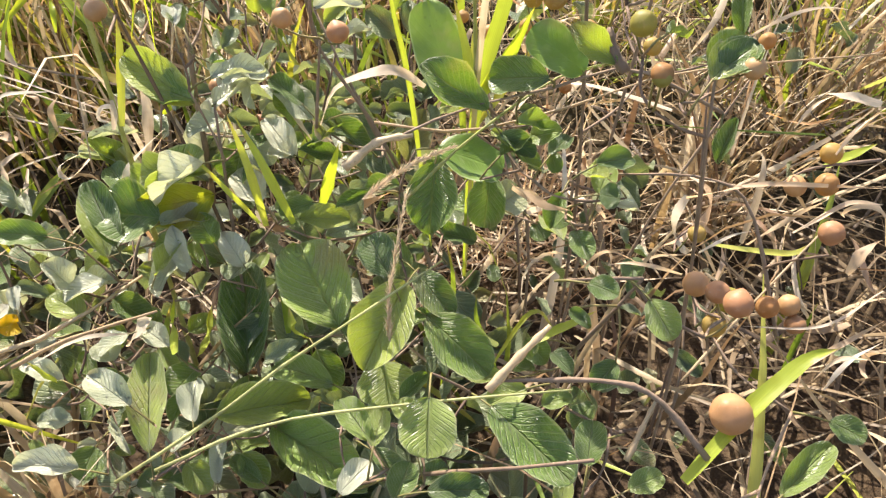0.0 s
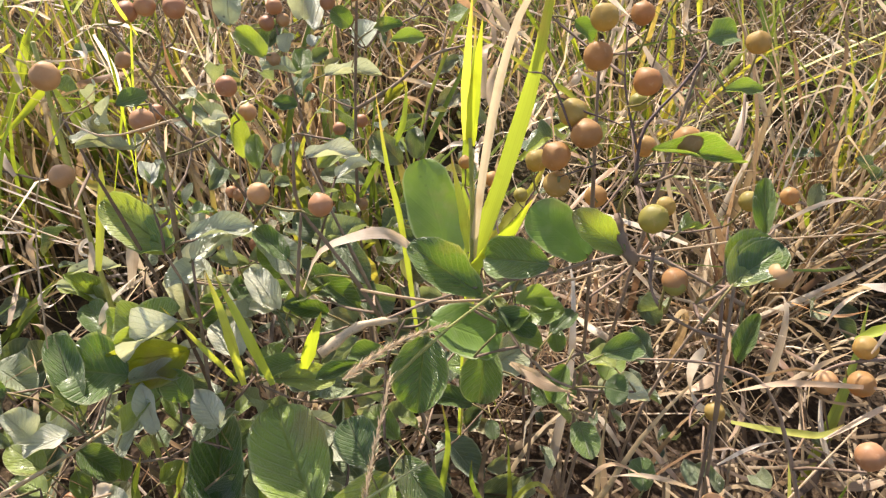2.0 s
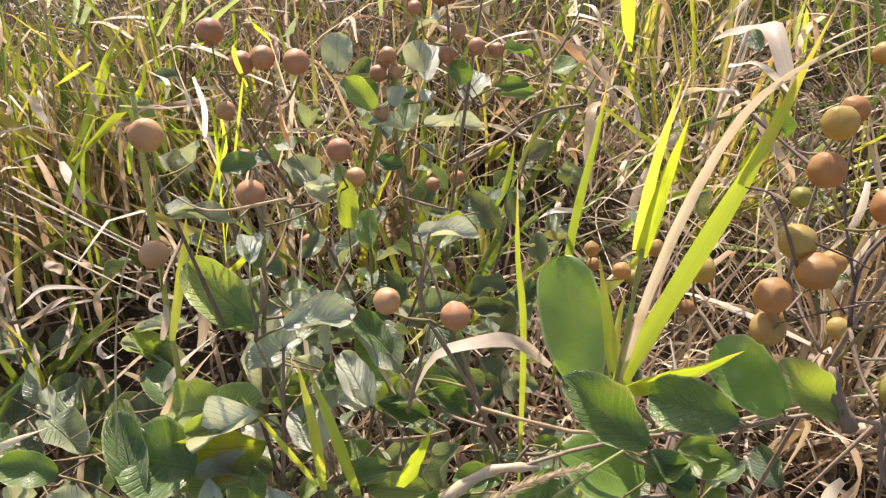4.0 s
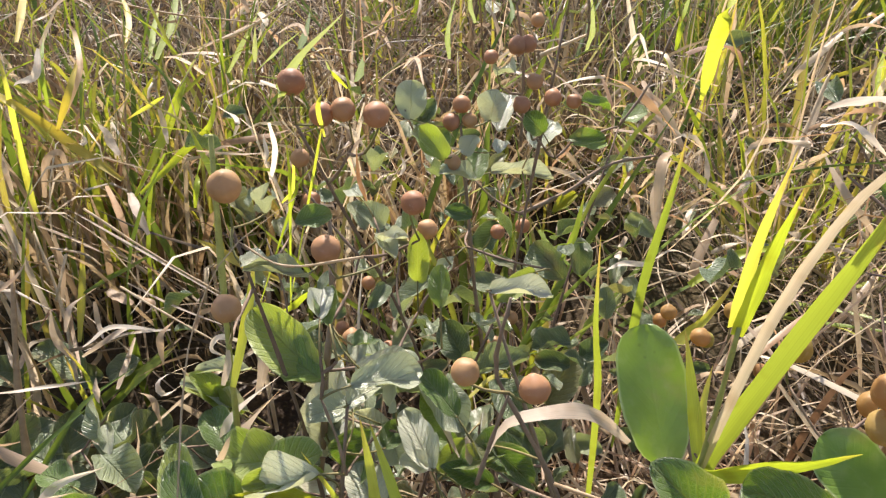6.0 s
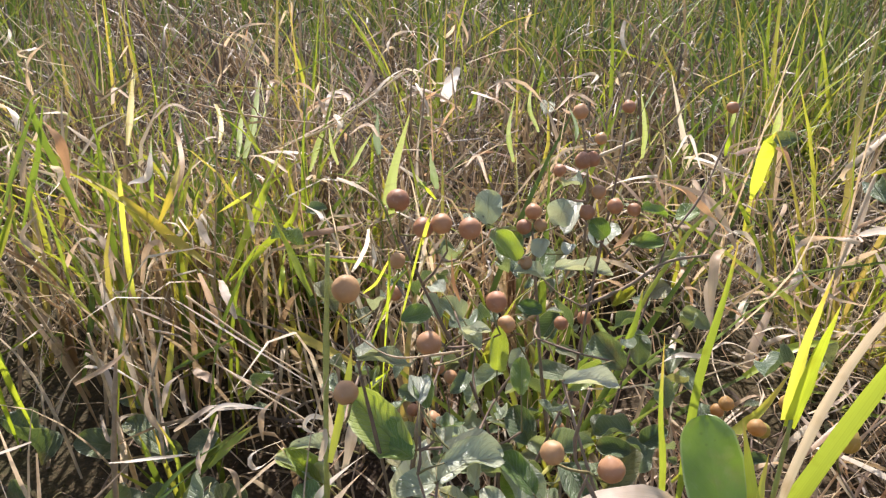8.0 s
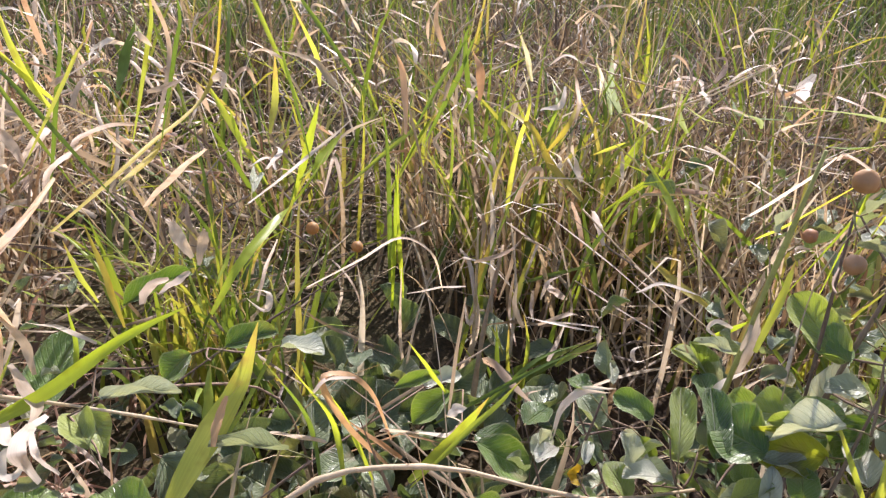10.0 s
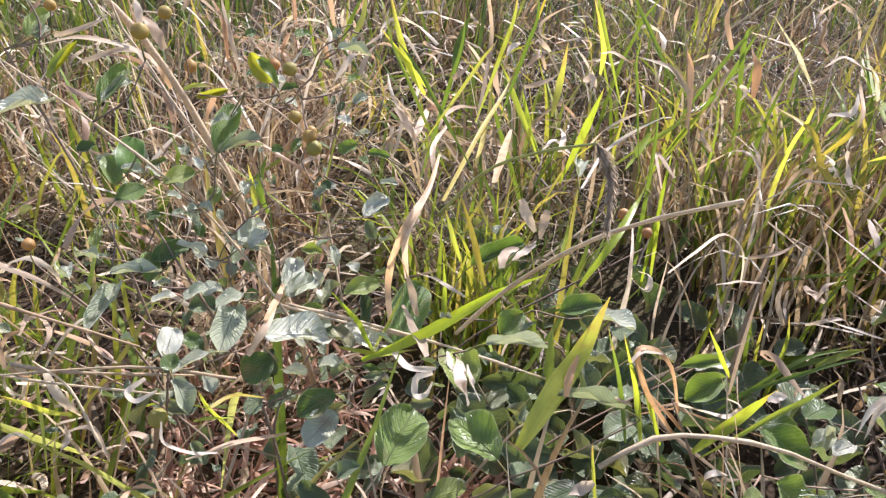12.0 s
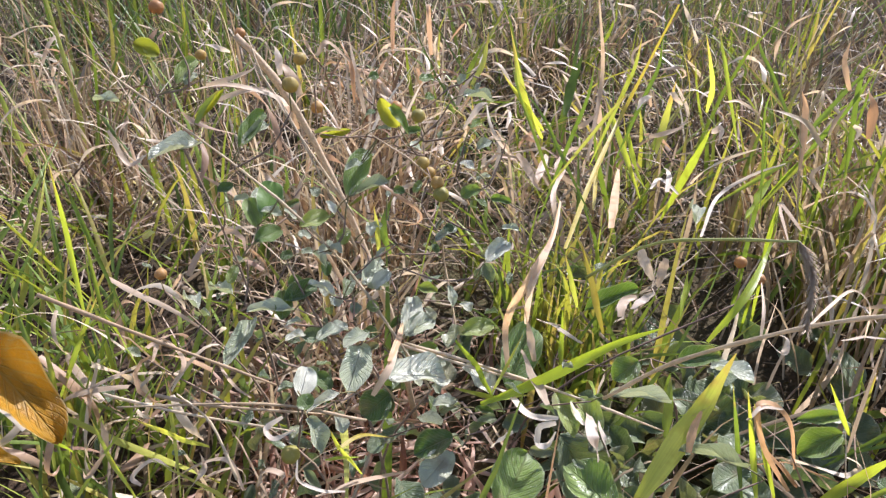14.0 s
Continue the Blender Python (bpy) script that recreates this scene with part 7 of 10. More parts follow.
blade(p, [(-0.098, 0.380, 0.326), (-0.115, 0.385, 0.351), (-0.134, 0.389, 0.380)], 0.0036, (0.373, -0.924, 0.079), m_young, 12, base=0.6)
p = thing('grass_tuft', 'tall yellow-green grass tuft with broad blades', 'grass', (0.040, 0.422, 0.000), 'grass tufts round the bushes')
stem(p, [(0.043, 0.393, 0.409), (0.043, 0.396, 0.450), (0.042, 0.397, 0.486)], 0.0011, 0.0009, m_lime)
blade(p, [(0.035, 0.400, 0.250), (0.043, 0.395, 0.400), (0.056, 0.398, 0.455), (0.068, 0.397, 0.508), (0.073, 0.390, 0.548), (0.076, 0.383, 0.585)], 0.0085, (0.05, -0.75, 0.65), m_blade, 10, base=0.3)
blade(p, [(0.036, 0.400, 0.250), (0.043, 0.393, 0.409), (0.051, 0.396, 0.490), (0.059, 0.391, 0.538), (0.069, 0.387, 0.562), (0.088, 0.372, 0.588)], 0.0042, (0.05, -0.75, 0.65), m_dryblade, 40, base=0.3)
blade(p, [(0.071, 0.386, 0.563), (0.067, 0.402, 0.572), (0.063, 0.418, 0.566), (0.057, 0.431, 0.557)], 0.0065, (0.05, -0.75, 0.65), m_white, 60, blunt=0.4)
blade(p, [(0.042, 0.397, 0.482), (0.044, 0.397, 0.512), (0.047, 0.395, 0.545)], 0.0058, (0.05, -0.75, 0.65), m_young, 15, base=0.8)
blade(p, [(0.040, 0.399, 0.484), (0.040, 0.400, 0.515), (0.043, 0.399, 0.556)], 0.0045, (0.05, -0.75, 0.65), m_young, -20, base=0.8)
blade(p, [(0.010, 0.432, 0.250), (0.002, 0.437, 0.390), (-0.005, 0.441, 0.440), (-0.009, 0.446, 0.486)], 0.0036, (0.05, -0.75, 0.65), m_blade, 30, base=0.3)
blade(p, [(0.043, 0.392, 0.408), (0.058, 0.366, 0.450), (0.068, 0.340, 0.492)], 0.0075, (0.05, -0.75, 0.65), m_young, 10)
blade(p, [(0.043, 0.395, 0.410), (0.038, 0.412, 0.431), (0.031, 0.431, 0.455)], 0.0055, (-0.109, -0.409, 0.906), m_young, 29)
blade(p, [(0.044, 0.398, 0.413), (0.042, 0.410, 0.429), (0.044, 0.422, 0.444)], 0.0035, (-0.117, -0.404, 0.907), m_young, 46)
blade(p, [(0.038, 0.621, 0.154), (0.037, 0.621, 0.234), (0.035, 0.621, 0.330), (0.041, 0.621, 0.409), (0.043, 0.622, 0.456)], 0.0074, (-0.060, -0.495, 0.867), m_blade, 42, base=0.25)
p = thing('grass_tuft', 'dry white curled grass ribbon lying over leaves', 'grass', (0.001, 0.388, 0.000), 'grass tufts round the bushes')
blade(p, [(-0.047, 0.381, 0.402), (-0.037, 0.394, 0.417), (-0.016, 0.401, 0.424), (0.000, 0.402, 0.423), (0.014, 0.397, 0.416)], 0.0078, (0.003, -0.197, 0.980), m_white, 140, blunt=0.4, fold=0.08, curl=0.12)
blade(p, [(-0.208, 0.425, 0.308), (-0.197, 0.437, 0.322), (-0.177, 0.456, 0.344)], 0.0073, (0.154, -0.130, 0.979), m_tan, -156, fold=0.08, curl=0.12)
blade(p, [(-0.058, 0.412, 0.384), (-0.054, 0.406, 0.376), (-0.046, 0.404, 0.373)], 0.0067, (0.059, -0.192, 0.980), m_white, 136, fold=0.08, curl=0.12)
blade(p, [(0.064, 0.362, 0.368), (0.080, 0.357, 0.362), (0.100, 0.351, 0.353)], 0.0057, (-0.077, -0.161, 0.984), m_tan, -169, blunt=0.3, fold=0.08, curl=0.12)
blade(p, [(0.254, 0.357, 0.425), (0.235, 0.359, 0.429), (0.224, 0.360, 0.430)], 0.0059, (-0.251, -0.172, 0.952), m_white, 77, fold=0.08, curl=0.12)
p = thing('grass_tuft', 'upright green grass tuft glowing in the sun', 'grass', (-0.479, 0.687, 0.000), 'grass tufts round the bushes')
blade(p, [(-0.563, 0.636, 0.004), (-0.504, 0.640, 0.059), (-0.449, 0.645, 0.111), (-0.395, 0.649, 0.167)], 0.0125, (0.324, -0.274, 0.906), m_blade, -26, base=0.25)
blade(p, [(-0.745, 0.675, 0.239), (-0.720, 0.701, 0.310), (-0.711, 0.710, 0.336), (-0.702, 0.719, 0.354)], 0.0075, (0.370, -0.506, 0.779), m_blade, 34, base=0.25)
blade(p, [(-0.487, 0.607, 0.000), (-0.497, 0.605, 0.075), (-0.504, 0.604, 0.126), (-0.506, 0.603, 0.158)], 0.0077, (0.339, -0.225, 0.913), m_blade, 19, base=0.25)
blade(p, [(-0.526, 0.605, 0.019), (-0.473, 0.616, 0.078), (-0.426, 0.626, 0.130), (-0.388, 0.634, 0.166)], 0.0115, (0.284, -0.258, 0.924), m_blade, 11, base=0.25)
blade(p, [(-0.575, 0.605, 0.006), (-0.549, 0.610, 0.084), (-0.540, 0.612, 0.143), (-0.543, 0.611, 0.182)], 0.0082, (0.227, -0.095, 0.969), m_white, -174, fold=0.08, curl=0.12)
p = thing('grass_tuft', 'tall yellow-green grass with one broad lit blade', 'grass', (0.135, 0.999, 0.000), 'grass tufts round the bushes')
blade(p, [(0.160, 1.341, 0.096), (0.167, 1.343, 0.175), (0.174, 1.344, 0.245), (0.178, 1.345, 0.349)], 0.0176, (-0.212, -0.597, 0.774), m_young, 32, base=0.25)
blade(p, [(0.208, 1.384, 0.143), (0.197, 1.382, 0.222), (0.187, 1.380, 0.299), (0.178, 1.378, 0.362)], 0.0127, (-0.138, -0.333, 0.933), m_tan, 126, base=0.25, fold=0.08, curl=0.12)
blade(p, [(0.440, 1.365, 0.125), (0.424, 1.362, 0.204), (0.415, 1.360, 0.251), (0.405, 1.357, 0.297)], 0.0118, (-0.351, -0.561, 0.749), m_young, -12, base=0.25)
blade(p, [(0.105, 1.460, 0.051), (0.080, 1.455, 0.127), (0.042, 1.447, 0.245), (0.006, 1.439, 0.361)], 0.0151, (-0.126, -0.624, 0.771), m_dryblade, 19, base=0.25)
blade(p, [(0.096, 0.967, 0.270), (0.079, 0.982, 0.298), (0.049, 0.995, 0.326), (-0.003, 0.993, 0.339)], 0.0118, (-0.092, -0.308, 0.947), m_tan, -82, fold=0.08, curl=0.12)
blade(p, [(0.067, 0.820, 0.244), (0.058, 0.845, 0.284), (0.070, 0.870, 0.316)], 0.0104, (-0.099, -0.267, 0.959), m_white, 171, fold=0.08, curl=0.12)
blade(p, [(0.044, 0.678, 0.313), (0.021, 0.673, 0.313), (0.008, 0.666, 0.307)], 0.0053, (-0.081, -0.235, 0.969), m_white, 92, fold=0.08, curl=0.12)
blade(p, [(0.087, 0.718, 0.268), (0.124, 0.741, 0.290), (0.170, 0.756, 0.299)], 0.0104, (-0.234, -0.453, 0.860), m_young, 14)
blade(p, [(0.036, 0.673, 0.166), (0.082, 0.683, 0.231), (0.101, 0.687, 0.258), (0.118, 0.690, 0.308)], 0.0104, (-0.210, -0.407, 0.889), m_young, -22, base=0.25)
blade(p, [(0.107, 0.587, 0.485), (0.127, 0.591, 0.484), (0.148, 0.585, 0.469)], 0.0058, (-0.205, -0.277, 0.939), m_white, 149, fold=0.08, curl=0.12)
p = thing('grass_tuft', 'thin yellowish grass stem with withered sheath', 'grass', (-0.170, 0.404, 0.000), 'grass tufts round the bushes')
stem(p, [(-0.226, 0.435, 0.0), (-0.213, 0.443, 0.2), (-0.2, 0.449, 0.384), (-0.188, 0.452, 0.51)], 0.0024, 0.0013, m_lime, name='stem')
stem(p, [(-0.154, 0.323, 0.416), (-0.160, 0.352, 0.450), (-0.160, 0.370, 0.472), (-0.152, 0.389, 0.493), (-0.128, 0.406, 0.512)], 0.0004, 0.0002, m_straw, name='stem')
stem(p, [(-0.098, 0.395, 0.496), (-0.128, 0.389, 0.491), (-0.149, 0.393, 0.497)], 0.0006, 0.0003, m_straw, name='stem')
blade(p, [(-0.190, 0.429, 0.370), (-0.188, 0.457, 0.405), (-0.189, 0.473, 0.425)], 0.0055, (0.279, -0.374, 0.884), m_young, -16)
blade(p, [(-0.200, 0.435, 0.363), (-0.199, 0.443, 0.373), (-0.202, 0.451, 0.383)], 0.0042, (0.172, -0.156, 0.973), m_white, -80, fold=0.08, curl=0.12)
p = thing('dry_stalk', 'thin pale straw stalks leaning across the leaves', 'grass', (-0.106, 0.482, 0.000), 'grass tufts round the bushes')
stem(p, [(-0.144, 0.209, 0.307), (-0.095, 0.232, 0.328), (-0.058, 0.252, 0.346), (-0.018, 0.271, 0.363), (0.024, 0.291, 0.381)], 0.0010, 0.0005, m_lime, name='stem')
stem(p, [(-0.115, 0.204, 0.329), (-0.061, 0.220, 0.343), (0.006, 0.228, 0.347), (0.086, 0.234, 0.349)], 0.0009, 0.0005, m_lime, name='stem')
stem(p, [(-0.220, 0.273, 0.318), (-0.189, 0.284, 0.328), (-0.138, 0.296, 0.338)], 0.0014, 0.0007, m_straw, name='stem')
stem(p, [(0.157, 0.272, 0.299), (0.189, 0.297, 0.322), (0.239, 0.334, 0.356)], 0.0009, 0.0005, m_straw, name='stem')
stem(p, [(-0.015, 0.377, 0.406), (0.036, 0.375, 0.400), (0.098, 0.386, 0.408), (0.161, 0.400, 0.420), (0.277, 0.410, 0.423)], 0.0009, 0.0005, m_straw, name='stem')
stem(p, [(-0.315, 0.512, 0.354), (-0.281, 0.505, 0.343), (-0.233, 0.496, 0.329)], 0.0009, 0.0004, m_straw, name='stem')
stem(p, [(-0.422, 0.619, 0.336), (-0.360, 0.611, 0.304), (-0.288, 0.604, 0.272)], 0.0012, 0.0006, m_straw, name='stem')
stem(p, [(-0.078, 0.945, 0.382), (-0.032, 0.967, 0.401)], 0.0025, 0.0013, m_straw, name='stem')
stem(p, [(0.197, 0.926, 0.269), (0.227, 0.993, 0.358), (0.232, 1.001, 0.369)], 0.0025, 0.0013, m_straw, name='stem')
p = thing('seed_head', 'fuzzy pale grass seed head arching on its stalk', 'grass', (-0.007, 0.312, 0.000), 'grass tufts round the bushes')
stem(p, [(0.004, 0.334, 0.385), (0.036, 0.354, 0.407), (0.084, 0.378, 0.430), (0.114, 0.385, 0.436)], 0.0009, 0.0004, m_lime, name='stem')
spike(p, [(-0.005, 0.270, 0.342), (-0.004, 0.289, 0.364), (0.006, 0.322, 0.402)], 0.0020, 0.0014, m_fuzz)
spike(p, [(-0.020, 0.333, 0.386), (0.004, 0.345, 0.398), (0.030, 0.353, 0.406)], 0.0021, 0.0012, m_fuzz)
p = thing('grass_tuft', 'large yellow-green blade leaning over the berries', 'grass', (0.097, 0.347, 0.000), 'grass tufts round the bushes')
blade(p, [(0.117, 0.168, 0.386), (0.145, 0.189, 0.406), (0.164, 0.201, 0.417), (0.176, 0.204, 0.420)], 0.0071, (-0.341, -0.205, 0.917), m_young, 27)
blade(p, [(0.075, 0.284, 0.322), (0.108, 0.296, 0.333)], 0.0056, (-0.165, -0.224, 0.961), m_young, 43)
blade(p, [(0.197, 0.372, 0.308), (0.246, 0.369, 0.301), (0.264, 0.374, 0.306)], 0.0048, (-0.334, -0.252, 0.908), m_young, 46)
blade(p, [(0.271, 0.407, 0.343), (0.305, 0.417, 0.353)], 0.0066, (-0.417, -0.312, 0.854), m_young, 19)
blade(p, [(0.013, 0.404, 0.100), (0.022, 0.405, 0.179), (0.027, 0.405, 0.237), (0.023, 0.405, 0.282)], 0.0053, (-0.041, -0.275, 0.961), m_blade, -10, base=0.25)
blade(p, [(0.070, 0.382, 0.109), (0.053, 0.381, 0.187), (0.044, 0.380, 0.224), (0.044, 0.380, 0.252)], 0.0047, (-0.062, -0.243, 0.968), m_blade, 4, base=0.25)
blade(p, [(-0.215, 0.370, 0.102), (-0.198, 0.371, 0.180), (-0.188, 0.371, 0.224), (-0.175, 0.372, 0.258)], 0.0080, (0.215, -0.209, 0.954), m_blade, 15, base=0.25)
blade(p, [(0.050, 0.358, 0.182), (0.082, 0.360, 0.255), (0.103, 0.362, 0.226)], 0.0040, (-0.113, -0.242, 0.964), m_blade, 11, base=0.25)
blade(p, [(0.296, 0.382, 0.098), (0.293, 0.381, 0.178), (0.293, 0.381, 0.208), (0.294, 0.382, 0.236)], 0.0047, (-0.339, -0.202, 0.919), m_blade, -31, base=0.25)
p = thing('grass_tuft', 'yellow-green grass tuft at the shaded hollow', 'grass', (-0.547, 0.676, 0.000), 'grass tufts round the bushes')
blade(p, [(-0.491, 0.759, 0.277), (-0.547, 0.765, 0.311), (-0.561, 0.728, 0.367), (-0.631, 0.764, 0.369)], 0.0113, (0.506, -0.524, 0.685), m_gold, 8, base=0.4)
blade(p, [(-0.282, 0.675, 0.242), (-0.336, 0.678, 0.261), (-0.367, 0.678, 0.277)], 0.0098, (0.317, -0.516, 0.795), m_gold, 8, base=0.4)
blade(p, [(-0.577, 0.724, 0.236), (-0.587, 0.733, 0.254), (-0.585, 0.741, 0.327), (-0.567, 0.733, 0.395), (-0.618, 0.788, 0.422)], 0.0065, (0.584, -0.808, -0.077), m_young, 15, base=0.4)
blade(p, [(-0.547, 0.754, 0.330), (-0.522, 0.759, 0.375), (-0.548, 0.823, 0.394)], 0.0071, (0.544, -0.833, -0.101), m_gold, 20, base=0.4)
blade(p, [(-0.488, 0.859, 0.330), (-0.520, 0.826, 0.312)], 0.0052, (0.514, -0.855, -0.073), m_young, 10, base=0.4)
blade(p, [(-0.462, 0.735, 0.276), (-0.482, 0.833, 0.293), (-0.473, 0.879, 0.340), (-0.533, 1.025, 0.321)], 0.0114, (0.467, -0.879, -0.095), m_young, 10, base=0.4)
blade(p, [(-0.447, 0.725, 0.286), (-0.438, 0.792, 0.297), (-0.416, 0.823, 0.319), (-0.417, 0.851, 0.350)], 0.0092, (0.454, -0.889, -0.059), m_young, 15, base=0.4)
blade(p, [(-0.336, 0.702, 0.299), (-0.379, 0.744, 0.324), (-0.473, 0.857, 0.338)], 0.0088, (0.461, -0.887, -0.032), m_young, 10, base=0.4)
blade(p, [(-0.341, 0.718, 0.306), (-0.350, 0.734, 0.323), (-0.376, 0.775, 0.326)], 0.0062, (0.444, -0.896, -0.023), m_young, 10, base=0.4)
blade(p, [(-0.373, 0.701, 0.294), (-0.374, 0.715, 0.315), (-0.397, 0.765, 0.314)], 0.0056, (0.470, -0.883, -0.015), m_young, 10, base=0.4)
blade(p, [(-0.528, 0.919, 0.348), (-0.679, 1.205, 0.302), (-0.818, 1.487, 0.304)], 0.0136, (0.465, -0.873, -0.147), m_blade, 10, base=0.4)
blade(p, [(-0.545, 0.927, 0.340), (-0.614, 1.054, 0.335), (-0.720, 1.243, 0.311)], 0.0081, (0.480, -0.867, -0.138), m_blade, 15, base=0.4)
blade(p, [(-0.414, 0.876, 0.358), (-0.524, 1.141, 0.304), (-0.600, 1.368, 0.287)], 0.0100, (0.415, -0.901, -0.127), m_young, 20, base=0.4)
blade(p, [(-0.340, 0.800, 0.404), (-0.439, 0.998, 0.345), (-0.548, 1.222, 0.293)], 0.0059, (0.409, -0.905, -0.118), m_young, 0, base=0.4)
blade(p, [(-0.283, 0.690, 0.442), (-0.316, 0.801, 0.418), (-0.417, 1.098, 0.334)], 0.0061, (0.390, -0.914, -0.110), m_young, 15, base=0.4)
blade(p, [(-0.148, 0.446, 0.535), (-0.194, 0.577, 0.503), (-0.451, 1.379, 0.278)], 0.0075, (0.367, -0.925, -0.097), m_young, 20, base=0.4)
blade(p, [(-0.282, 0.774, 0.431), (-0.415, 1.105, 0.329), (-0.489, 1.308, 0.294)], 0.0099, (0.368, -0.921, -0.126), m_blade, 10, base=0.4)
blade(p, [(-0.177, 0.624, 0.469), (-0.240, 0.820, 0.400), (-0.342, 1.140, 0.298)], 0.0072, (0.323, -0.942, -0.092), m_blade, 10, base=0.4)
blade(p, [(-0.584, 0.670, 0.154), (-0.587, 0.691, 0.185), (-0.588, 0.711, 0.221)], 0.0074, (0.602, -0.798, 0.024), m_gold, 10, base=0.4)
blade(p, [(-0.526, 0.666, 0.123), (-0.533, 0.702, 0.170), (-0.530, 0.724, 0.226)], 0.0081, (0.569, -0.821, 0.045), m_blade, 8, base=0.4)
blade(p, [(-0.522, 0.618, 0.139), (-0.502, 0.604, 0.135), (-0.487, 0.594, 0.125)], 0.0040, (0.596, -0.796, 0.108), m_young, 10, base=0.4)
blade(p, [(-0.411, 0.584, 0.154), (-0.395, 0.609, 0.170), (-0.379, 0.633, 0.179)], 0.0083, (0.349, -0.412, 0.842), m_blade, 10, base=0.4)
blade(p, [(-0.531, 0.699, 0.164), (-0.485, 0.709, 0.193), (-0.420, 0.697, 0.240)], 0.0061, (0.398, -0.464, 0.791), m_blade, 10, base=0.4)
blade(p, [(-0.269, 0.645, 0.230), (-0.252, 0.649, 0.245), (-0.235, 0.651, 0.264)], 0.0068, (0.394, -0.914, 0.096), m_young, 10, base=0.4)
blade(p, [(0.098, 0.954, 0.345), (0.041, 0.579, 0.534), (0.066, 0.704, 0.530)], 0.0093, (0.015, -0.992, -0.127), m_young, 10, base=0.4)
blade(p, [(0.283, 1.004, 0.342), (0.317, 1.110, 0.341), (0.398, 1.343, 0.303)], 0.0073, (-0.109, -0.985, -0.137), m_young, 10, base=0.4)
blade(p, [(0.051, 0.857, 0.429), (0.055, 0.885, 0.453), (0.083, 1.102, 0.427)], 0.0059, (0.046, -0.988, -0.147), m_young, 10, base=0.4)
blade(p, [(-0.153, 0.541, 0.500), (-0.153, 0.519, 0.518), (-0.179, 0.577, 0.501)], 0.0023, (0.343, -0.936, -0.079), m_young, 10, base=0.4)
blade(p, [(-0.252, 0.640, 0.353), (-0.224, 0.604, 0.390), (-0.150, 0.458, 0.511)], 0.0031, (0.390, -0.921, 0.006), m_young, 10, base=0.4)
blade(p, [(-0.140, 0.470, 0.506), (-0.121, 0.420, 0.545), (-0.123, 0.438, 0.546)], 0.0020, (0.354, -0.934, -0.045), m_young, 10, base=0.4)
blade(p, [(-0.613, 0.810, 0.398), (-0.711, 0.948, 0.399), (-0.857, 1.146, 0.390)], 0.0087, (0.553, -0.816, -0.170), m_gold, 10, base=0.4)
blade(p, [(-0.553, 0.759, 0.354), (-0.538, 0.749, 0.397), (-0.603, 0.842, 0.400)], 0.0053, (0.557, -0.822, -0.118), m_blade, 10, base=0.4)
blade(p, [(-0.158, 0.845, 0.407), (-0.210, 1.087, 0.356), (-0.245, 1.326, 0.339)], 0.0067, (0.247, -0.961, -0.126), m_young, 10, base=0.4)
blade(p, [(-0.128, 0.810, 0.455), (-0.185, 1.102, 0.391), (-0.206, 1.278, 0.389)], 0.0056, (0.227, -0.962, -0.149), m_young, 10, base=0.4)
blade(p, [(-0.076, 0.608, 0.505), (-0.080, 0.677, 0.508), (-0.105, 0.844, 0.473)], 0.0034, (0.189, -0.973, -0.133), m_blade, 10, base=0.4)
blade(p, [(-0.028, 0.769, 0.453), (-0.028, 1.126, 0.365), (-0.043, 1.546, 0.301)], 0.0068, (0.121, -0.983, -0.137), m_young, 10, base=0.4)
blade(p, [(-0.026, 0.639, 0.333), (-0.018, 0.645, 0.358), (-0.015, 0.656, 0.387)], 0.0053, (0.121, -0.992, 0.038), m_blade, 10, base=0.4)
blade(p, [(-0.721, 0.649, 0.065), (-0.722, 0.648, 0.145), (-0.726, 0.646, 0.306), (-0.734, 0.642, 0.381)], 0.0075, (0.461, -0.359, 0.811), m_blade, 38, base=0.25)
blade(p, [(-0.486, 0.618, 0.000), (-0.490, 0.615, 0.075), (-0.493, 0.614, 0.119), (-0.495, 0.613, 0.169)], 0.0055, (0.257, -0.329, 0.909), m_blade, -22, base=0.25)
blade(p, [(-0.585, 0.537, 0.006), (-0.598, 0.530, 0.123), (-0.598, 0.530, 0.235)], 0.0050, (0.212, -0.114, 0.971), m_white, -75, fold=0.08, curl=0.12)
blade(p, [(-0.622, 0.477, 0.020), (-0.618, 0.479, 0.100), (-0.615, 0.481, 0.197), (-0.619, 0.478, 0.255)], 0.0084, (0.394, -0.249, 0.885), m_dryblade, 30, base=0.25)
blade(p, [(-0.685, 0.787, 0.278), (-0.694, 0.782, 0.357), (-0.704, 0.777, 0.442), (-0.693, 0.783, 0.464)], 0.0080, (0.459, -0.486, 0.744), m_blade, -33, base=0.25)
blade(p, [(-0.748, 0.751, 0.292), (-0.719, 0.766, 0.365), (-0.704, 0.774, 0.405), (-0.688, 0.782, 0.458)], 0.0080, (0.447, -0.470, 0.761), m_blade, -31, base=0.25)
blade(p, [(-0.509, 0.349, 0.504), (-0.531, 0.347, 0.520), (-0.560, 0.334, 0.525)], 0.0055, (0.583, -0.302, 0.754), m_dryblade, 48)
p = thing('grass_tuft', 'broad bright yellow-green blades rising from low grass', 'grass', (-0.502, 0.291, 0.000), 'grass tufts round the bushes')
blade(p, [(-0.458, 0.133, 0.266), (-0.462, 0.171, 0.301), (-0.468, 0.210, 0.328), (-0.464, 0.227, 0.373)], 0.0189, (0.437, -0.895, 0.096), m_young, 12, base=0.4)
blade(p, [(-0.574, 0.062, 0.315), (-0.560, 0.116, 0.326), (-0.537, 0.165, 0.357), (-0.515, 0.209, 0.374)], 0.0103, (0.528, -0.846, 0.072), m_young, 10, base=0.4)
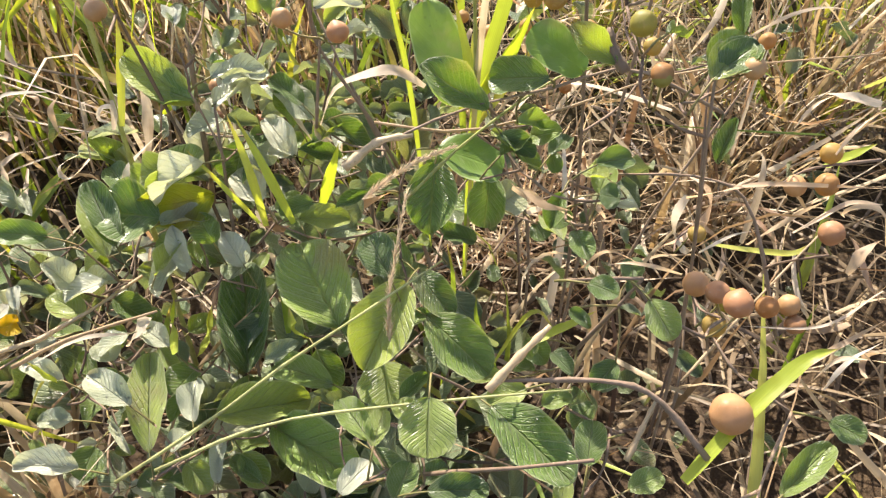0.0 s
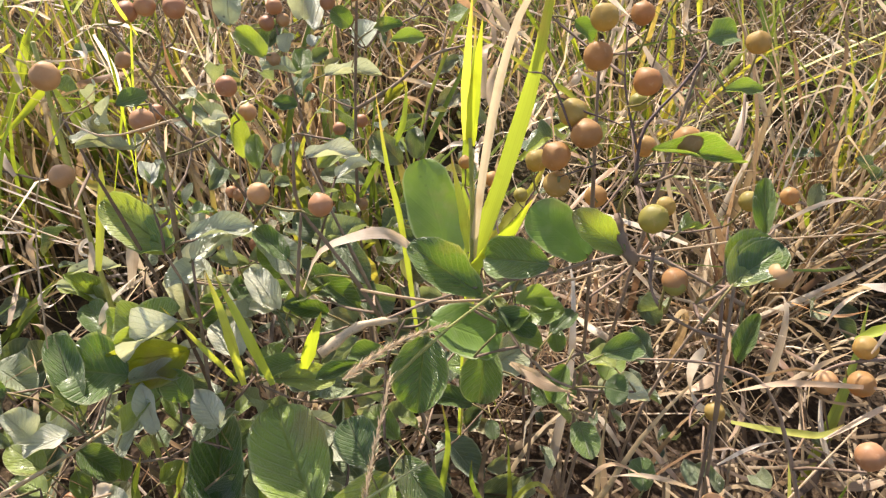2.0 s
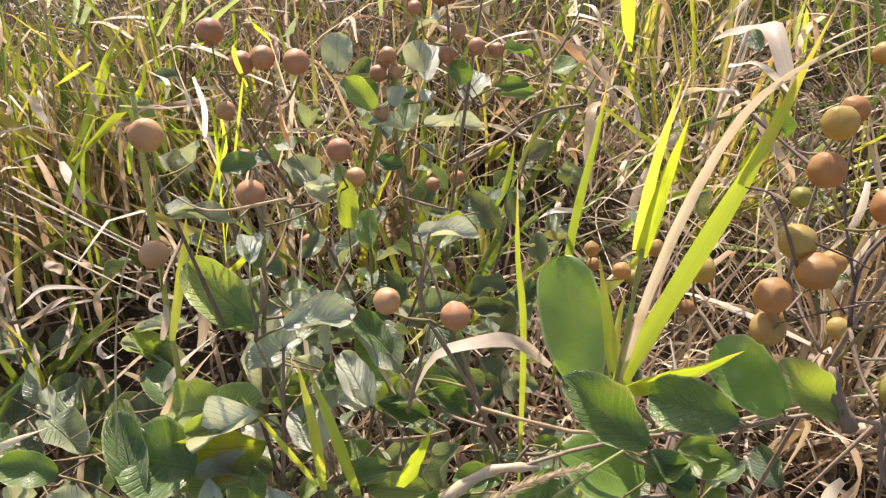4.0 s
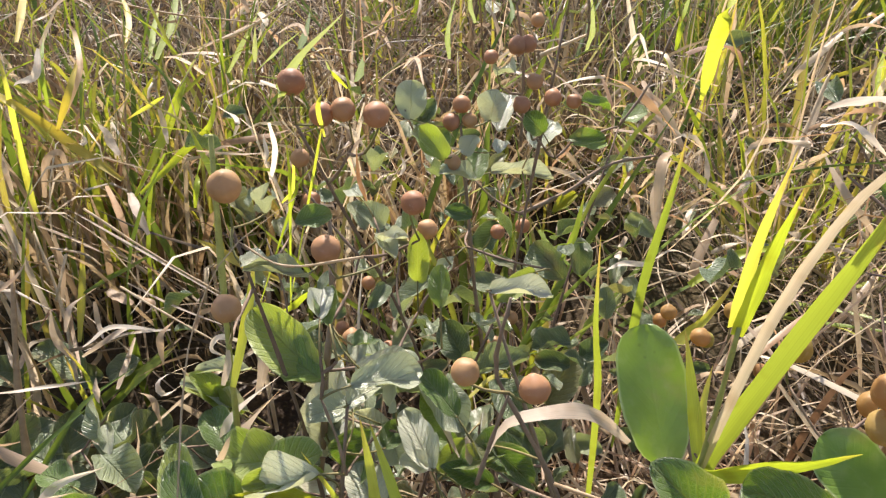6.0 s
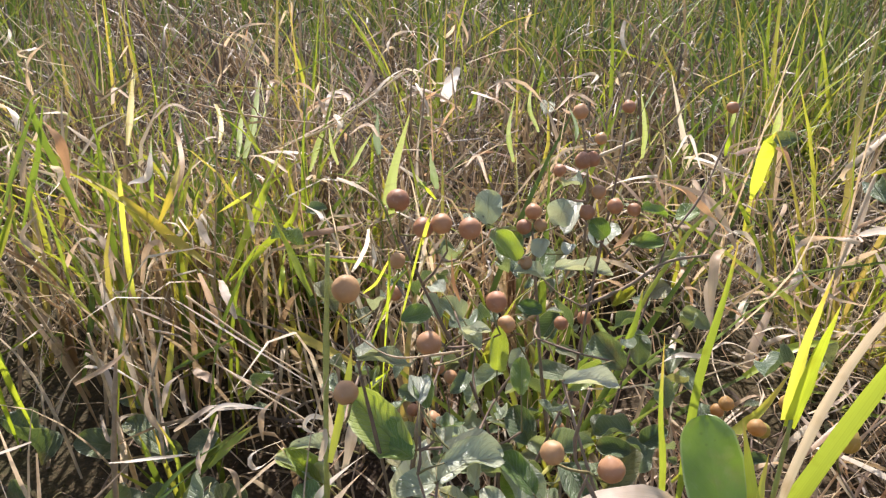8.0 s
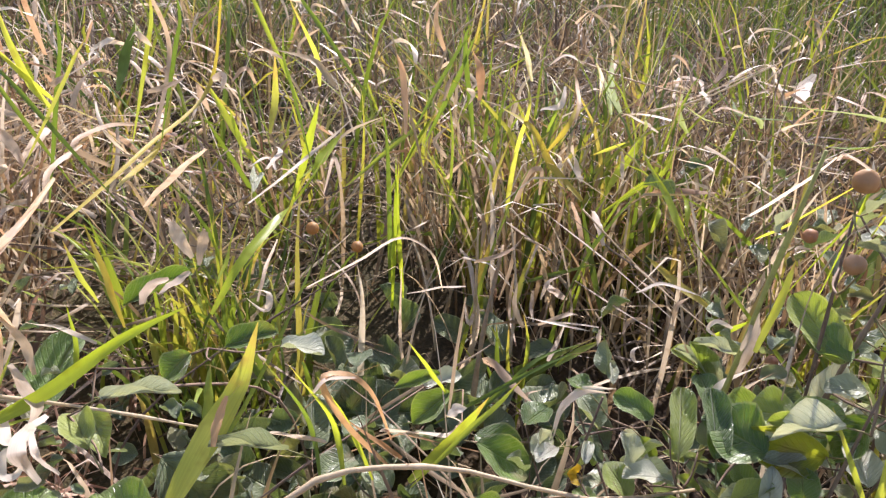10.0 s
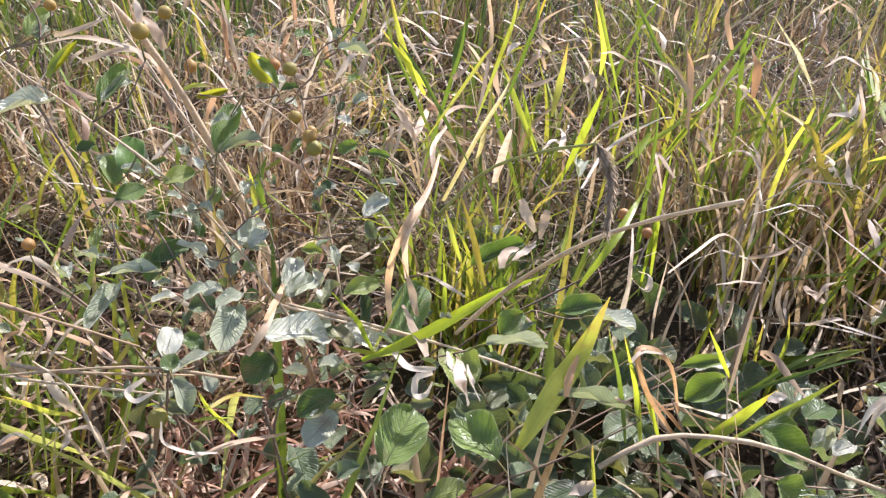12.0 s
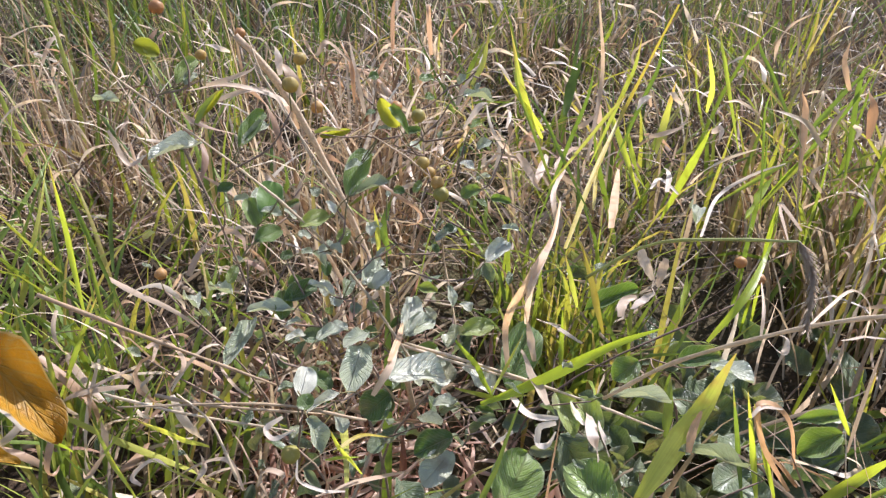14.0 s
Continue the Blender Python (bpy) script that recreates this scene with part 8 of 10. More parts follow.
blade(p, [(-0.560, 0.137, 0.319), (-0.579, 0.152, 0.335), (-0.586, 0.155, 0.370)], 0.0049, (0.568, -0.819, 0.078), m_young, 20, base=0.4)
blade(p, [(-0.559, 0.180, 0.349), (-0.582, 0.185, 0.381), (-0.607, 0.188, 0.415)], 0.0064, (0.555, -0.832, 0.025), m_gold, 30, base=0.4)
blade(p, [(-0.593, 0.180, 0.356), (-0.596, 0.172, 0.385), (-0.607, 0.171, 0.407)], 0.0049, (0.573, -0.819, 0.022), m_blade, 10, base=0.4)
blade(p, [(-0.473, 0.198, 0.390), (-0.471, 0.229, 0.423), (-0.509, 0.315, 0.432), (-0.559, 0.394, 0.436)], 0.0065, (0.428, -0.903, -0.049), m_young, 20, base=0.4)
blade(p, [(-0.434, 0.249, 0.220), (-0.460, 0.263, 0.261), (-0.457, 0.222, 0.349)], 0.0048, (0.401, -0.909, 0.117), m_blade, 10, base=0.4)
blade(p, [(-0.431, 0.271, 0.205), (-0.457, 0.286, 0.245), (-0.453, 0.240, 0.337)], 0.0059, (0.388, -0.914, 0.117), m_young, -15, base=0.4)
blade(p, [(-0.428, 0.301, 0.189), (-0.451, 0.299, 0.235), (-0.462, 0.275, 0.298)], 0.0051, (0.378, -0.918, 0.118), m_young, 15, base=0.4)
blade(p, [(-0.407, 0.323, 0.184), (-0.399, 0.375, 0.200), (-0.376, 0.392, 0.250)], 0.0125, (0.307, -0.945, 0.111), m_young, 5, base=0.4)
blade(p, [(-0.481, 0.187, 0.288), (-0.493, 0.199, 0.308), (-0.506, 0.212, 0.325)], 0.0086, (0.464, -0.879, 0.109), m_blade, 10, base=0.4)
blade(p, [(-0.522, 0.230, 0.369), (-0.542, 0.258, 0.373), (-0.555, 0.274, 0.385)], 0.0049, (0.481, -0.876, 0.014), m_young, 10, base=0.4)
blade(p, [(-0.572, 0.073, 0.319), (-0.604, 0.080, 0.324), (-0.643, 0.076, 0.338)], 0.0073, (0.633, -0.767, 0.108), m_young, 20, base=0.4)
blade(p, [(-0.580, 0.077, 0.312), (-0.589, 0.099, 0.326), (-0.593, 0.120, 0.354)], 0.0029, (0.609, -0.786, 0.105), m_young, 0, base=0.4)
blade(p, [(-0.608, 0.060, 0.307), (-0.583, 0.081, 0.305), (-0.566, 0.113, 0.306)], 0.0058, (0.230, 0.137, 0.963), m_young, 20, base=0.4)
blade(p, [(-0.423, 0.393, 0.229), (-0.433, 0.381, 0.257), (-0.444, 0.362, 0.294)], 0.0053, (0.336, -0.940, 0.067), m_young, 20, base=0.4)
blade(p, [(-0.577, -0.069, 0.330), (-0.587, -0.041, 0.323), (-0.600, -0.004, 0.289)], 0.0035, (0.261, 0.239, 0.935), m_gold, 10, base=0.4)
blade(p, [(-0.577, -0.047, 0.294), (-0.578, -0.064, 0.333), (-0.584, -0.067, 0.345)], 0.0038, (0.724, -0.665, 0.183), m_young, 15, base=0.4)
blade(p, [(-0.577, -0.076, 0.326), (-0.575, -0.066, 0.324), (-0.580, -0.045, 0.309)], 0.0029, (0.254, 0.259, 0.932), m_young, 10, base=0.4)
blade(p, [(-0.719, 0.233, 0.462), (-0.738, 0.223, 0.498), (-0.770, 0.225, 0.559)], 0.0076, (0.629, -0.766, -0.132), m_young, 25, base=0.4)
blade(p, [(-0.725, 0.239, 0.467), (-0.737, 0.219, 0.497), (-0.752, 0.204, 0.524)], 0.0054, (0.631, -0.765, -0.130), m_young, -20, base=0.4)
blade(p, [(-0.788, 0.326, 0.446), (-0.808, 0.350, 0.472), (-0.817, 0.371, 0.502)], 0.0115, (0.596, -0.790, -0.145), m_blade, 15, base=0.4)
blade(p, [(-0.814, 0.525, 0.346), (-0.827, 0.548, 0.388), (-0.819, 0.545, 0.443)], 0.0098, (0.525, -0.842, -0.124), m_blade, 20, base=0.4)
blade(p, [(-0.564, 0.356, 0.410), (-0.583, 0.400, 0.413), (-0.591, 0.436, 0.427)], 0.0100, (0.447, -0.891, -0.074), m_young, 10, base=0.4)
blade(p, [(-0.641, 0.234, 0.418), (-0.733, 0.331, 0.407), (-0.787, 0.385, 0.442)], 0.0060, (0.570, -0.818, -0.082), m_gold, 10, base=0.4)
blade(p, [(-0.750, 0.434, 0.347), (-0.807, 0.473, 0.354), (-0.830, 0.479, 0.388)], 0.0087, (0.545, -0.834, -0.090), m_young, 15, base=0.4)
blade(p, [(-0.806, 0.604, 0.392), (-0.798, 0.593, 0.435), (-0.790, 0.548, 0.509)], 0.0073, (0.495, -0.855, -0.154), m_young, 20, base=0.4)
blade(p, [(-0.780, 0.189, 0.506), (-0.785, 0.206, 0.524), (-0.797, 0.220, 0.550)], 0.0055, (0.659, -0.735, -0.162), m_young, 10, base=0.4)
blade(p, [(-0.784, 0.182, 0.506), (-0.789, 0.197, 0.525), (-0.795, 0.214, 0.543)], 0.0044, (0.665, -0.729, -0.162), m_young, -20, base=0.4)
blade(p, [(-0.687, -0.197, 0.253), (-0.733, -0.206, 0.268), (-0.771, -0.210, 0.278)], 0.0057, (0.872, -0.466, 0.152), m_young, 10, base=0.4)
blade(p, [(-0.755, -0.230, 0.262), (-0.790, -0.250, 0.269), (-0.831, -0.262, 0.289)], 0.0059, (0.906, -0.409, 0.113), m_young, 20, base=0.4)
blade(p, [(-0.773, -0.241, 0.239), (-0.866, -0.240, 0.287), (-0.914, -0.241, 0.336)], 0.0073, (0.912, -0.407, 0.051), m_blade, 20, base=0.4)
blade(p, [(-0.933, -0.186, 0.276), (-0.955, -0.180, 0.359), (-0.937, -0.179, 0.447)], 0.0062, (0.898, -0.438, -0.051), m_young, 20, base=0.4)
blade(p, [(-0.801, -0.159, 0.283), (-0.894, -0.162, 0.270), (-0.934, -0.173, 0.285)], 0.0068, (0.878, -0.477, 0.046), m_young, 20, base=0.4)
blade(p, [(-0.650, -0.140, 0.311), (-0.695, -0.160, 0.297), (-0.738, -0.180, 0.288)], 0.0069, (0.841, -0.520, 0.150), m_young, 15, base=0.4)
blade(p, [(-0.668, -0.166, 0.253), (-0.742, -0.148, 0.295), (-0.799, -0.143, 0.292)], 0.0039, (0.847, -0.519, 0.115), m_young, 20, base=0.4)
blade(p, [(-0.707, 0.054, 0.393), (-0.716, 0.053, 0.418), (-0.725, 0.068, 0.441)], 0.0070, (0.725, -0.688, -0.020), m_blade, 20, base=0.4)
blade(p, [(-0.711, 0.045, 0.391), (-0.716, 0.047, 0.414), (-0.722, 0.047, 0.437)], 0.0050, (0.729, -0.684, -0.015), m_young, 20, base=0.4)
blade(p, [(-0.392, 0.308, 0.199), (-0.354, 0.328, 0.267), (-0.334, 0.338, 0.301), (-0.320, 0.346, 0.328)], 0.0053, (0.250, -0.258, 0.933), m_blade, 20, base=0.25)
blade(p, [(-0.288, 0.341, 0.291), (-0.289, 0.353, 0.312), (-0.281, 0.365, 0.325), (-0.264, 0.376, 0.327)], 0.0057, (0.119, -0.150, 0.982), m_white, 177, fold=0.08, curl=0.12)
blade(p, [(-0.348, 0.295, 0.310), (-0.345, 0.300, 0.315), (-0.339, 0.305, 0.317)], 0.0103, (0.174, -0.094, 0.980), m_white, 108, fold=0.08, curl=0.12)
p = thing('grass_tuft', 'big arching yellow-green grass blades with dry curled tips', 'grass', (-0.516, 0.229, 0.000), 'grass tufts round the bushes')
blade(p, [(-0.359, 0.166, 0.259), (-0.335, 0.197, 0.267), (-0.315, 0.229, 0.280)], 0.0064, (0.170, -0.278, 0.945), m_young, 3)
blade(p, [(-0.301, 0.175, 0.297), (-0.289, 0.197, 0.310), (-0.278, 0.220, 0.324)], 0.0067, (0.127, -0.321, 0.939), m_young, -4)
blade(p, [(-0.243, 0.303, 0.179), (-0.265, 0.280, 0.252), (-0.274, 0.271, 0.280)], 0.0037, (0.067, -0.351, 0.934), m_young, -29, base=0.25)
blade(p, [(-0.795, 0.537, 0.250), (-0.780, 0.554, 0.326), (-0.773, 0.560, 0.358), (-0.767, 0.567, 0.392)], 0.0109, (0.461, -0.429, 0.777), m_young, 14, base=0.25)
blade(p, [(-0.827, 0.524, 0.273), (-0.851, 0.500, 0.346), (-0.864, 0.486, 0.387), (-0.874, 0.476, 0.416)], 0.0089, (0.543, -0.364, 0.756), m_young, 23, base=0.25)
blade(p, [(-0.667, 0.615, 0.109), (-0.671, 0.611, 0.189), (-0.674, 0.607, 0.266), (-0.673, 0.609, 0.326)], 0.0060, (0.356, -0.446, 0.821), m_young, 27, base=0.25)
blade(p, [(-0.411, 0.175, 0.243), (-0.416, 0.163, 0.236), (-0.420, 0.155, 0.232)], 0.0103, (0.158, -0.085, 0.984), m_white, 132, curl=0.12, fold=0.08)
p = thing('grass_tuft', 'pale curled dry ribbon beside rounded leaves', 'grass', (-0.439, 0.342, 0.000), 'grass tufts round the bushes')
stem(p, [(-0.403, 0.165, 0.274), (-0.385, 0.203, 0.296), (-0.356, 0.237, 0.301), (-0.314, 0.276, 0.295), (-0.247, 0.327, 0.273), (-0.194, 0.383, 0.274)], 0.0022, 0.0011, m_straw, name='stem')
stem(p, [(-0.559, 0.632, 0.004), (-0.559, 0.631, 0.160), (-0.561, 0.629, 0.261)], 0.0028, 0.0014, m_straw, name='stem')
stem(p, [(-0.658, 0.039, 0.331), (-0.610, 0.082, 0.323), (-0.541, 0.141, 0.308), (-0.484, 0.187, 0.293)], 0.0016, 0.0008, m_straw, name='stem')
blade(p, [(-0.297, 0.355, 0.277), (-0.297, 0.373, 0.298), (-0.290, 0.389, 0.308), (-0.272, 0.407, 0.307)], 0.0071, (0.055, -0.239, 0.970), m_white, 171, fold=0.08, curl=0.12)
blade(p, [(-0.277, 0.517, 0.278), (-0.291, 0.496, 0.271), (-0.296, 0.500, 0.282), (-0.277, 0.521, 0.283)], 0.0049, (0.045, -0.259, 0.965), m_white, -186, fold=0.08, curl=0.12)
p = thing('grass_tuft', 'withered tan grass clump, blades hanging and curled', 'grass', (-0.560, 0.178, 0.000), 'grass tufts round the bushes')
stem(p, [(-0.470, 0.053, 0.500), (-0.425, 0.045, 0.547), (-0.376, 0.027, 0.580), (-0.340, 0.020, 0.599)], 0.0010, 0.0005, m_lime, name='stem')
blade(p, [(-0.659, 0.212, 0.414), (-0.678, 0.187, 0.488), (-0.688, 0.173, 0.528), (-0.692, 0.168, 0.561)], 0.0033, (0.556, -0.339, 0.759), m_blade, 18, base=0.25)
blade(p, [(-0.634, 0.227, 0.413), (-0.657, 0.196, 0.483), (-0.666, 0.182, 0.513), (-0.679, 0.165, 0.541)], 0.0037, (0.527, -0.352, 0.774), m_blade, 9, base=0.25)
spike(p, [(-0.340, 0.020, 0.599), (-0.335, 0.021, 0.593), (-0.330, 0.019, 0.585), (-0.325, 0.014, 0.572)], 0.0019, 0.0016, m_darkfuzz)
stem(p, [(-0.423, 0.030, 0.454), (-0.388, 0.030, 0.503), (-0.344, 0.022, 0.552), (-0.318, 0.030, 0.574), (-0.290, 0.038, 0.592)], 0.0011, 0.0008, m_straw, 18)
p = thing('grass_tuft', 'short yellow-green grass among dry straw', 'grass', (-0.718, -0.125, 0.000), 'grass tufts round the bushes')
stem(p, [(-0.760, 0.112, 0.121), (-0.773, 0.094, 0.252), (-0.791, 0.069, 0.356), (-0.807, 0.047, 0.429), (-0.820, 0.029, 0.484), (-0.837, 0.005, 0.535), (-0.852, -0.015, 0.563)], 0.0034, 0.0029, m_fuzz, name='stem')
stem(p, [(-0.759, -0.219, 0.417), (-0.692, -0.154, 0.391), (-0.626, -0.089, 0.367)], 0.0017, 0.0008, m_straw, name='stem')
stem(p, [(-0.612, -0.132, 0.306), (-0.642, -0.137, 0.341), (-0.666, -0.152, 0.358)], 0.0012, 0.0006, m_straw, name='stem')
blade(p, [(-0.839, -0.157, 0.327), (-0.847, -0.169, 0.406), (-0.851, -0.173, 0.438), (-0.853, -0.177, 0.474)], 0.0044, (0.633, 0.117, 0.765), m_blade, -3, base=0.25)
blade(p, [(-0.927, -0.237, 0.178), (-0.905, -0.207, 0.249), (-0.892, -0.189, 0.292), (-0.879, -0.171, 0.332)], 0.0051, (0.551, 0.130, 0.824), m_blade, -1, base=0.25)
blade(p, [(-0.894, -0.238, 0.162), (-0.889, -0.231, 0.242), (-0.888, -0.229, 0.270), (-0.889, -0.230, 0.284)], 0.0051, (0.534, 0.165, 0.829), m_blade, -9, base=0.25)
blade(p, [(-0.887, -0.262, 0.060), (-0.878, -0.249, 0.138), (-0.871, -0.239, 0.202), (-0.867, -0.234, 0.245)], 0.0058, (0.489, 0.169, 0.856), m_blade, 35, base=0.25)
blade(p, [(-0.819, -0.177, 0.281), (-0.818, -0.176, 0.361), (-0.817, -0.175, 0.401), (-0.816, -0.173, 0.427)], 0.0037, (0.595, 0.116, 0.795), m_blade, -36, base=0.25)
blade(p, [(-0.677, -0.209, 0.318), (-0.676, -0.224, 0.303), (-0.681, -0.226, 0.307)], 0.0040, (0.286, 0.143, 0.947), m_tan, 155, curl=0.12, fold=0.08)
p = thing('dry_ribbons', 'bleached grass ribbons curled into loops above dark soil', 'grass', (-0.670, -0.084, 0.000), 'grass tufts round the bushes')
stem(p, [(-0.690, -0.164, 0.344), (-0.662, -0.132, 0.340), (-0.605, -0.060, 0.340)], 0.0015, 0.0007, m_straw, name='stem')
stem(p, [(-0.708, -0.197, 0.347), (-0.665, -0.151, 0.339), (-0.608, -0.085, 0.333)], 0.0012, 0.0006, m_straw, name='stem')
stem(p, [(-0.653, 0.033, 0.335), (-0.612, 0.074, 0.323), (-0.570, 0.117, 0.313)], 0.0015, 0.0007, m_straw, name='stem')
blade(p, [(-0.815, -0.211, 0.189), (-0.822, -0.203, 0.207), (-0.832, -0.202, 0.220)], 0.0076, (0.301, 0.140, 0.943), m_tan, -83, n=22, fold=0.08, curl=0.12)
p = thing('dry_ribbons', 'tan and bleached ribbons hanging off old stalks', 'grass', (-0.762, 0.010, 0.000), 'grass tufts round the bushes')
stem(p, [(-0.708, 0.022, 0.406), (-0.759, 0.013, 0.464), (-0.804, 0.003, 0.512), (-0.860, -0.016, 0.564)], 0.0012, 0.0006, m_straw, name='stem')
stem(p, [(-0.722, 0.028, 0.432), (-0.768, 0.013, 0.476), (-0.821, -0.003, 0.528), (-0.851, -0.005, 0.564)], 0.0010, 0.0005, m_straw, name='stem')
blade(p, [(-0.946, -0.016, 0.476), (-0.926, 0.021, 0.487), (-0.902, 0.042, 0.479), (-0.888, 0.044, 0.462)], 0.0067, (0.410, 0.000, 0.912), m_tan, -81, n=18, fold=0.08, curl=0.12)
blade(p, [(-0.793, 0.017, 0.521), (-0.809, 0.014, 0.538), (-0.825, 0.002, 0.548)], 0.0092, (0.422, -0.003, 0.907), m_tan, 87, n=18, fold=0.08, curl=0.12)
blade(p, [(-0.783, -0.065, 0.546), (-0.768, -0.038, 0.555), (-0.765, -0.025, 0.564)], 0.0044, (0.430, 0.026, 0.903), m_tan, -115, n=18, fold=0.08, curl=0.12)
blade(p, [(-0.845, 0.033, 0.469), (-0.860, 0.030, 0.487), (-0.874, 0.021, 0.495)], 0.0060, (0.407, -0.000, 0.913), m_sheath, 127, n=18, fold=0.08, curl=0.12)
blade(p, [(-0.846, -0.134, 0.501), (-0.823, -0.128, 0.478), (-0.817, -0.116, 0.483)], 0.0043, (0.410, 0.102, 0.906), m_tan, -69, n=18, fold=0.08, curl=0.12)
blade(p, [(-0.825, -0.138, 0.470), (-0.820, -0.124, 0.478), (-0.816, -0.111, 0.487)], 0.0043, (0.409, 0.099, 0.907), m_white, 151, n=18, fold=0.08, curl=0.12)
blade(p, [(-0.795, -0.039, 0.566), (-0.806, -0.049, 0.569), (-0.818, -0.062, 0.572)], 0.0042, (0.443, 0.042, 0.895), m_white, 187, n=18, fold=0.08, curl=0.12)
blade(p, [(-0.800, 0.003, 0.539), (-0.809, 0.006, 0.553), (-0.815, 0.005, 0.561)], 0.0067, (0.429, 0.001, 0.903), m_white, 88, n=18, fold=0.08, curl=0.12)
blade(p, [(-0.815, 0.079, 0.496), (-0.834, 0.086, 0.527), (-0.857, 0.082, 0.554)], 0.0046, (0.409, -0.044, 0.911), m_sheath, 127, n=18, fold=0.08, curl=0.12)
blade(p, [(-0.806, 0.085, 0.487), (-0.830, 0.089, 0.522), (-0.851, 0.093, 0.554)], 0.0046, (0.406, -0.046, 0.913), m_tan, 89, n=18, fold=0.08, curl=0.12)
blade(p, [(-0.687, 0.115, 0.506), (-0.687, 0.133, 0.524), (-0.679, 0.144, 0.525)], 0.0052, (0.358, -0.116, 0.926), m_white, -185, n=18, fold=0.08, curl=0.12)
p = thing('dry_ribbons', 'orange-tan sheaths and white twisted ribbons in the grass', 'grass', (-0.604, 0.461, 0.000), 'grass tufts round the bushes')
stem(p, [(-0.661, 0.681, 0.176), (-0.683, 0.652, 0.343), (-0.705, 0.625, 0.484)], 0.0017, 0.0009, m_straw, name='stem')
stem(p, [(-0.792, 0.798, 0.070), (-0.777, 0.816, 0.382), (-0.739, 0.865, 0.468)], 0.0021, 0.0010, m_straw, name='stem')
blade(p, [(-0.639, 0.200, 0.507), (-0.636, 0.207, 0.511), (-0.635, 0.219, 0.521)], 0.0053, (0.310, -0.173, 0.935), m_tan, -101, n=18, fold=0.08, curl=0.12)
blade(p, [(-0.592, 0.214, 0.534), (-0.592, 0.222, 0.542), (-0.589, 0.227, 0.544)], 0.0057, (0.295, -0.206, 0.933), m_white, 134, n=18, fold=0.08, curl=0.12)
blade(p, [(-0.570, 0.285, 0.509), (-0.566, 0.292, 0.511), (-0.562, 0.285, 0.500)], 0.0061, (0.247, -0.236, 0.940), m_white, -167, n=18, fold=0.08, curl=0.12)
blade(p, [(-0.661, 0.760, 0.372), (-0.676, 0.776, 0.408), (-0.695, 0.778, 0.435)], 0.0124, (0.174, -0.299, 0.938), m_sheath, 107, n=18, fold=0.08, curl=0.12)
blade(p, [(-0.654, 0.599, 0.366), (-0.681, 0.624, 0.426), (-0.696, 0.629, 0.450)], 0.0085, (0.204, -0.276, 0.939), m_sheath, -105, n=18, fold=0.08, curl=0.12)
blade(p, [(-0.608, 0.254, 0.498), (-0.598, 0.271, 0.503), (-0.593, 0.286, 0.512)], 0.0047, (0.269, -0.215, 0.939), m_tan, -108, n=18, fold=0.08, curl=0.12)
blade(p, [(-0.608, 0.347, 0.513), (-0.598, 0.359, 0.513), (-0.584, 0.369, 0.505)], 0.0050, (0.245, -0.251, 0.936), m_sheath, 63, n=18, fold=0.08, curl=0.12)
blade(p, [(-0.571, 0.242, 0.540), (-0.580, 0.237, 0.547), (-0.580, 0.232, 0.543)], 0.0043, (0.285, -0.220, 0.933), m_tan, 186, n=18, fold=0.08, curl=0.12)
blade(p, [(-0.653, 0.205, 0.552), (-0.664, 0.196, 0.556), (-0.672, 0.184, 0.555)], 0.0034, (0.342, -0.169, 0.924), m_white, -171, n=18, fold=0.08, curl=0.12)
blade(p, [(-0.670, 0.689, 0.448), (-0.689, 0.694, 0.478), (-0.697, 0.708, 0.503)], 0.0069, (0.202, -0.299, 0.933), m_sheath, 95, n=18, fold=0.08, curl=0.12)
p = thing('dry_ribbons', 'white crumpled ribbons at the edge of the shaded hollow', 'grass', (-0.457, 0.301, 0.000), 'grass tufts round the bushes')
blade(p, [(-0.582, 0.108, 0.345), (-0.568, 0.110, 0.329), (-0.556, 0.110, 0.321), (-0.530, 0.095, 0.332)], 0.0103, (0.211, 0.100, 0.972), m_white, 60, n=18, fold=0.08, curl=0.12, blunt=0.35)
blade(p, [(-0.590, 0.080, 0.315), (-0.569, 0.090, 0.313), (-0.533, 0.081, 0.325), (-0.512, 0.090, 0.335)], 0.0078, (0.199, 0.113, 0.973), m_white, 90, n=18, fold=0.08, curl=0.12, blunt=0.35)
blade(p, [(-0.506, 0.082, 0.339), (-0.513, 0.072, 0.334), (-0.508, 0.067, 0.324), (-0.503, 0.073, 0.324), (-0.504, 0.080, 0.333)], 0.0056, (0.178, 0.118, 0.977), m_white, 120, n=18, fold=0.08, curl=0.12, blunt=0.35)
blade(p, [(-0.475, 0.080, 0.374), (-0.454, 0.064, 0.379), (-0.450, 0.069, 0.357)], 0.0092, (0.152, 0.078, 0.985), m_white, 50, n=18, fold=0.08, curl=0.12, blunt=0.35)
blade(p, [(-0.510, 0.100, 0.348), (-0.486, 0.081, 0.364), (-0.467, 0.068, 0.377)], 0.0053, (0.174, 0.082, 0.981), m_white, 70, n=18, fold=0.08, curl=0.12, blunt=0.35)
blade(p, [(-0.462, 0.076, 0.381), (-0.450, 0.071, 0.375), (-0.450, 0.079, 0.355)], 0.0042, (0.144, 0.072, 0.987), m_white, 90, n=18, fold=0.08, curl=0.12, blunt=0.35)
blade(p, [(-0.548, 0.055, 0.291), (-0.541, 0.060, 0.305), (-0.534, 0.065, 0.315)], 0.0072, (0.199, 0.140, 0.970), m_white, 60, n=18, fold=0.08, curl=0.12, blunt=0.35)
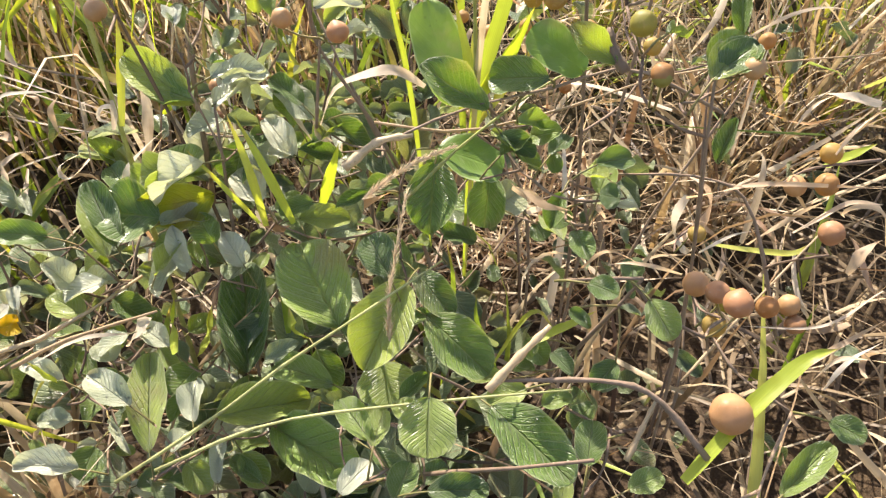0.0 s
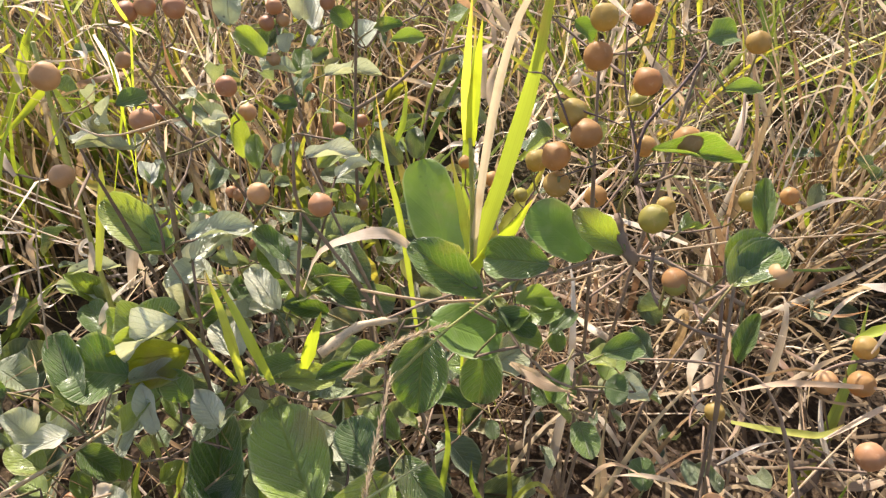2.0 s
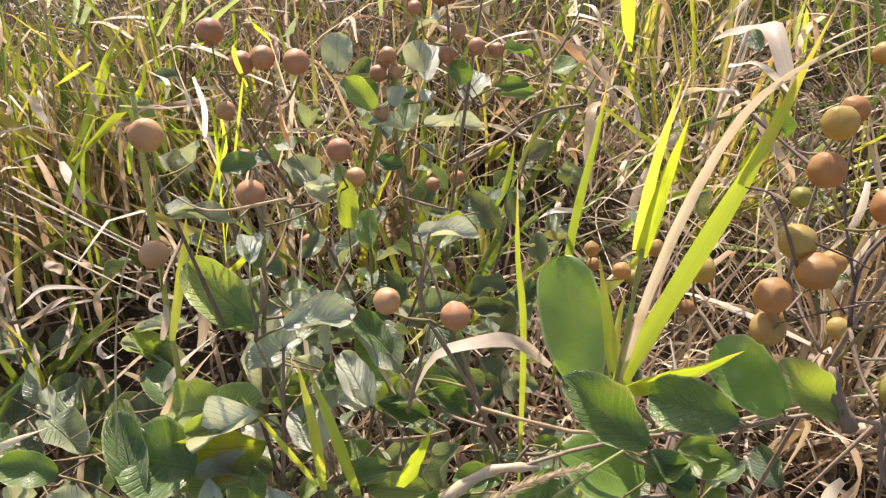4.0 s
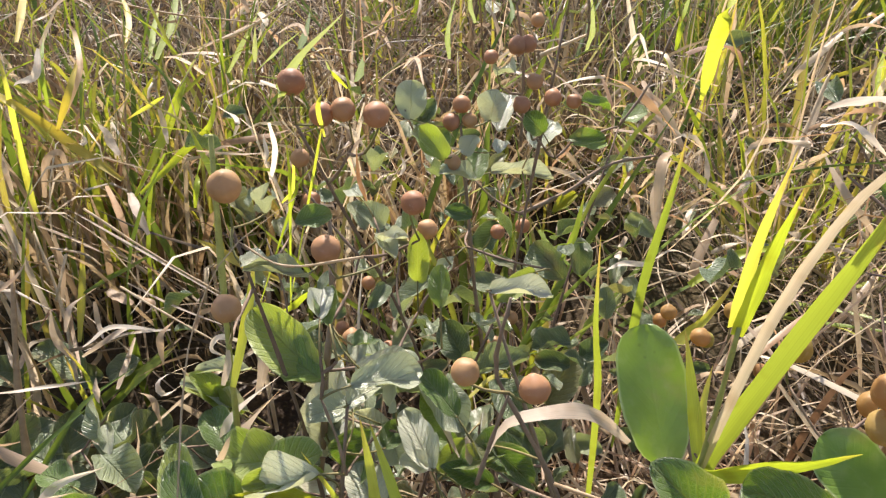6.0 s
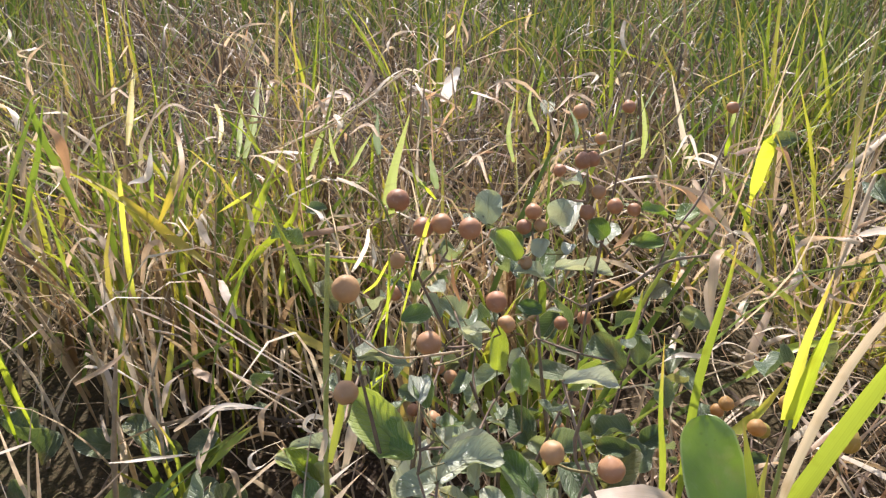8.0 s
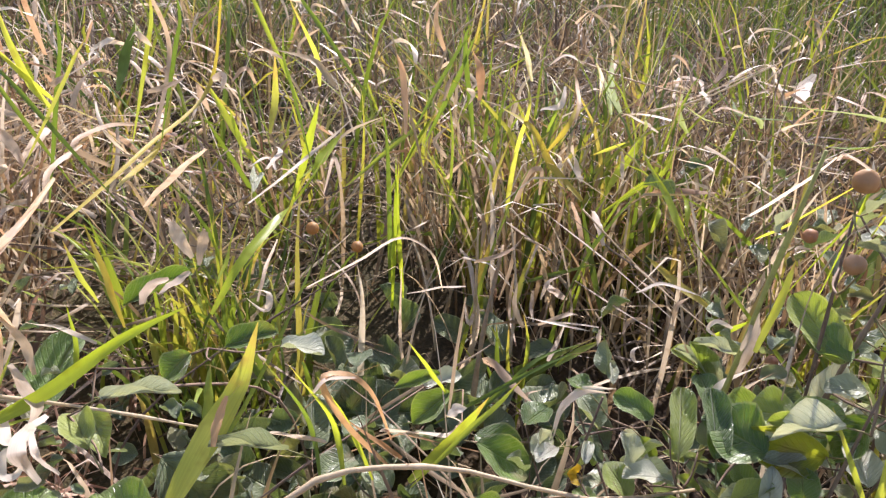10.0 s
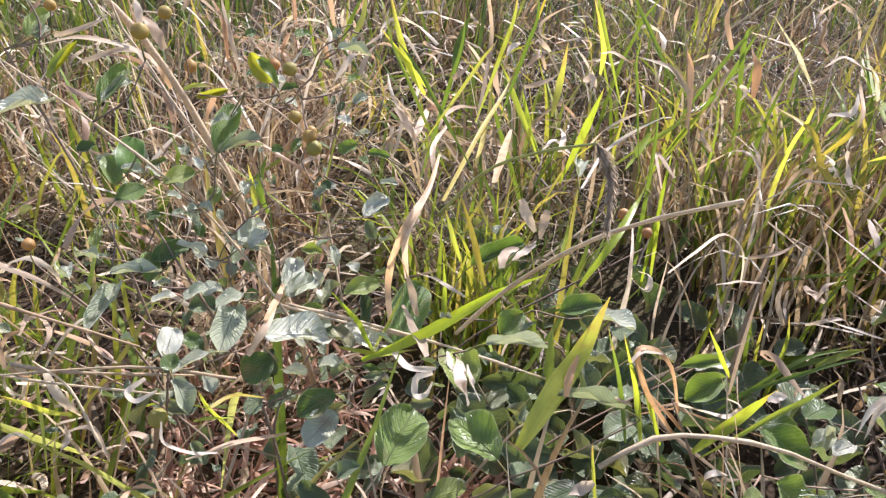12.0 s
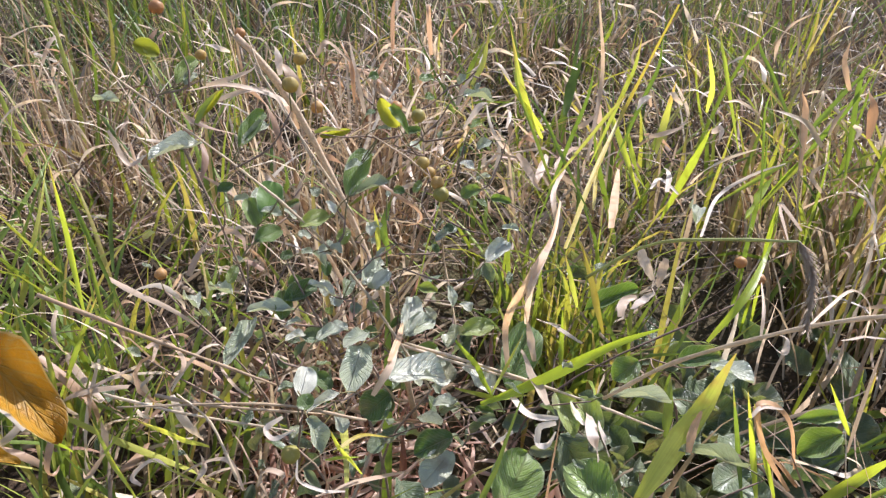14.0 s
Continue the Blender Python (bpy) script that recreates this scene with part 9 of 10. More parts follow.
blade(p, [(-0.427, 0.318, 0.194), (-0.449, 0.292, 0.245), (-0.460, 0.278, 0.293), (-0.458, 0.304, 0.285), (-0.446, 0.321, 0.260), (-0.435, 0.333, 0.207)], 0.0057, (0.213, -0.417, 0.884), m_sheath, 80, n=18, fold=0.08, curl=0.12, blunt=0.35)
blade(p, [(-0.430, 0.341, 0.183), (-0.440, 0.321, 0.210), (-0.454, 0.300, 0.239)], 0.0048, (0.167, -0.385, 0.908), m_sheath, 60, n=18, fold=0.08, curl=0.12, blunt=0.35)
blade(p, [(-0.457, 0.262, 0.289), (-0.457, 0.281, 0.294), (-0.452, 0.307, 0.283)], 0.0044, (0.069, -0.033, 0.997), m_white, 60, n=18, fold=0.08, curl=0.12, blunt=0.35)
blade(p, [(-0.438, 0.322, 0.225), (-0.429, 0.359, 0.200), (-0.408, 0.382, 0.195), (-0.404, 0.391, 0.206), (-0.417, 0.385, 0.211)], 0.0075, (-0.013, -0.046, 0.999), m_white, 140, n=18, fold=0.08, curl=0.12, blunt=0.35)
blade(p, [(-0.588, 0.100, 0.326), (-0.614, 0.117, 0.351), (-0.579, 0.107, 0.419), (-0.599, 0.145, 0.433), (-0.638, 0.188, 0.441)], 0.0067, (0.503, -0.266, 0.822), m_sheath, 60, n=18, fold=0.08, curl=0.12, blunt=0.35)
blade(p, [(-0.592, 0.120, 0.362), (-0.576, 0.107, 0.413), (-0.588, 0.130, 0.430), (-0.612, 0.162, 0.436)], 0.0056, (0.511, -0.293, 0.808), m_tan, 80, n=18, fold=0.08, curl=0.12, blunt=0.35)
blade(p, [(-0.577, 0.120, 0.332), (-0.590, 0.123, 0.353), (-0.580, 0.102, 0.401)], 0.0066, (0.459, -0.245, 0.854), m_tan, 90, n=18, fold=0.08, curl=0.12, blunt=0.35)
blade(p, [(-0.587, 0.127, 0.368), (-0.582, 0.147, 0.354), (-0.563, 0.160, 0.344)], 0.0048, (0.243, 0.070, 0.968), m_white, 90, n=18, fold=0.08, curl=0.12, blunt=0.35)
blade(p, [(-0.555, 0.194, 0.364), (-0.565, 0.207, 0.369), (-0.565, 0.223, 0.369)], 0.0084, (0.219, 0.013, 0.976), m_tan, 60, n=18, fold=0.08, curl=0.12, blunt=0.35)
blade(p, [(-0.557, 0.210, 0.365), (-0.560, 0.227, 0.367), (-0.559, 0.238, 0.371)], 0.0075, (0.208, -0.002, 0.978), m_white, 60, n=18, fold=0.08, curl=0.12, blunt=0.35)
blade(p, [(-0.591, 0.247, 0.399), (-0.582, 0.247, 0.387), (-0.571, 0.249, 0.374)], 0.0102, (0.422, -0.386, 0.820), m_tan, 40, n=18, fold=0.08, curl=0.12, blunt=0.35)
blade(p, [(-0.573, 0.264, 0.391), (-0.570, 0.258, 0.381), (-0.565, 0.250, 0.369)], 0.0087, (0.401, -0.398, 0.825), m_tan, 40, n=18, fold=0.08, curl=0.12, blunt=0.35)
blade(p, [(-0.427, 0.194, 0.424), (-0.417, 0.200, 0.416), (-0.420, 0.205, 0.425), (-0.426, 0.199, 0.428)], 0.0047, (0.090, -0.074, 0.993), m_white, 90, n=18, fold=0.08, curl=0.12, blunt=0.35)
blade(p, [(-0.448, 0.170, 0.310), (-0.456, 0.182, 0.321), (-0.460, 0.193, 0.332)], 0.0066, (0.260, -0.343, 0.903), m_sheath, 50, n=18, fold=0.08, curl=0.12, blunt=0.35)
blade(p, [(-0.453, 0.204, 0.295), (-0.452, 0.238, 0.269), (-0.447, 0.268, 0.244)], 0.0067, (0.066, 0.002, 0.998), m_white, 60, n=18, fold=0.08, curl=0.12, blunt=0.35)
blade(p, [(-0.428, 0.242, 0.409), (-0.446, 0.308, 0.395), (-0.455, 0.365, 0.388), (-0.451, 0.402, 0.359), (-0.451, 0.418, 0.315)], 0.0029, (0.221, -0.526, 0.821), m_tan, 30, n=18, fold=0.08, curl=0.12, blunt=0.35)
blade(p, [(-0.450, 0.368, 0.336), (-0.451, 0.417, 0.319), (-0.442, 0.441, 0.313)], 0.0037, (0.038, -0.112, 0.993), m_white, 30, n=18, fold=0.08, curl=0.12, blunt=0.35)
blade(p, [(-0.420, 0.395, 0.208), (-0.431, 0.417, 0.255), (-0.442, 0.442, 0.301)], 0.0038, (0.145, -0.473, 0.869), m_tan, 20, n=18, fold=0.08, curl=0.12, blunt=0.35)
blade(p, [(-0.441, 0.212, 0.407), (-0.455, 0.231, 0.418), (-0.479, 0.261, 0.419)], 0.0026, (0.285, -0.459, 0.842), m_tan, 30, n=18, fold=0.08, curl=0.12, blunt=0.35)
blade(p, [(-0.599, 0.162, 0.420), (-0.703, 0.294, 0.415), (-0.806, 0.441, 0.426), (-0.744, 0.431, 0.564)], 0.0053, (0.500, -0.562, 0.658), m_gold, 15, n=18, fold=0.08, curl=0.12, blunt=0.35)
blade(p, [(-0.753, 0.334, 0.402), (-0.814, 0.403, 0.475), (-0.793, 0.361, 0.567)], 0.0051, (0.536, -0.559, 0.633), m_tan, 15, n=18, fold=0.08, curl=0.12, blunt=0.35)
blade(p, [(-0.629, 0.249, 0.400), (-0.685, 0.311, 0.392), (-0.762, 0.397, 0.374)], 0.0090, (0.459, -0.521, 0.720), m_sheath, 30, n=18, fold=0.08, curl=0.12, blunt=0.35)
blade(p, [(-0.685, 0.174, 0.472), (-0.673, 0.178, 0.460), (-0.656, 0.177, 0.448)], 0.0076, (0.591, -0.305, 0.747), m_tan, 40, n=18, fold=0.08, curl=0.12, blunt=0.35)
blade(p, [(-0.687, 0.212, 0.461), (-0.670, 0.190, 0.456), (-0.659, 0.176, 0.450)], 0.0072, (0.580, -0.316, 0.751), m_tan, 40, n=18, fold=0.08, curl=0.12, blunt=0.35)
blade(p, [(-0.621, 0.170, 0.432), (-0.653, 0.193, 0.442), (-0.683, 0.233, 0.443)], 0.0051, (0.553, -0.324, 0.767), m_tan, 60, n=18, fold=0.08, curl=0.12, blunt=0.35)
blade(p, [(-0.679, 0.251, 0.420), (-0.691, 0.230, 0.441), (-0.725, 0.279, 0.438), (-0.751, 0.330, 0.419)], 0.0052, (0.572, -0.356, 0.739), m_tan, 80, n=18, fold=0.08, curl=0.12, blunt=0.35)
blade(p, [(-0.735, 0.427, 0.351), (-0.763, 0.480, 0.340), (-0.706, 0.444, 0.352)], 0.0062, (0.276, -0.050, 0.960), m_white, 90, n=18, fold=0.08, curl=0.12, blunt=0.35)
blade(p, [(-0.723, 0.444, 0.348), (-0.768, 0.501, 0.339), (-0.782, 0.507, 0.342)], 0.0072, (0.273, -0.058, 0.960), m_white, 60, n=18, fold=0.08, curl=0.12, blunt=0.35)
blade(p, [(-0.841, 0.495, 0.413), (-0.838, 0.515, 0.425), (-0.838, 0.528, 0.404)], 0.0067, (0.547, -0.449, 0.706), m_tan, 90, n=18, fold=0.08, curl=0.12, blunt=0.35)
blade(p, [(-0.572, 0.307, 0.401), (-0.637, 0.417, 0.385), (-0.626, 0.452, 0.407), (-0.589, 0.445, 0.436)], 0.0040, (0.390, -0.512, 0.765), m_white, 20, n=18, fold=0.08, curl=0.12, blunt=0.35)
blade(p, [(-0.504, 0.348, 0.428), (-0.550, 0.384, 0.425), (-0.501, 0.326, 0.425)], 0.0035, (0.344, -0.521, 0.781), m_tan, 40, n=18, fold=0.08, curl=0.12, blunt=0.35)
blade(p, [(-0.573, -0.087, 0.298), (-0.576, -0.048, 0.288), (-0.592, 0.001, 0.254)], 0.0044, (0.232, 0.247, 0.941), m_tan, 60, n=18, fold=0.08, curl=0.12, blunt=0.35)
blade(p, [(-0.675, -0.186, 0.258), (-0.658, -0.159, 0.287), (-0.628, -0.134, 0.314), (-0.605, -0.130, 0.300)], 0.0052, (0.286, 0.335, 0.898), m_tan, 90, n=18, fold=0.08, curl=0.12, blunt=0.35)
blade(p, [(-0.650, -0.163, 0.275), (-0.644, -0.148, 0.297), (-0.656, -0.147, 0.303)], 0.0052, (0.284, 0.350, 0.892), m_white, 120, n=18, fold=0.08, curl=0.12, blunt=0.35)
blade(p, [(-0.590, -0.124, 0.315), (-0.587, -0.117, 0.329), (-0.578, -0.108, 0.329), (-0.580, -0.114, 0.318)], 0.0052, (0.261, 0.300, 0.918), m_tan, 120, n=18, fold=0.08, curl=0.12, blunt=0.35)
blade(p, [(-0.602, -0.095, 0.358), (-0.604, -0.108, 0.351), (-0.593, -0.106, 0.350), (-0.590, -0.092, 0.354)], 0.0044, (0.286, 0.301, 0.910), m_white, 120, n=18, fold=0.08, curl=0.12, blunt=0.35)
blade(p, [(-0.576, -0.097, 0.339), (-0.571, -0.099, 0.324), (-0.566, -0.085, 0.310), (-0.565, -0.067, 0.299)], 0.0033, (0.239, 0.276, 0.931), m_white, 60, n=18, fold=0.08, curl=0.12, blunt=0.35)
blade(p, [(-0.711, -0.109, 0.338), (-0.689, -0.106, 0.329), (-0.656, -0.101, 0.337)], 0.0037, (0.332, 0.324, 0.886), m_tan, 60, n=18, fold=0.08, curl=0.12, blunt=0.35)
blade(p, [(-0.798, -0.148, 0.294), (-0.835, -0.132, 0.289), (-0.749, -0.129, 0.321), (-0.739, -0.147, 0.304)], 0.0051, (0.356, 0.354, 0.865), m_tan, 90, n=18, fold=0.08, curl=0.12, blunt=0.35)
blade(p, [(-0.615, -0.016, 0.330), (-0.623, 0.005, 0.345), (-0.652, 0.030, 0.344)], 0.0065, (0.520, -0.087, 0.850), m_tan, 40, n=18, fold=0.08, curl=0.12, blunt=0.35)
blade(p, [(-0.626, 0.006, 0.348), (-0.652, 0.030, 0.344), (-0.675, 0.047, 0.340)], 0.0058, (0.539, -0.105, 0.835), m_sheath, 40, n=18, fold=0.08, curl=0.12, blunt=0.35)
blade(p, [(-0.680, -0.191, 0.270), (-0.690, -0.195, 0.272), (-0.684, -0.178, 0.287), (-0.660, -0.167, 0.290)], 0.0040, (0.299, 0.381, 0.875), m_white, 150, n=18, fold=0.08, curl=0.12, blunt=0.35)
blade(p, [(-0.827, -0.070, 0.530), (-0.809, -0.042, 0.535), (-0.796, -0.008, 0.525), (-0.786, -0.001, 0.511)], 0.0057, (0.516, 0.273, 0.812), m_tan, 50, n=18, fold=0.08, curl=0.12, blunt=0.35)
blade(p, [(-0.825, 0.048, 0.543), (-0.826, 0.061, 0.553), (-0.832, 0.085, 0.530)], 0.0052, (0.539, 0.223, 0.812), m_tan, 60, n=18, fold=0.08, curl=0.12, blunt=0.35)
stem(p, [(-0.468, 0.503, 0.100), (-0.491, 0.551, 0.179), (-0.511, 0.610, 0.264)], 0.0034, 0.0017, m_straw, name='stem')
stem(p, [(-0.590, -0.060, 0.232), (-0.601, -0.031, 0.275), (-0.608, -0.010, 0.307)], 0.0014, 0.0007, m_straw, name='stem')
blade(p, [(-0.429, 0.563, 0.246), (-0.429, 0.578, 0.262), (-0.417, 0.600, 0.268)], 0.0050, (0.074, -0.260, 0.963), m_white, -172, n=18, fold=0.08, curl=0.12)
blade(p, [(-0.435, 0.576, 0.204), (-0.414, 0.609, 0.211), (-0.400, 0.621, 0.206)], 0.0052, (0.059, -0.253, 0.966), m_white, -166, n=18, fold=0.08, curl=0.12)
blade(p, [(-0.464, 0.594, 0.177), (-0.480, 0.597, 0.200), (-0.487, 0.611, 0.224)], 0.0066, (0.090, -0.241, 0.966), m_tan, 97, n=18, fold=0.08, curl=0.12)
blade(p, [(-0.510, 0.551, 0.266), (-0.489, 0.585, 0.273), (-0.481, 0.611, 0.291)], 0.0052, (0.103, -0.258, 0.961), m_tan, -126, n=18, fold=0.08, curl=0.12)
blade(p, [(-0.370, 0.570, 0.135), (-0.379, 0.580, 0.157), (-0.390, 0.577, 0.168)], 0.0062, (0.041, -0.234, 0.971), m_tan, 116, n=18, fold=0.08, curl=0.12)
blade(p, [(-0.367, 0.269, 0.215), (-0.365, 0.279, 0.224), (-0.356, 0.290, 0.222)], 0.0069, (0.063, -0.168, 0.984), m_white, 184, n=18, fold=0.08, curl=0.12)
p = thing('grass_tuft', 'short green blades scattered among curled ribbons', 'grass', (-0.728, -0.059, 0.000), 'grass tufts round the bushes')
blade(p, [(-0.791, -0.075, 0.514), (-0.793, -0.066, 0.526), (-0.792, -0.053, 0.538)], 0.0053, (0.686, 0.004, 0.727), m_blade, 19)
blade(p, [(-0.733, 0.072, 0.520), (-0.724, 0.076, 0.512), (-0.713, 0.078, 0.499)], 0.0096, (0.620, -0.189, 0.762), m_blade, -25)
blade(p, [(-0.793, 0.027, 0.485), (-0.787, 0.038, 0.488), (-0.777, 0.050, 0.487)], 0.0048, (0.638, -0.115, 0.761), m_blade, -27)
blade(p, [(-0.816, -0.090, 0.542), (-0.833, -0.094, 0.560), (-0.846, -0.096, 0.575)], 0.0029, (0.722, 0.045, 0.690), m_blade, 37)
blade(p, [(-0.790, -0.162, 0.401), (-0.810, -0.153, 0.436), (-0.824, -0.141, 0.466)], 0.0035, (0.624, 0.112, 0.774), m_blade, 18)
p = thing('grass_tuft', 'yellow-green blades standing among orange-tan sheaths', 'grass', (-0.627, 0.437, 0.000), 'grass tufts round the bushes')
blade(p, [(-0.668, 0.191, 0.405), (-0.656, 0.207, 0.482), (-0.648, 0.216, 0.528), (-0.647, 0.218, 0.557)], 0.0039, (0.526, -0.379, 0.761), m_blade, 0, base=0.25)
blade(p, [(-0.627, 0.419, 0.442), (-0.644, 0.397, 0.517), (-0.650, 0.389, 0.544), (-0.654, 0.385, 0.560)], 0.0042, (0.449, -0.510, 0.734), m_blade, 34, base=0.25)
blade(p, [(-0.599, 0.485, 0.441), (-0.626, 0.451, 0.508), (-0.638, 0.437, 0.536), (-0.643, 0.430, 0.552)], 0.0047, (0.413, -0.537, 0.736), m_blade, -15, base=0.25)
blade(p, [(-0.779, 0.619, 0.255), (-0.741, 0.668, 0.306), (-0.724, 0.689, 0.329), (-0.703, 0.716, 0.353)], 0.0071, (0.321, -0.509, 0.799), m_blade, -26, base=0.25)
blade(p, [(-0.751, 0.722, 0.307), (-0.728, 0.751, 0.378), (-0.713, 0.770, 0.423), (-0.696, 0.793, 0.463)], 0.0069, (0.315, -0.576, 0.754), m_blade, 27, base=0.25)
blade(p, [(-0.642, 0.167, 0.448), (-0.616, 0.201, 0.516), (-0.608, 0.210, 0.535), (-0.604, 0.215, 0.544)], 0.0032, (0.502, -0.403, 0.765), m_blade, -20, base=0.25)
blade(p, [(-0.705, 0.288, 0.426), (-0.691, 0.306, 0.503), (-0.686, 0.312, 0.531), (-0.684, 0.313, 0.562)], 0.0044, (0.506, -0.435, 0.745), m_blade, -14, base=0.25)
blade(p, [(-0.692, 0.308, 0.426), (-0.679, 0.325, 0.503), (-0.674, 0.331, 0.531), (-0.675, 0.330, 0.562)], 0.0041, (0.488, -0.454, 0.745), m_blade, -31, base=0.25)
p = thing('grass_tuft', 'green blades rising from the shaded hollow', 'grass', (-0.486, 0.353, 0.000), 'grass tufts round the bushes')
blade(p, [(-0.455, 0.585, 0.018), (-0.453, 0.587, 0.097), (-0.452, 0.589, 0.161), (-0.458, 0.582, 0.205)], 0.0060, (0.121, -0.451, 0.884), m_blade, -17, base=0.25)
blade(p, [(-0.495, 0.657, 0.006), (-0.515, 0.632, 0.037), (-0.534, 0.608, 0.111)], 0.0068, (0.139, -0.406, 0.903), m_blade, -18)
blade(p, [(-0.407, 0.196, 0.152), (-0.416, 0.184, 0.230), (-0.419, 0.180, 0.257), (-0.421, 0.177, 0.282)], 0.0032, (0.181, -0.279, 0.943), m_blade, -9, base=0.25)
blade(p, [(-0.464, 0.464, 0.101), (-0.430, 0.507, 0.158), (-0.409, 0.534, 0.193), (-0.378, 0.573, 0.208)], 0.0063, (0.100, -0.451, 0.887), m_blade, -18, base=0.25)
p = thing('leafy_plant', 'broad dull leaves lying in the shade of grass', 'bush', (-0.578, 0.467, 0.000), 'bushes of the meadow')
stem(p, [(-0.551, 0.352, 0.000), (-0.554, 0.305, 0.205), (-0.501, 0.140, 0.351)], 0.0016, 0.0008)
stem(p, [(-0.586, 0.563, 0.000), (-0.577, 0.603, 0.062), (-0.600, 0.741, 0.065)], 0.0016, 0.0008)
leaf(p, (-0.632, 0.221, 0.142), (-0.566, 0.257, 0.058), 0.0671, (0.473, -0.511, 0.717), 11)
leaf(p, (-0.525, 0.543, 0.094), (-0.498, 0.576, 0.105), 0.0238, (0.158, -0.652, 0.740), 10)
leaf(p, (-0.505, 0.479, 0.119), (-0.455, 0.508, 0.101), 0.0520, (0.301, -0.933, 0.120), 10)
leaf(p, (-0.420, 0.602, 0.046), (-0.415, 0.624, 0.092), 0.0370, (0.244, -0.759, 0.603), 10)
leaf(p, (-0.418, 0.515, 0.081), (-0.370, 0.569, 0.041), 0.0446, (0.209, -0.854, 0.412), 10)
leaf(p, (-0.335, 0.410, 0.196), (-0.328, 0.411, 0.227), 0.0257, (0.541, -0.630, 0.454), 5)
leaf(p, (-0.668, 0.290, 0.103), (-0.613, 0.353, 0.100), 0.0314, (0.630, -0.693, 0.347), 10)
leaf(p, (-0.916, 0.526, 0.066), (-0.906, 0.580, 0.101), 0.0588, (0.486, -0.643, 0.591), 10)
leaf(p, (-0.773, 0.503, 0.058), (-0.775, 0.551, 0.084), 0.0379, (0.729, -0.537, 0.416), 10)
leaf(p, (-0.731, 0.511, 0.103), (-0.693, 0.520, 0.100), 0.0343, (0.472, -0.593, 0.652), 10)
leaf(p, (-0.592, 0.403, 0.091), (-0.565, 0.421, 0.064), 0.0313, (0.415, -0.287, 0.843), 10)
leaf(p, (-0.584, 0.654, 0.072), (-0.618, 0.622, 0.105), 0.0363, (0.379, -0.630, 0.671), 10)
leaf(p, (-0.523, 0.677, 0.060), (-0.563, 0.666, 0.069), 0.0328, (0.296, -0.870, 0.394), 10)
leaf(p, (-0.585, 0.312, 0.055), (-0.625, 0.302, 0.065), 0.0420, (0.429, -0.376, 0.821), 10)
leaf(p, (-0.627, 0.174, 0.031), (-0.656, 0.177, 0.095), 0.0524, (0.237, -0.750, 0.575), 11)
leaf(p, (-0.451, 0.660, 0.118), (-0.483, 0.641, 0.106), 0.0293, (0.002, -0.554, 0.832), 10)
leaf(p, (-0.598, 0.448, 0.072), (-0.646, 0.431, 0.095), 0.0401, (0.425, -0.315, 0.848), 10)
leaf(p, (-0.576, 0.536, 0.111), (-0.587, 0.511, 0.087), 0.0292, (0.685, -0.624, 0.375), 10)
leaf(p, (-0.600, 0.741, 0.065), (-0.629, 0.713, 0.091), 0.0279, (0.369, -0.516, 0.744), 10)
branch_out(p)
p = thing('dry_ribbons', 'grey curled grass ribbons drooping over a dark hollow', 'grass', (-0.424, 0.581, 0.000), 'grass tufts round the bushes')
stem(p, [(-0.482, 0.602, 0.124), (-0.510, 0.646, 0.194), (-0.547, 0.682, 0.254)], 0.0020, 0.0010, m_straw, name='stem')
stem(p, [(-0.514, 0.662, 0.252), (-0.481, 0.666, 0.247), (-0.463, 0.663, 0.238)], 0.0014, 0.0007, m_straw, name='stem')
blade(p, [(-0.280, 0.431, 0.379), (-0.265, 0.441, 0.388), (-0.236, 0.446, 0.387)], 0.0038, (0.206, -0.129, 0.970), m_white, 61, n=18, fold=0.08, curl=0.12)
blade(p, [(-0.386, 0.480, 0.174), (-0.390, 0.487, 0.186), (-0.373, 0.498, 0.195)], 0.0040, (0.199, -0.068, 0.978), m_tan, -109, n=18, fold=0.08, curl=0.12)
blade(p, [(-0.220, 0.490, 0.344), (-0.232, 0.488, 0.346), (-0.236, 0.483, 0.339), (-0.226, 0.482, 0.336)], 0.0038, (0.154, -0.143, 0.978), m_white, 123, n=18, fold=0.08, curl=0.12)
blade(p, [(-0.319, 0.529, 0.334), (-0.306, 0.527, 0.328), (-0.313, 0.520, 0.321)], 0.0045, (0.191, -0.148, 0.970), m_tan, 128, n=18, fold=0.08, curl=0.12)
p = thing('dry_ribbons', 'twisted white grass ribbons across the sunny meadow', 'grass', (-0.489, 0.888, 0.000), 'grass tufts round the bushes')
blade(p, [(-0.532, 0.791, 0.334), (-0.528, 0.799, 0.305), (-0.511, 0.790, 0.288)], 0.0125, (0.278, -0.037, 0.960), m_white, 30, n=18, fold=0.08, curl=0.12, blunt=0.35)
blade(p, [(-0.545, 0.754, 0.333), (-0.539, 0.775, 0.318), (-0.540, 0.775, 0.305), (-0.549, 0.761, 0.313)], 0.0073, (0.292, -0.020, 0.956), m_white, 60, n=18, fold=0.08, curl=0.12, blunt=0.35)
blade(p, [(-0.535, 0.755, 0.347), (-0.528, 0.786, 0.380), (-0.556, 0.830, 0.402), (-0.566, 0.836, 0.412)], 0.0060, (0.527, -0.461, 0.713), m_sheath, 50, n=18, fold=0.08, curl=0.12, blunt=0.35)
blade(p, [(-0.575, 0.737, 0.257), (-0.569, 0.751, 0.295), (-0.555, 0.758, 0.301), (-0.549, 0.750, 0.270)], 0.0080, (0.509, -0.377, 0.774), m_tan, 70, n=18, fold=0.08, curl=0.12, blunt=0.35)
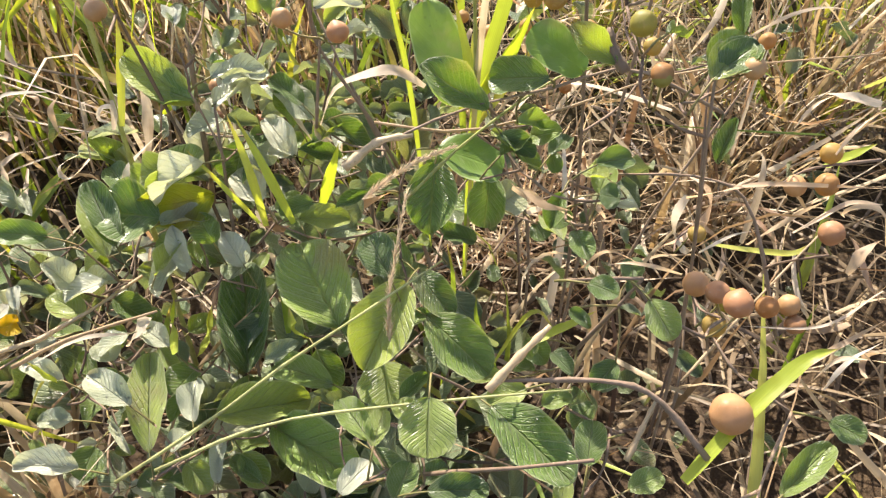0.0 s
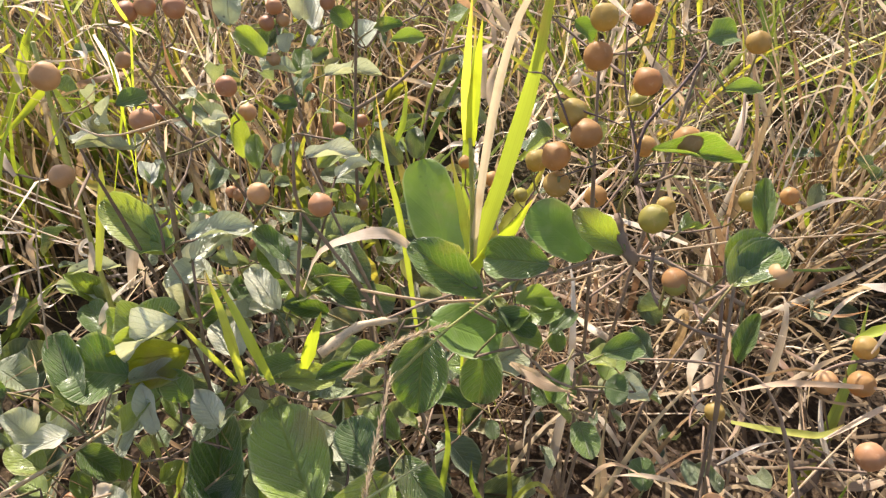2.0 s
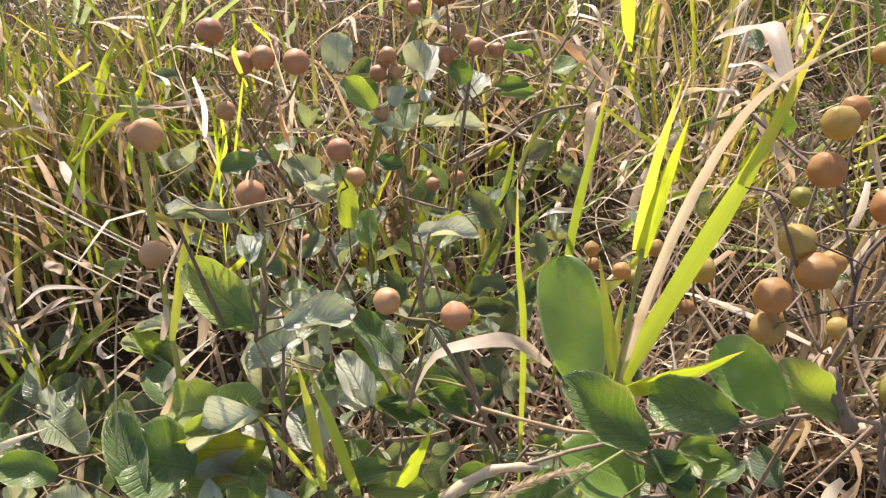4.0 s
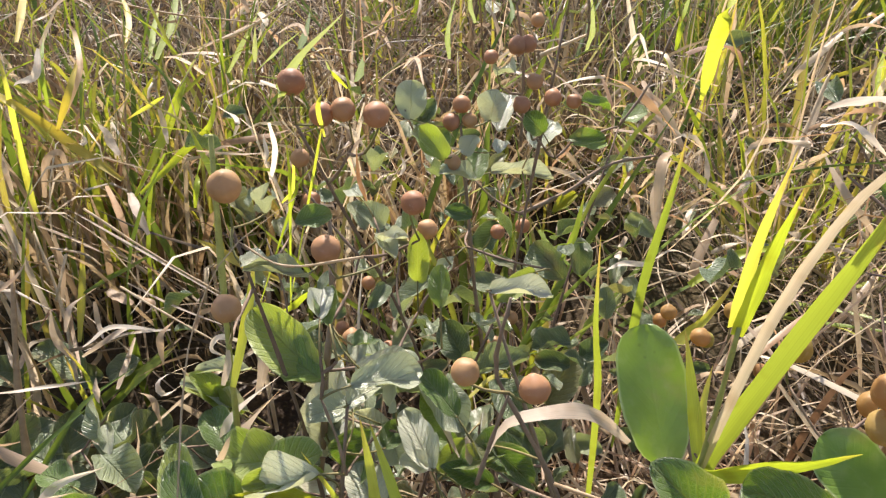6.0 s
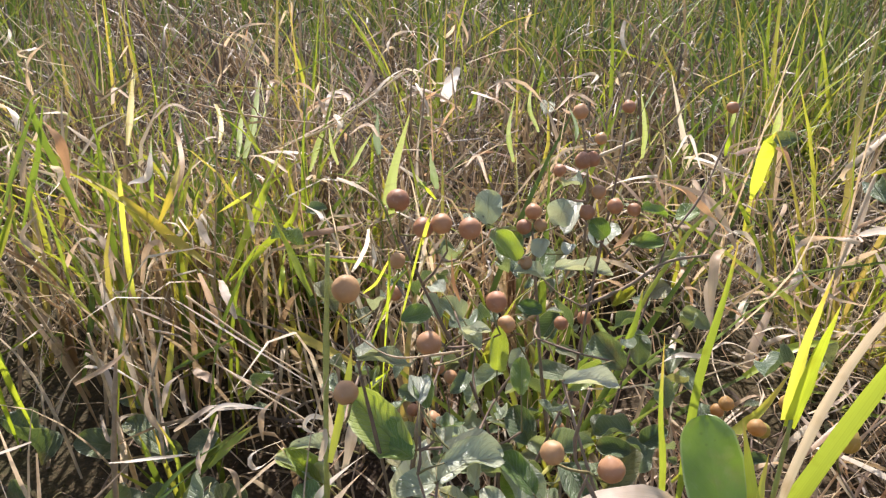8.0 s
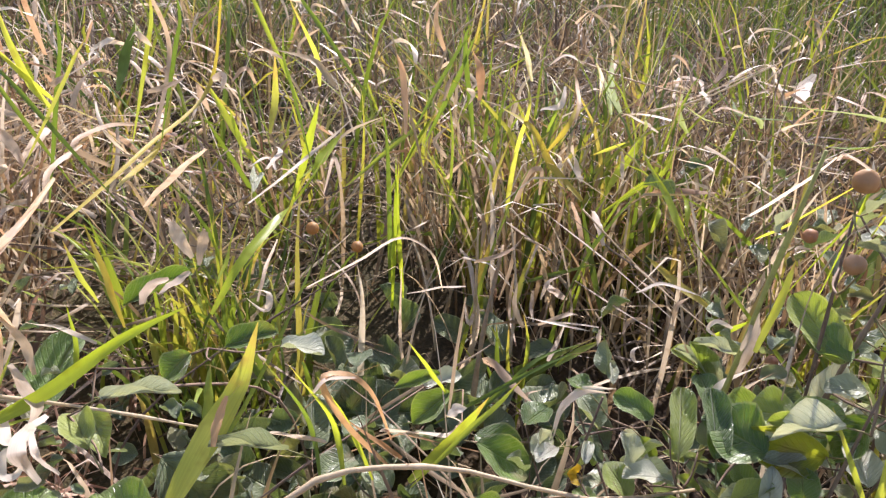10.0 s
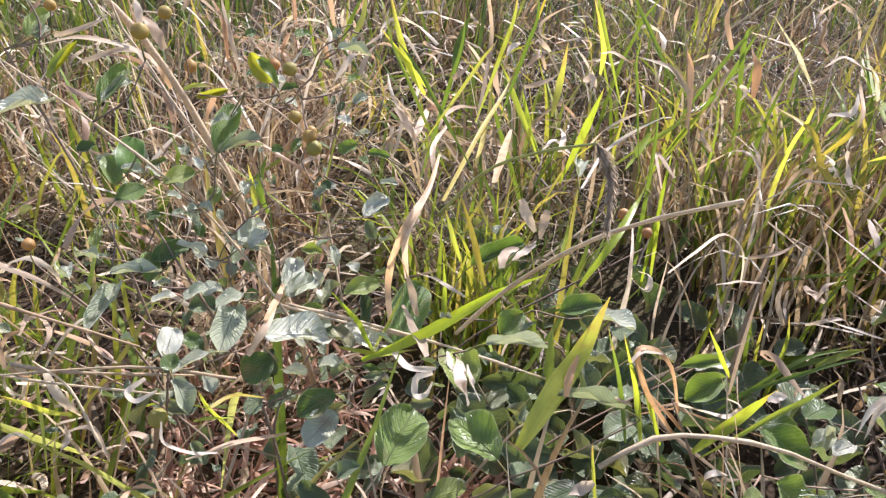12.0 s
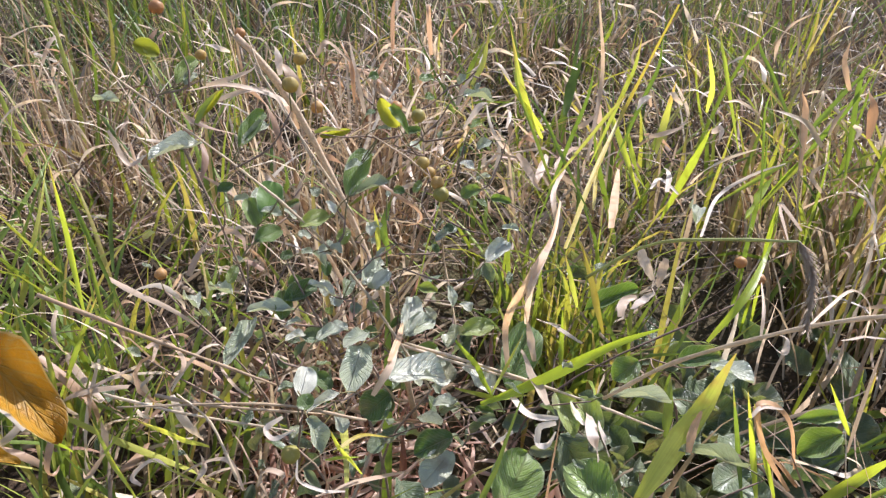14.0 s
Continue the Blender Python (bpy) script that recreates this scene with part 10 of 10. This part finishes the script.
blade(p, [(-0.642, 0.751, 0.315), (-0.619, 0.743, 0.294), (-0.608, 0.732, 0.258)], 0.0074, (0.343, 0.030, 0.939), m_white, 40, n=18, fold=0.08, curl=0.12, blunt=0.35)
blade(p, [(-0.459, 0.725, 0.285), (-0.439, 0.704, 0.279), (-0.422, 0.689, 0.264)], 0.0097, (0.421, -0.384, 0.822), m_white, 40, n=18, fold=0.08, curl=0.12, blunt=0.35)
blade(p, [(-0.495, 0.739, 0.281), (-0.463, 0.708, 0.261), (-0.454, 0.698, 0.245)], 0.0070, (0.433, -0.366, 0.824), m_sheath, 40, n=18, fold=0.08, curl=0.12, blunt=0.35)
blade(p, [(-0.480, 0.834, 0.327), (-0.472, 0.824, 0.309), (-0.463, 0.811, 0.297)], 0.0064, (0.233, -0.071, 0.970), m_white, 40, n=18, fold=0.08, curl=0.12, blunt=0.35)
blade(p, [(-0.542, 0.952, 0.338), (-0.522, 0.966, 0.330), (-0.467, 0.917, 0.335)], 0.0071, (0.234, -0.120, 0.965), m_tan, 50, n=18, fold=0.08, curl=0.12, blunt=0.35)
blade(p, [(-0.596, 1.307, 0.273), (-0.631, 1.423, 0.283), (-0.574, 1.371, 0.297), (-0.542, 1.304, 0.296)], 0.0100, (0.319, -0.621, 0.716), m_white, 70, n=18, fold=0.08, curl=0.12, blunt=0.35)
blade(p, [(-0.205, 0.612, 0.490), (-0.311, 0.928, 0.376), (-0.328, 1.064, 0.323)], 0.0060, (0.082, -0.196, 0.977), m_white, 50, n=18, fold=0.08, curl=0.12, blunt=0.35)
blade(p, [(-0.403, 0.828, 0.339), (-0.336, 0.740, 0.371), (-0.345, 0.747, 0.351)], 0.0051, (0.166, -0.111, 0.980), m_white, 60, n=18, fold=0.08, curl=0.12, blunt=0.35)
blade(p, [(-0.404, 1.447, 0.275), (-0.434, 1.600, 0.266), (-0.432, 1.656, 0.287)], 0.0292, (0.023, -0.260, 0.965), m_white, 20, n=18, fold=0.08, curl=0.12, blunt=0.35)
blade(p, [(-0.569, 0.621, 0.156), (-0.546, 0.601, 0.140), (-0.563, 0.639, 0.135), (-0.557, 0.660, 0.127)], 0.0054, (0.470, -0.226, 0.853), m_white, 60, n=18, fold=0.08, curl=0.12, blunt=0.35)
blade(p, [(-0.504, 0.644, 0.134), (-0.450, 0.656, 0.159), (-0.394, 0.648, 0.182)], 0.0053, (0.200, 0.059, 0.978), m_white, 50, n=18, fold=0.08, curl=0.12, blunt=0.35)
blade(p, [(-0.505, 0.683, 0.170), (-0.499, 0.672, 0.153), (-0.486, 0.658, 0.143)], 0.0055, (0.422, -0.279, 0.862), m_white, 40, n=18, fold=0.08, curl=0.12, blunt=0.35)
blade(p, [(-0.491, 0.690, 0.182), (-0.473, 0.685, 0.179), (-0.454, 0.678, 0.180)], 0.0121, (0.410, -0.309, 0.858), m_tan, 30, n=18, fold=0.08, curl=0.12, blunt=0.35)
blade(p, [(-0.348, 0.655, 0.212), (-0.361, 0.651, 0.204), (-0.360, 0.638, 0.193)], 0.0055, (0.326, -0.335, 0.884), m_tan, 60, n=18, fold=0.08, curl=0.12, blunt=0.35)
blade(p, [(-0.526, 1.009, 0.328), (-0.527, 1.257, 0.306), (-0.468, 1.441, 0.337)], 0.0036, (0.318, -0.610, 0.726), m_tan, 0, n=18, fold=0.08, curl=0.12, blunt=0.35)
blade(p, [(-0.500, 0.691, 0.277), (-0.394, 0.655, 0.263), (-0.313, 0.638, 0.238)], 0.0022, (0.387, -0.357, 0.850), m_white, 0, n=18, fold=0.08, curl=0.12, blunt=0.35)
blade(p, [(-0.440, 0.663, 0.221), (-0.375, 0.638, 0.224), (-0.322, 0.627, 0.221)], 0.0022, (0.354, -0.331, 0.875), m_white, 0, n=18, fold=0.08, curl=0.12, blunt=0.35)
blade(p, [(-0.578, 0.720, 0.231), (-0.544, 0.721, 0.220), (-0.505, 0.717, 0.209)], 0.0031, (0.475, -0.325, 0.818), m_tan, 0, n=18, fold=0.08, curl=0.12, blunt=0.35)
blade(p, [(-0.013, 0.730, 0.448), (0.014, 0.772, 0.422), (0.037, 0.775, 0.403), (0.066, 0.832, 0.355)], 0.0075, (-0.211, -0.620, 0.755), m_sheath, 40, n=18, fold=0.08, curl=0.12, blunt=0.35)
blade(p, [(0.051, 0.746, 0.322), (0.049, 0.771, 0.356), (0.059, 0.801, 0.355)], 0.0093, (-0.217, -0.580, 0.785), m_tan, 40, n=18, fold=0.08, curl=0.12, blunt=0.35)
blade(p, [(0.194, 0.939, 0.237), (0.232, 1.012, 0.286), (0.250, 1.060, 0.338)], 0.0053, (-0.377, -0.578, 0.724), m_tan, 10, n=18, fold=0.08, curl=0.12, blunt=0.35)
blade(p, [(-0.540, 0.714, 0.397), (-0.514, 0.713, 0.408), (-0.523, 0.737, 0.424)], 0.0080, (0.551, -0.409, 0.727), m_white, 20, n=18, fold=0.08, curl=0.12, blunt=0.35)
blade(p, [(-0.695, 0.895, 0.416), (-0.884, 1.125, 0.360), (-0.749, 0.994, 0.390)], 0.0068, (0.600, -0.445, 0.665), m_tan, 80, n=18, fold=0.08, curl=0.12, blunt=0.35)
blade(p, [(-0.634, 0.888, 0.402), (-0.626, 0.923, 0.412), (-0.594, 0.918, 0.406)], 0.0060, (0.346, -0.085, 0.934), m_tan, 80, n=18, fold=0.08, curl=0.12, blunt=0.35)
blade(p, [(-0.559, 0.861, 0.384), (-0.563, 0.915, 0.375), (-0.560, 0.937, 0.349)], 0.0061, (0.294, -0.098, 0.951), m_white, 80, n=18, fold=0.08, curl=0.12, blunt=0.35)
blade(p, [(-0.781, 1.430, 0.251), (-0.834, 1.555, 0.257), (-0.805, 1.568, 0.244)], 0.0104, (0.423, -0.579, 0.697), m_tan, 80, n=18, fold=0.08, curl=0.12, blunt=0.35)
blade(p, [(-0.620, 1.012, 0.386), (-0.585, 0.964, 0.374), (-0.555, 0.904, 0.362)], 0.0071, (0.483, -0.507, 0.714), m_gold, 40, n=18, fold=0.08, curl=0.12, blunt=0.35)
blade(p, [(-0.447, 1.074, 0.333), (-0.456, 1.178, 0.314), (-0.368, 1.003, 0.357)], 0.0071, (0.286, -0.613, 0.737), m_tan, 90, n=18, fold=0.08, curl=0.12, blunt=0.35)
blade(p, [(-0.491, 1.424, 0.274), (-0.455, 1.452, 0.289), (-0.433, 1.446, 0.261)], 0.0084, (0.212, -0.664, 0.717), m_tan, 90, n=18, fold=0.08, curl=0.12, blunt=0.35)
blade(p, [(-0.388, 1.238, 0.272), (-0.390, 1.372, 0.246), (-0.334, 1.245, 0.265)], 0.0085, (0.175, -0.647, 0.742), m_tan, 90, n=18, fold=0.08, curl=0.12, blunt=0.35)
blade(p, [(-0.258, 1.032, 0.318), (-0.256, 1.100, 0.308), (-0.195, 0.892, 0.359)], 0.0064, (0.119, -0.640, 0.759), m_tan, 90, n=18, fold=0.08, curl=0.12, blunt=0.35)
blade(p, [(-0.275, 0.671, 0.354), (-0.222, 0.581, 0.432), (-0.189, 0.513, 0.488)], 0.0040, (0.279, -0.502, 0.819), m_white, 40, n=18, fold=0.08, curl=0.12, blunt=0.35)
blade(p, [(-0.206, 0.647, 0.344), (-0.177, 0.613, 0.401), (-0.170, 0.649, 0.386)], 0.0036, (0.173, -0.520, 0.837), m_tan, 60, n=18, fold=0.08, curl=0.12, blunt=0.35)
blade(p, [(-0.187, 0.653, 0.365), (-0.171, 0.584, 0.432), (-0.163, 0.595, 0.445)], 0.0033, (0.184, -0.532, 0.827), m_tan, 60, n=18, fold=0.08, curl=0.12, blunt=0.35)
blade(p, [(-0.243, 0.659, 0.313), (-0.219, 0.631, 0.358), (-0.202, 0.626, 0.366)], 0.0042, (0.218, -0.479, 0.850), m_tan, 60, n=18, fold=0.08, curl=0.12, blunt=0.35)
blade(p, [(-0.622, 0.710, 0.235), (-0.605, 0.707, 0.225), (-0.596, 0.692, 0.198)], 0.0074, (0.525, -0.291, 0.800), m_tan, 60, n=18, fold=0.08, curl=0.12, blunt=0.35)
blade(p, [(-0.562, 0.719, 0.223), (-0.554, 0.704, 0.181), (-0.552, 0.677, 0.138)], 0.0056, (0.469, -0.293, 0.833), m_tan, 50, n=18, fold=0.08, curl=0.12, blunt=0.35)
blade(p, [(-0.425, 0.591, 0.150), (-0.429, 0.614, 0.157), (-0.439, 0.649, 0.162)], 0.0057, (0.380, -0.260, 0.888), m_tan, 50, n=18, fold=0.08, curl=0.12, blunt=0.35)
blade(p, [(-0.613, 0.666, 0.199), (-0.597, 0.670, 0.176), (-0.574, 0.651, 0.140)], 0.0073, (0.506, -0.251, 0.825), m_white, 50, n=18, fold=0.08, curl=0.12, blunt=0.35)
blade(p, [(-0.537, 0.685, 0.182), (-0.524, 0.660, 0.142), (-0.479, 0.609, 0.135)], 0.0042, (0.440, -0.257, 0.860), m_tan, 30, n=18, fold=0.08, curl=0.12, blunt=0.35)
blade(p, [(-0.297, 1.417, 0.290), (-0.305, 1.501, 0.306), (-0.235, 1.298, 0.347)], 0.0078, (0.090, -0.703, 0.705), m_tan, 80, n=18, fold=0.08, curl=0.12, blunt=0.35)
blade(p, [(0.005, 0.901, 0.406), (0.032, 1.121, 0.356), (0.033, 0.881, 0.404)], 0.0050, (-0.186, -0.681, 0.708), m_white, 80, n=18, fold=0.08, curl=0.12, blunt=0.35)
blade(p, [(0.163, 1.103, 0.232), (0.201, 1.134, 0.239), (0.222, 1.102, 0.280)], 0.0068, (-0.370, -0.184, 0.911), m_tan, 60, n=18, fold=0.08, curl=0.12, blunt=0.35)
blade(p, [(0.104, 0.800, 0.264), (0.140, 0.849, 0.244), (0.169, 0.863, 0.224)], 0.0071, (-0.336, -0.121, 0.934), m_white, 80, n=18, fold=0.08, curl=0.12, blunt=0.35)
blade(p, [(0.048, 0.715, 0.290), (0.077, 0.757, 0.277), (0.119, 0.791, 0.238)], 0.0054, (-0.290, -0.114, 0.950), m_white, 90, n=18, fold=0.08, curl=0.12, blunt=0.35)
blade(p, [(0.157, 0.939, 0.240), (0.185, 0.933, 0.225), (0.222, 0.976, 0.227)], 0.0053, (-0.363, -0.132, 0.923), m_tan, 60, n=18, fold=0.08, curl=0.12, blunt=0.35)
blade(p, [(0.157, 0.750, 0.213), (0.190, 0.783, 0.207), (0.217, 0.821, 0.210)], 0.0040, (-0.346, -0.451, 0.823), m_tan, 30, n=18, fold=0.08, curl=0.12, blunt=0.35)
blade(p, [(-0.119, 0.855, 0.463), (-0.107, 0.932, 0.459), (-0.079, 0.888, 0.462)], 0.0045, (-0.019, -0.711, 0.703), m_tan, 80, n=18, fold=0.08, curl=0.12, blunt=0.35)
stem(p, [(-0.561, 1.040, 0.311), (-0.473, 1.081, 0.345), (-0.383, 1.145, 0.411)], 0.0020, 0.0010, m_straw, name='stem')
stem(p, [(-0.652, 1.009, 0.385), (-0.562, 1.018, 0.370), (-0.451, 1.036, 0.361)], 0.0015, 0.0007, m_straw, name='stem')
stem(p, [(-0.798, 0.977, 0.384), (-0.758, 1.003, 0.409), (-0.745, 1.014, 0.422)], 0.0015, 0.0007, m_straw, name='stem')
stem(p, [(-0.443, 1.114, 0.204), (-0.371, 1.189, 0.291), (-0.293, 1.235, 0.335)], 0.0017, 0.0009, m_straw, name='stem')
stem(p, [(-0.610, 0.726, 0.137), (-0.658, 0.814, 0.281), (-0.689, 0.864, 0.365)], 0.0013, 0.0007, m_straw, name='stem')
stem(p, [(-0.522, 0.791, 0.204), (-0.540, 0.855, 0.305), (-0.556, 0.912, 0.394)], 0.0013, 0.0007, m_straw, name='stem')
blade(p, [(-0.163, 0.454, 0.512), (-0.160, 0.449, 0.505), (-0.161, 0.445, 0.498)], 0.0022, (0.136, -0.234, 0.963), m_white, 151, n=16, fold=0.08, curl=0.12)
blade(p, [(-0.111, 0.441, 0.492), (-0.116, 0.446, 0.500), (-0.119, 0.454, 0.514)], 0.0021, (0.080, -0.243, 0.967), m_sheath, 143, n=16, fold=0.08, curl=0.12)
blade(p, [(-0.106, 0.466, 0.489), (-0.102, 0.470, 0.494), (-0.105, 0.474, 0.501)], 0.0022, (0.054, -0.255, 0.965), m_white, 151, n=16, fold=0.08, curl=0.12)
blade(p, [(-0.264, 0.565, 0.433), (-0.251, 0.571, 0.438), (-0.235, 0.571, 0.434)], 0.0022, (0.165, -0.230, 0.959), m_tan, -78, n=16, fold=0.08, curl=0.12)
blade(p, [(-0.208, 0.469, 0.491), (-0.184, 0.473, 0.490), (-0.159, 0.480, 0.492)], 0.0012, (0.150, -0.230, 0.962), m_tan, -134, n=16, fold=0.08, curl=0.12)
p = thing('grass_tuft', 'narrow bright blades crossing in the sunny meadow', 'grass', (-0.506, 0.918, 0.000), 'grass tufts round the bushes')
blade(p, [(-0.191, 0.471, 0.390), (-0.163, 0.477, 0.465), (-0.159, 0.477, 0.475), (-0.150, 0.479, 0.486)], 0.0018, (0.190, -0.453, 0.871), m_young, 11, base=0.25)
blade(p, [(-0.169, 0.468, 0.397), (-0.161, 0.470, 0.476), (-0.160, 0.470, 0.490), (-0.160, 0.470, 0.503)], 0.0017, (0.202, -0.463, 0.863), m_young, 6, base=0.25)
blade(p, [(-0.161, 0.455, 0.418), (-0.142, 0.459, 0.495), (-0.138, 0.460, 0.511), (-0.133, 0.461, 0.533)], 0.0014, (0.175, -0.491, 0.853), m_young, -19, base=0.25)
p = thing('dry_ribbons', 'dry tan ribbons leaning over low berries', 'grass', (0.115, 0.312, 0.000), 'grass tufts round the bushes')
blade(p, [(-0.233, 0.292, 0.291), (-0.199, 0.305, 0.302), (-0.168, 0.308, 0.303)], 0.0038, (0.182, -0.083, 0.980), m_white, 119, n=16, fold=0.08, curl=0.12)
blade(p, [(-0.182, 0.318, 0.277), (-0.173, 0.328, 0.287), (-0.167, 0.331, 0.290)], 0.0103, (0.154, -0.099, 0.983), m_white, 155, n=16, fold=0.08, curl=0.12)
blade(p, [(0.171, 0.355, 0.465), (0.197, 0.365, 0.473), (0.218, 0.367, 0.474), (0.241, 0.364, 0.469)], 0.0019, (-0.253, -0.230, 0.940), m_white, -160, n=16, fold=0.08, curl=0.12)
blade(p, [(0.151, 0.321, 0.394), (0.194, 0.327, 0.397), (0.255, 0.327, 0.393)], 0.0036, (-0.207, -0.166, 0.964), m_tan, 175, n=16, fold=0.08, curl=0.12)
blade(p, [(0.234, 0.293, 0.364), (0.242, 0.301, 0.372), (0.253, 0.306, 0.376)], 0.0062, (-0.248, -0.121, 0.961), m_tan, -120, n=16, fold=0.08, curl=0.12)
blade(p, [(0.197, 0.250, 0.332), (0.225, 0.262, 0.343), (0.249, 0.272, 0.351)], 0.0035, (-0.226, -0.080, 0.971), m_tan, 127, n=16, fold=0.08, curl=0.12)
blade(p, [(0.243, 0.276, 0.370), (0.212, 0.263, 0.359), (0.172, 0.262, 0.361)], 0.0017, (-0.221, -0.091, 0.971), m_white, -77, n=16, fold=0.08, curl=0.12)
blade(p, [(0.208, 0.311, 0.377), (0.237, 0.322, 0.387), (0.256, 0.322, 0.386)], 0.0032, (-0.245, -0.145, 0.959), m_tan, 66, n=16, fold=0.08, curl=0.12)
blade(p, [(0.144, 0.283, 0.377), (0.120, 0.286, 0.382), (0.093, 0.284, 0.381)], 0.0022, (-0.127, -0.141, 0.982), m_tan, 187, n=16, fold=0.08, curl=0.12)
blade(p, [(0.153, 0.292, 0.383), (0.169, 0.298, 0.388), (0.185, 0.301, 0.390)], 0.0017, (-0.183, -0.145, 0.972), m_white, -127, n=16, fold=0.08, curl=0.12)
blade(p, [(0.203, 0.339, 0.424), (0.214, 0.347, 0.432), (0.231, 0.353, 0.437)], 0.0020, (-0.237, -0.194, 0.952), m_tan, -159, n=16, fold=0.08, curl=0.12)
blade(p, [(0.194, 0.354, 0.423), (0.214, 0.351, 0.418), (0.231, 0.353, 0.420)], 0.0018, (-0.231, -0.188, 0.955), m_sheath, 180, n=16, fold=0.08, curl=0.12)
blade(p, [(0.228, 0.336, 0.409), (0.240, 0.346, 0.418), (0.253, 0.352, 0.424)], 0.0022, (-0.256, -0.177, 0.950), m_tan, -122, n=16, fold=0.08, curl=0.12)
blade(p, [(0.092, 0.278, 0.388), (0.105, 0.284, 0.393), (0.124, 0.279, 0.387)], 0.0019, (-0.112, -0.148, 0.983), m_sheath, -116, n=16, fold=0.08, curl=0.12)
blade(p, [(0.063, 0.358, 0.375), (0.079, 0.350, 0.366), (0.097, 0.348, 0.362)], 0.0056, (-0.074, -0.181, 0.981), m_tan, 135, n=16, fold=0.08, curl=0.12)
blade(p, [(-0.048, 0.428, 0.290), (-0.031, 0.435, 0.296), (-0.015, 0.440, 0.300)], 0.0058, (0.027, -0.186, 0.982), m_sheath, -174, n=16, fold=0.08, curl=0.12)
blade(p, [(0.200, 0.227, 0.358), (0.212, 0.236, 0.367), (0.229, 0.243, 0.373)], 0.0024, (-0.228, -0.070, 0.971), m_white, -130, n=16, fold=0.08, curl=0.12)
blade(p, [(0.205, 0.210, 0.402), (0.186, 0.211, 0.404), (0.173, 0.204, 0.398)], 0.0020, (-0.223, -0.068, 0.972), m_tan, -172, n=16, fold=0.08, curl=0.12)
blade(p, [(0.154, 0.281, 0.380), (0.170, 0.274, 0.371), (0.180, 0.275, 0.371)], 0.0015, (-0.182, -0.116, 0.977), m_white, -72, n=16, fold=0.08, curl=0.12)
blade(p, [(-0.083, 0.434, 0.396), (-0.069, 0.418, 0.378), (-0.057, 0.407, 0.366)], 0.0034, (0.076, -0.215, 0.974), m_white, -146, n=16, fold=0.08, curl=0.12)
p = thing('dry_ribbons', 'tan and white ribbons hanging over dark low leaves', 'grass', (-0.491, 0.542, 0.000), 'grass tufts round the bushes')
blade(p, [(-0.375, 0.441, 0.309), (-0.350, 0.459, 0.303), (-0.329, 0.475, 0.298)], 0.0032, (0.105, -0.236, 0.966), m_white, 76, n=16, fold=0.08, curl=0.12)
blade(p, [(-0.314, 0.460, 0.295), (-0.317, 0.465, 0.304), (-0.318, 0.471, 0.314)], 0.0043, (0.081, -0.243, 0.967), m_white, -188, n=16, fold=0.08, curl=0.12)
blade(p, [(-0.257, 0.462, 0.341), (-0.260, 0.471, 0.357), (-0.250, 0.487, 0.366)], 0.0046, (0.047, -0.275, 0.960), m_tan, -177, n=16, fold=0.08, curl=0.12)
blade(p, [(-0.206, 0.477, 0.311), (-0.205, 0.500, 0.339), (-0.208, 0.509, 0.356)], 0.0085, (0.002, -0.279, 0.960), m_white, -144, n=16, fold=0.08, curl=0.12)
blade(p, [(-0.211, 0.429, 0.297), (-0.209, 0.449, 0.320), (-0.186, 0.479, 0.333)], 0.0054, (0.007, -0.256, 0.967), m_white, -128, n=16, fold=0.08, curl=0.12)
blade(p, [(-0.687, 0.764, 0.382), (-0.678, 0.766, 0.375), (-0.678, 0.756, 0.362)], 0.0075, (0.224, -0.270, 0.936), m_white, -189, n=16, fold=0.08, curl=0.12)
blade(p, [(-0.698, 0.728, 0.370), (-0.701, 0.741, 0.391), (-0.698, 0.760, 0.411)], 0.0062, (0.240, -0.264, 0.934), m_tan, -103, n=16, fold=0.08, curl=0.12)
blade(p, [(-0.221, 0.477, 0.304), (-0.234, 0.470, 0.311), (-0.254, 0.470, 0.334)], 0.0032, (0.024, -0.257, 0.966), m_tan, -79, n=16, fold=0.08, curl=0.12)
blade(p, [(-0.671, 0.704, 0.302), (-0.690, 0.701, 0.322), (-0.682, 0.725, 0.343)], 0.0062, (0.232, -0.242, 0.942), m_tan, 118, n=16, fold=0.08, curl=0.12)
p = thing('grass_tuft', 'thin yellow-green blades in front of withered grass', 'grass', (-0.533, 0.674, 0.000), 'grass tufts round the bushes')
blade(p, [(-0.667, 0.591, 0.105), (-0.666, 0.592, 0.185), (-0.665, 0.594, 0.270), (-0.665, 0.594, 0.340)], 0.0059, (0.381, -0.420, 0.824), m_young, 39, base=0.25)
blade(p, [(-0.493, 0.639, 0.000), (-0.523, 0.611, 0.065), (-0.537, 0.599, 0.093), (-0.549, 0.588, 0.121)], 0.0039, (0.240, -0.378, 0.894), m_young, 11, base=0.25)
blade(p, [(-0.440, 0.399, 0.177), (-0.391, 0.444, 0.223), (-0.366, 0.467, 0.246), (-0.344, 0.487, 0.262)], 0.0044, (0.169, -0.424, 0.890), m_blade, -43, base=0.25)
blade(p, [(-0.751, 0.673, 0.232), (-0.725, 0.697, 0.303), (-0.715, 0.706, 0.330), (-0.704, 0.716, 0.353)], 0.0051, (0.398, -0.481, 0.781), m_young, 12, base=0.25)
blade(p, [(-0.698, 0.754, 0.158), (-0.699, 0.753, 0.238), (-0.700, 0.752, 0.324), (-0.712, 0.741, 0.404)], 0.0042, (0.373, -0.501, 0.781), m_blade, 6, base=0.25)
blade(p, [(-0.553, 0.365, 0.407), (-0.564, 0.355, 0.486), (-0.568, 0.351, 0.514), (-0.567, 0.352, 0.541)], 0.0027, (0.530, -0.430, 0.731), m_blade, -49, base=0.25)
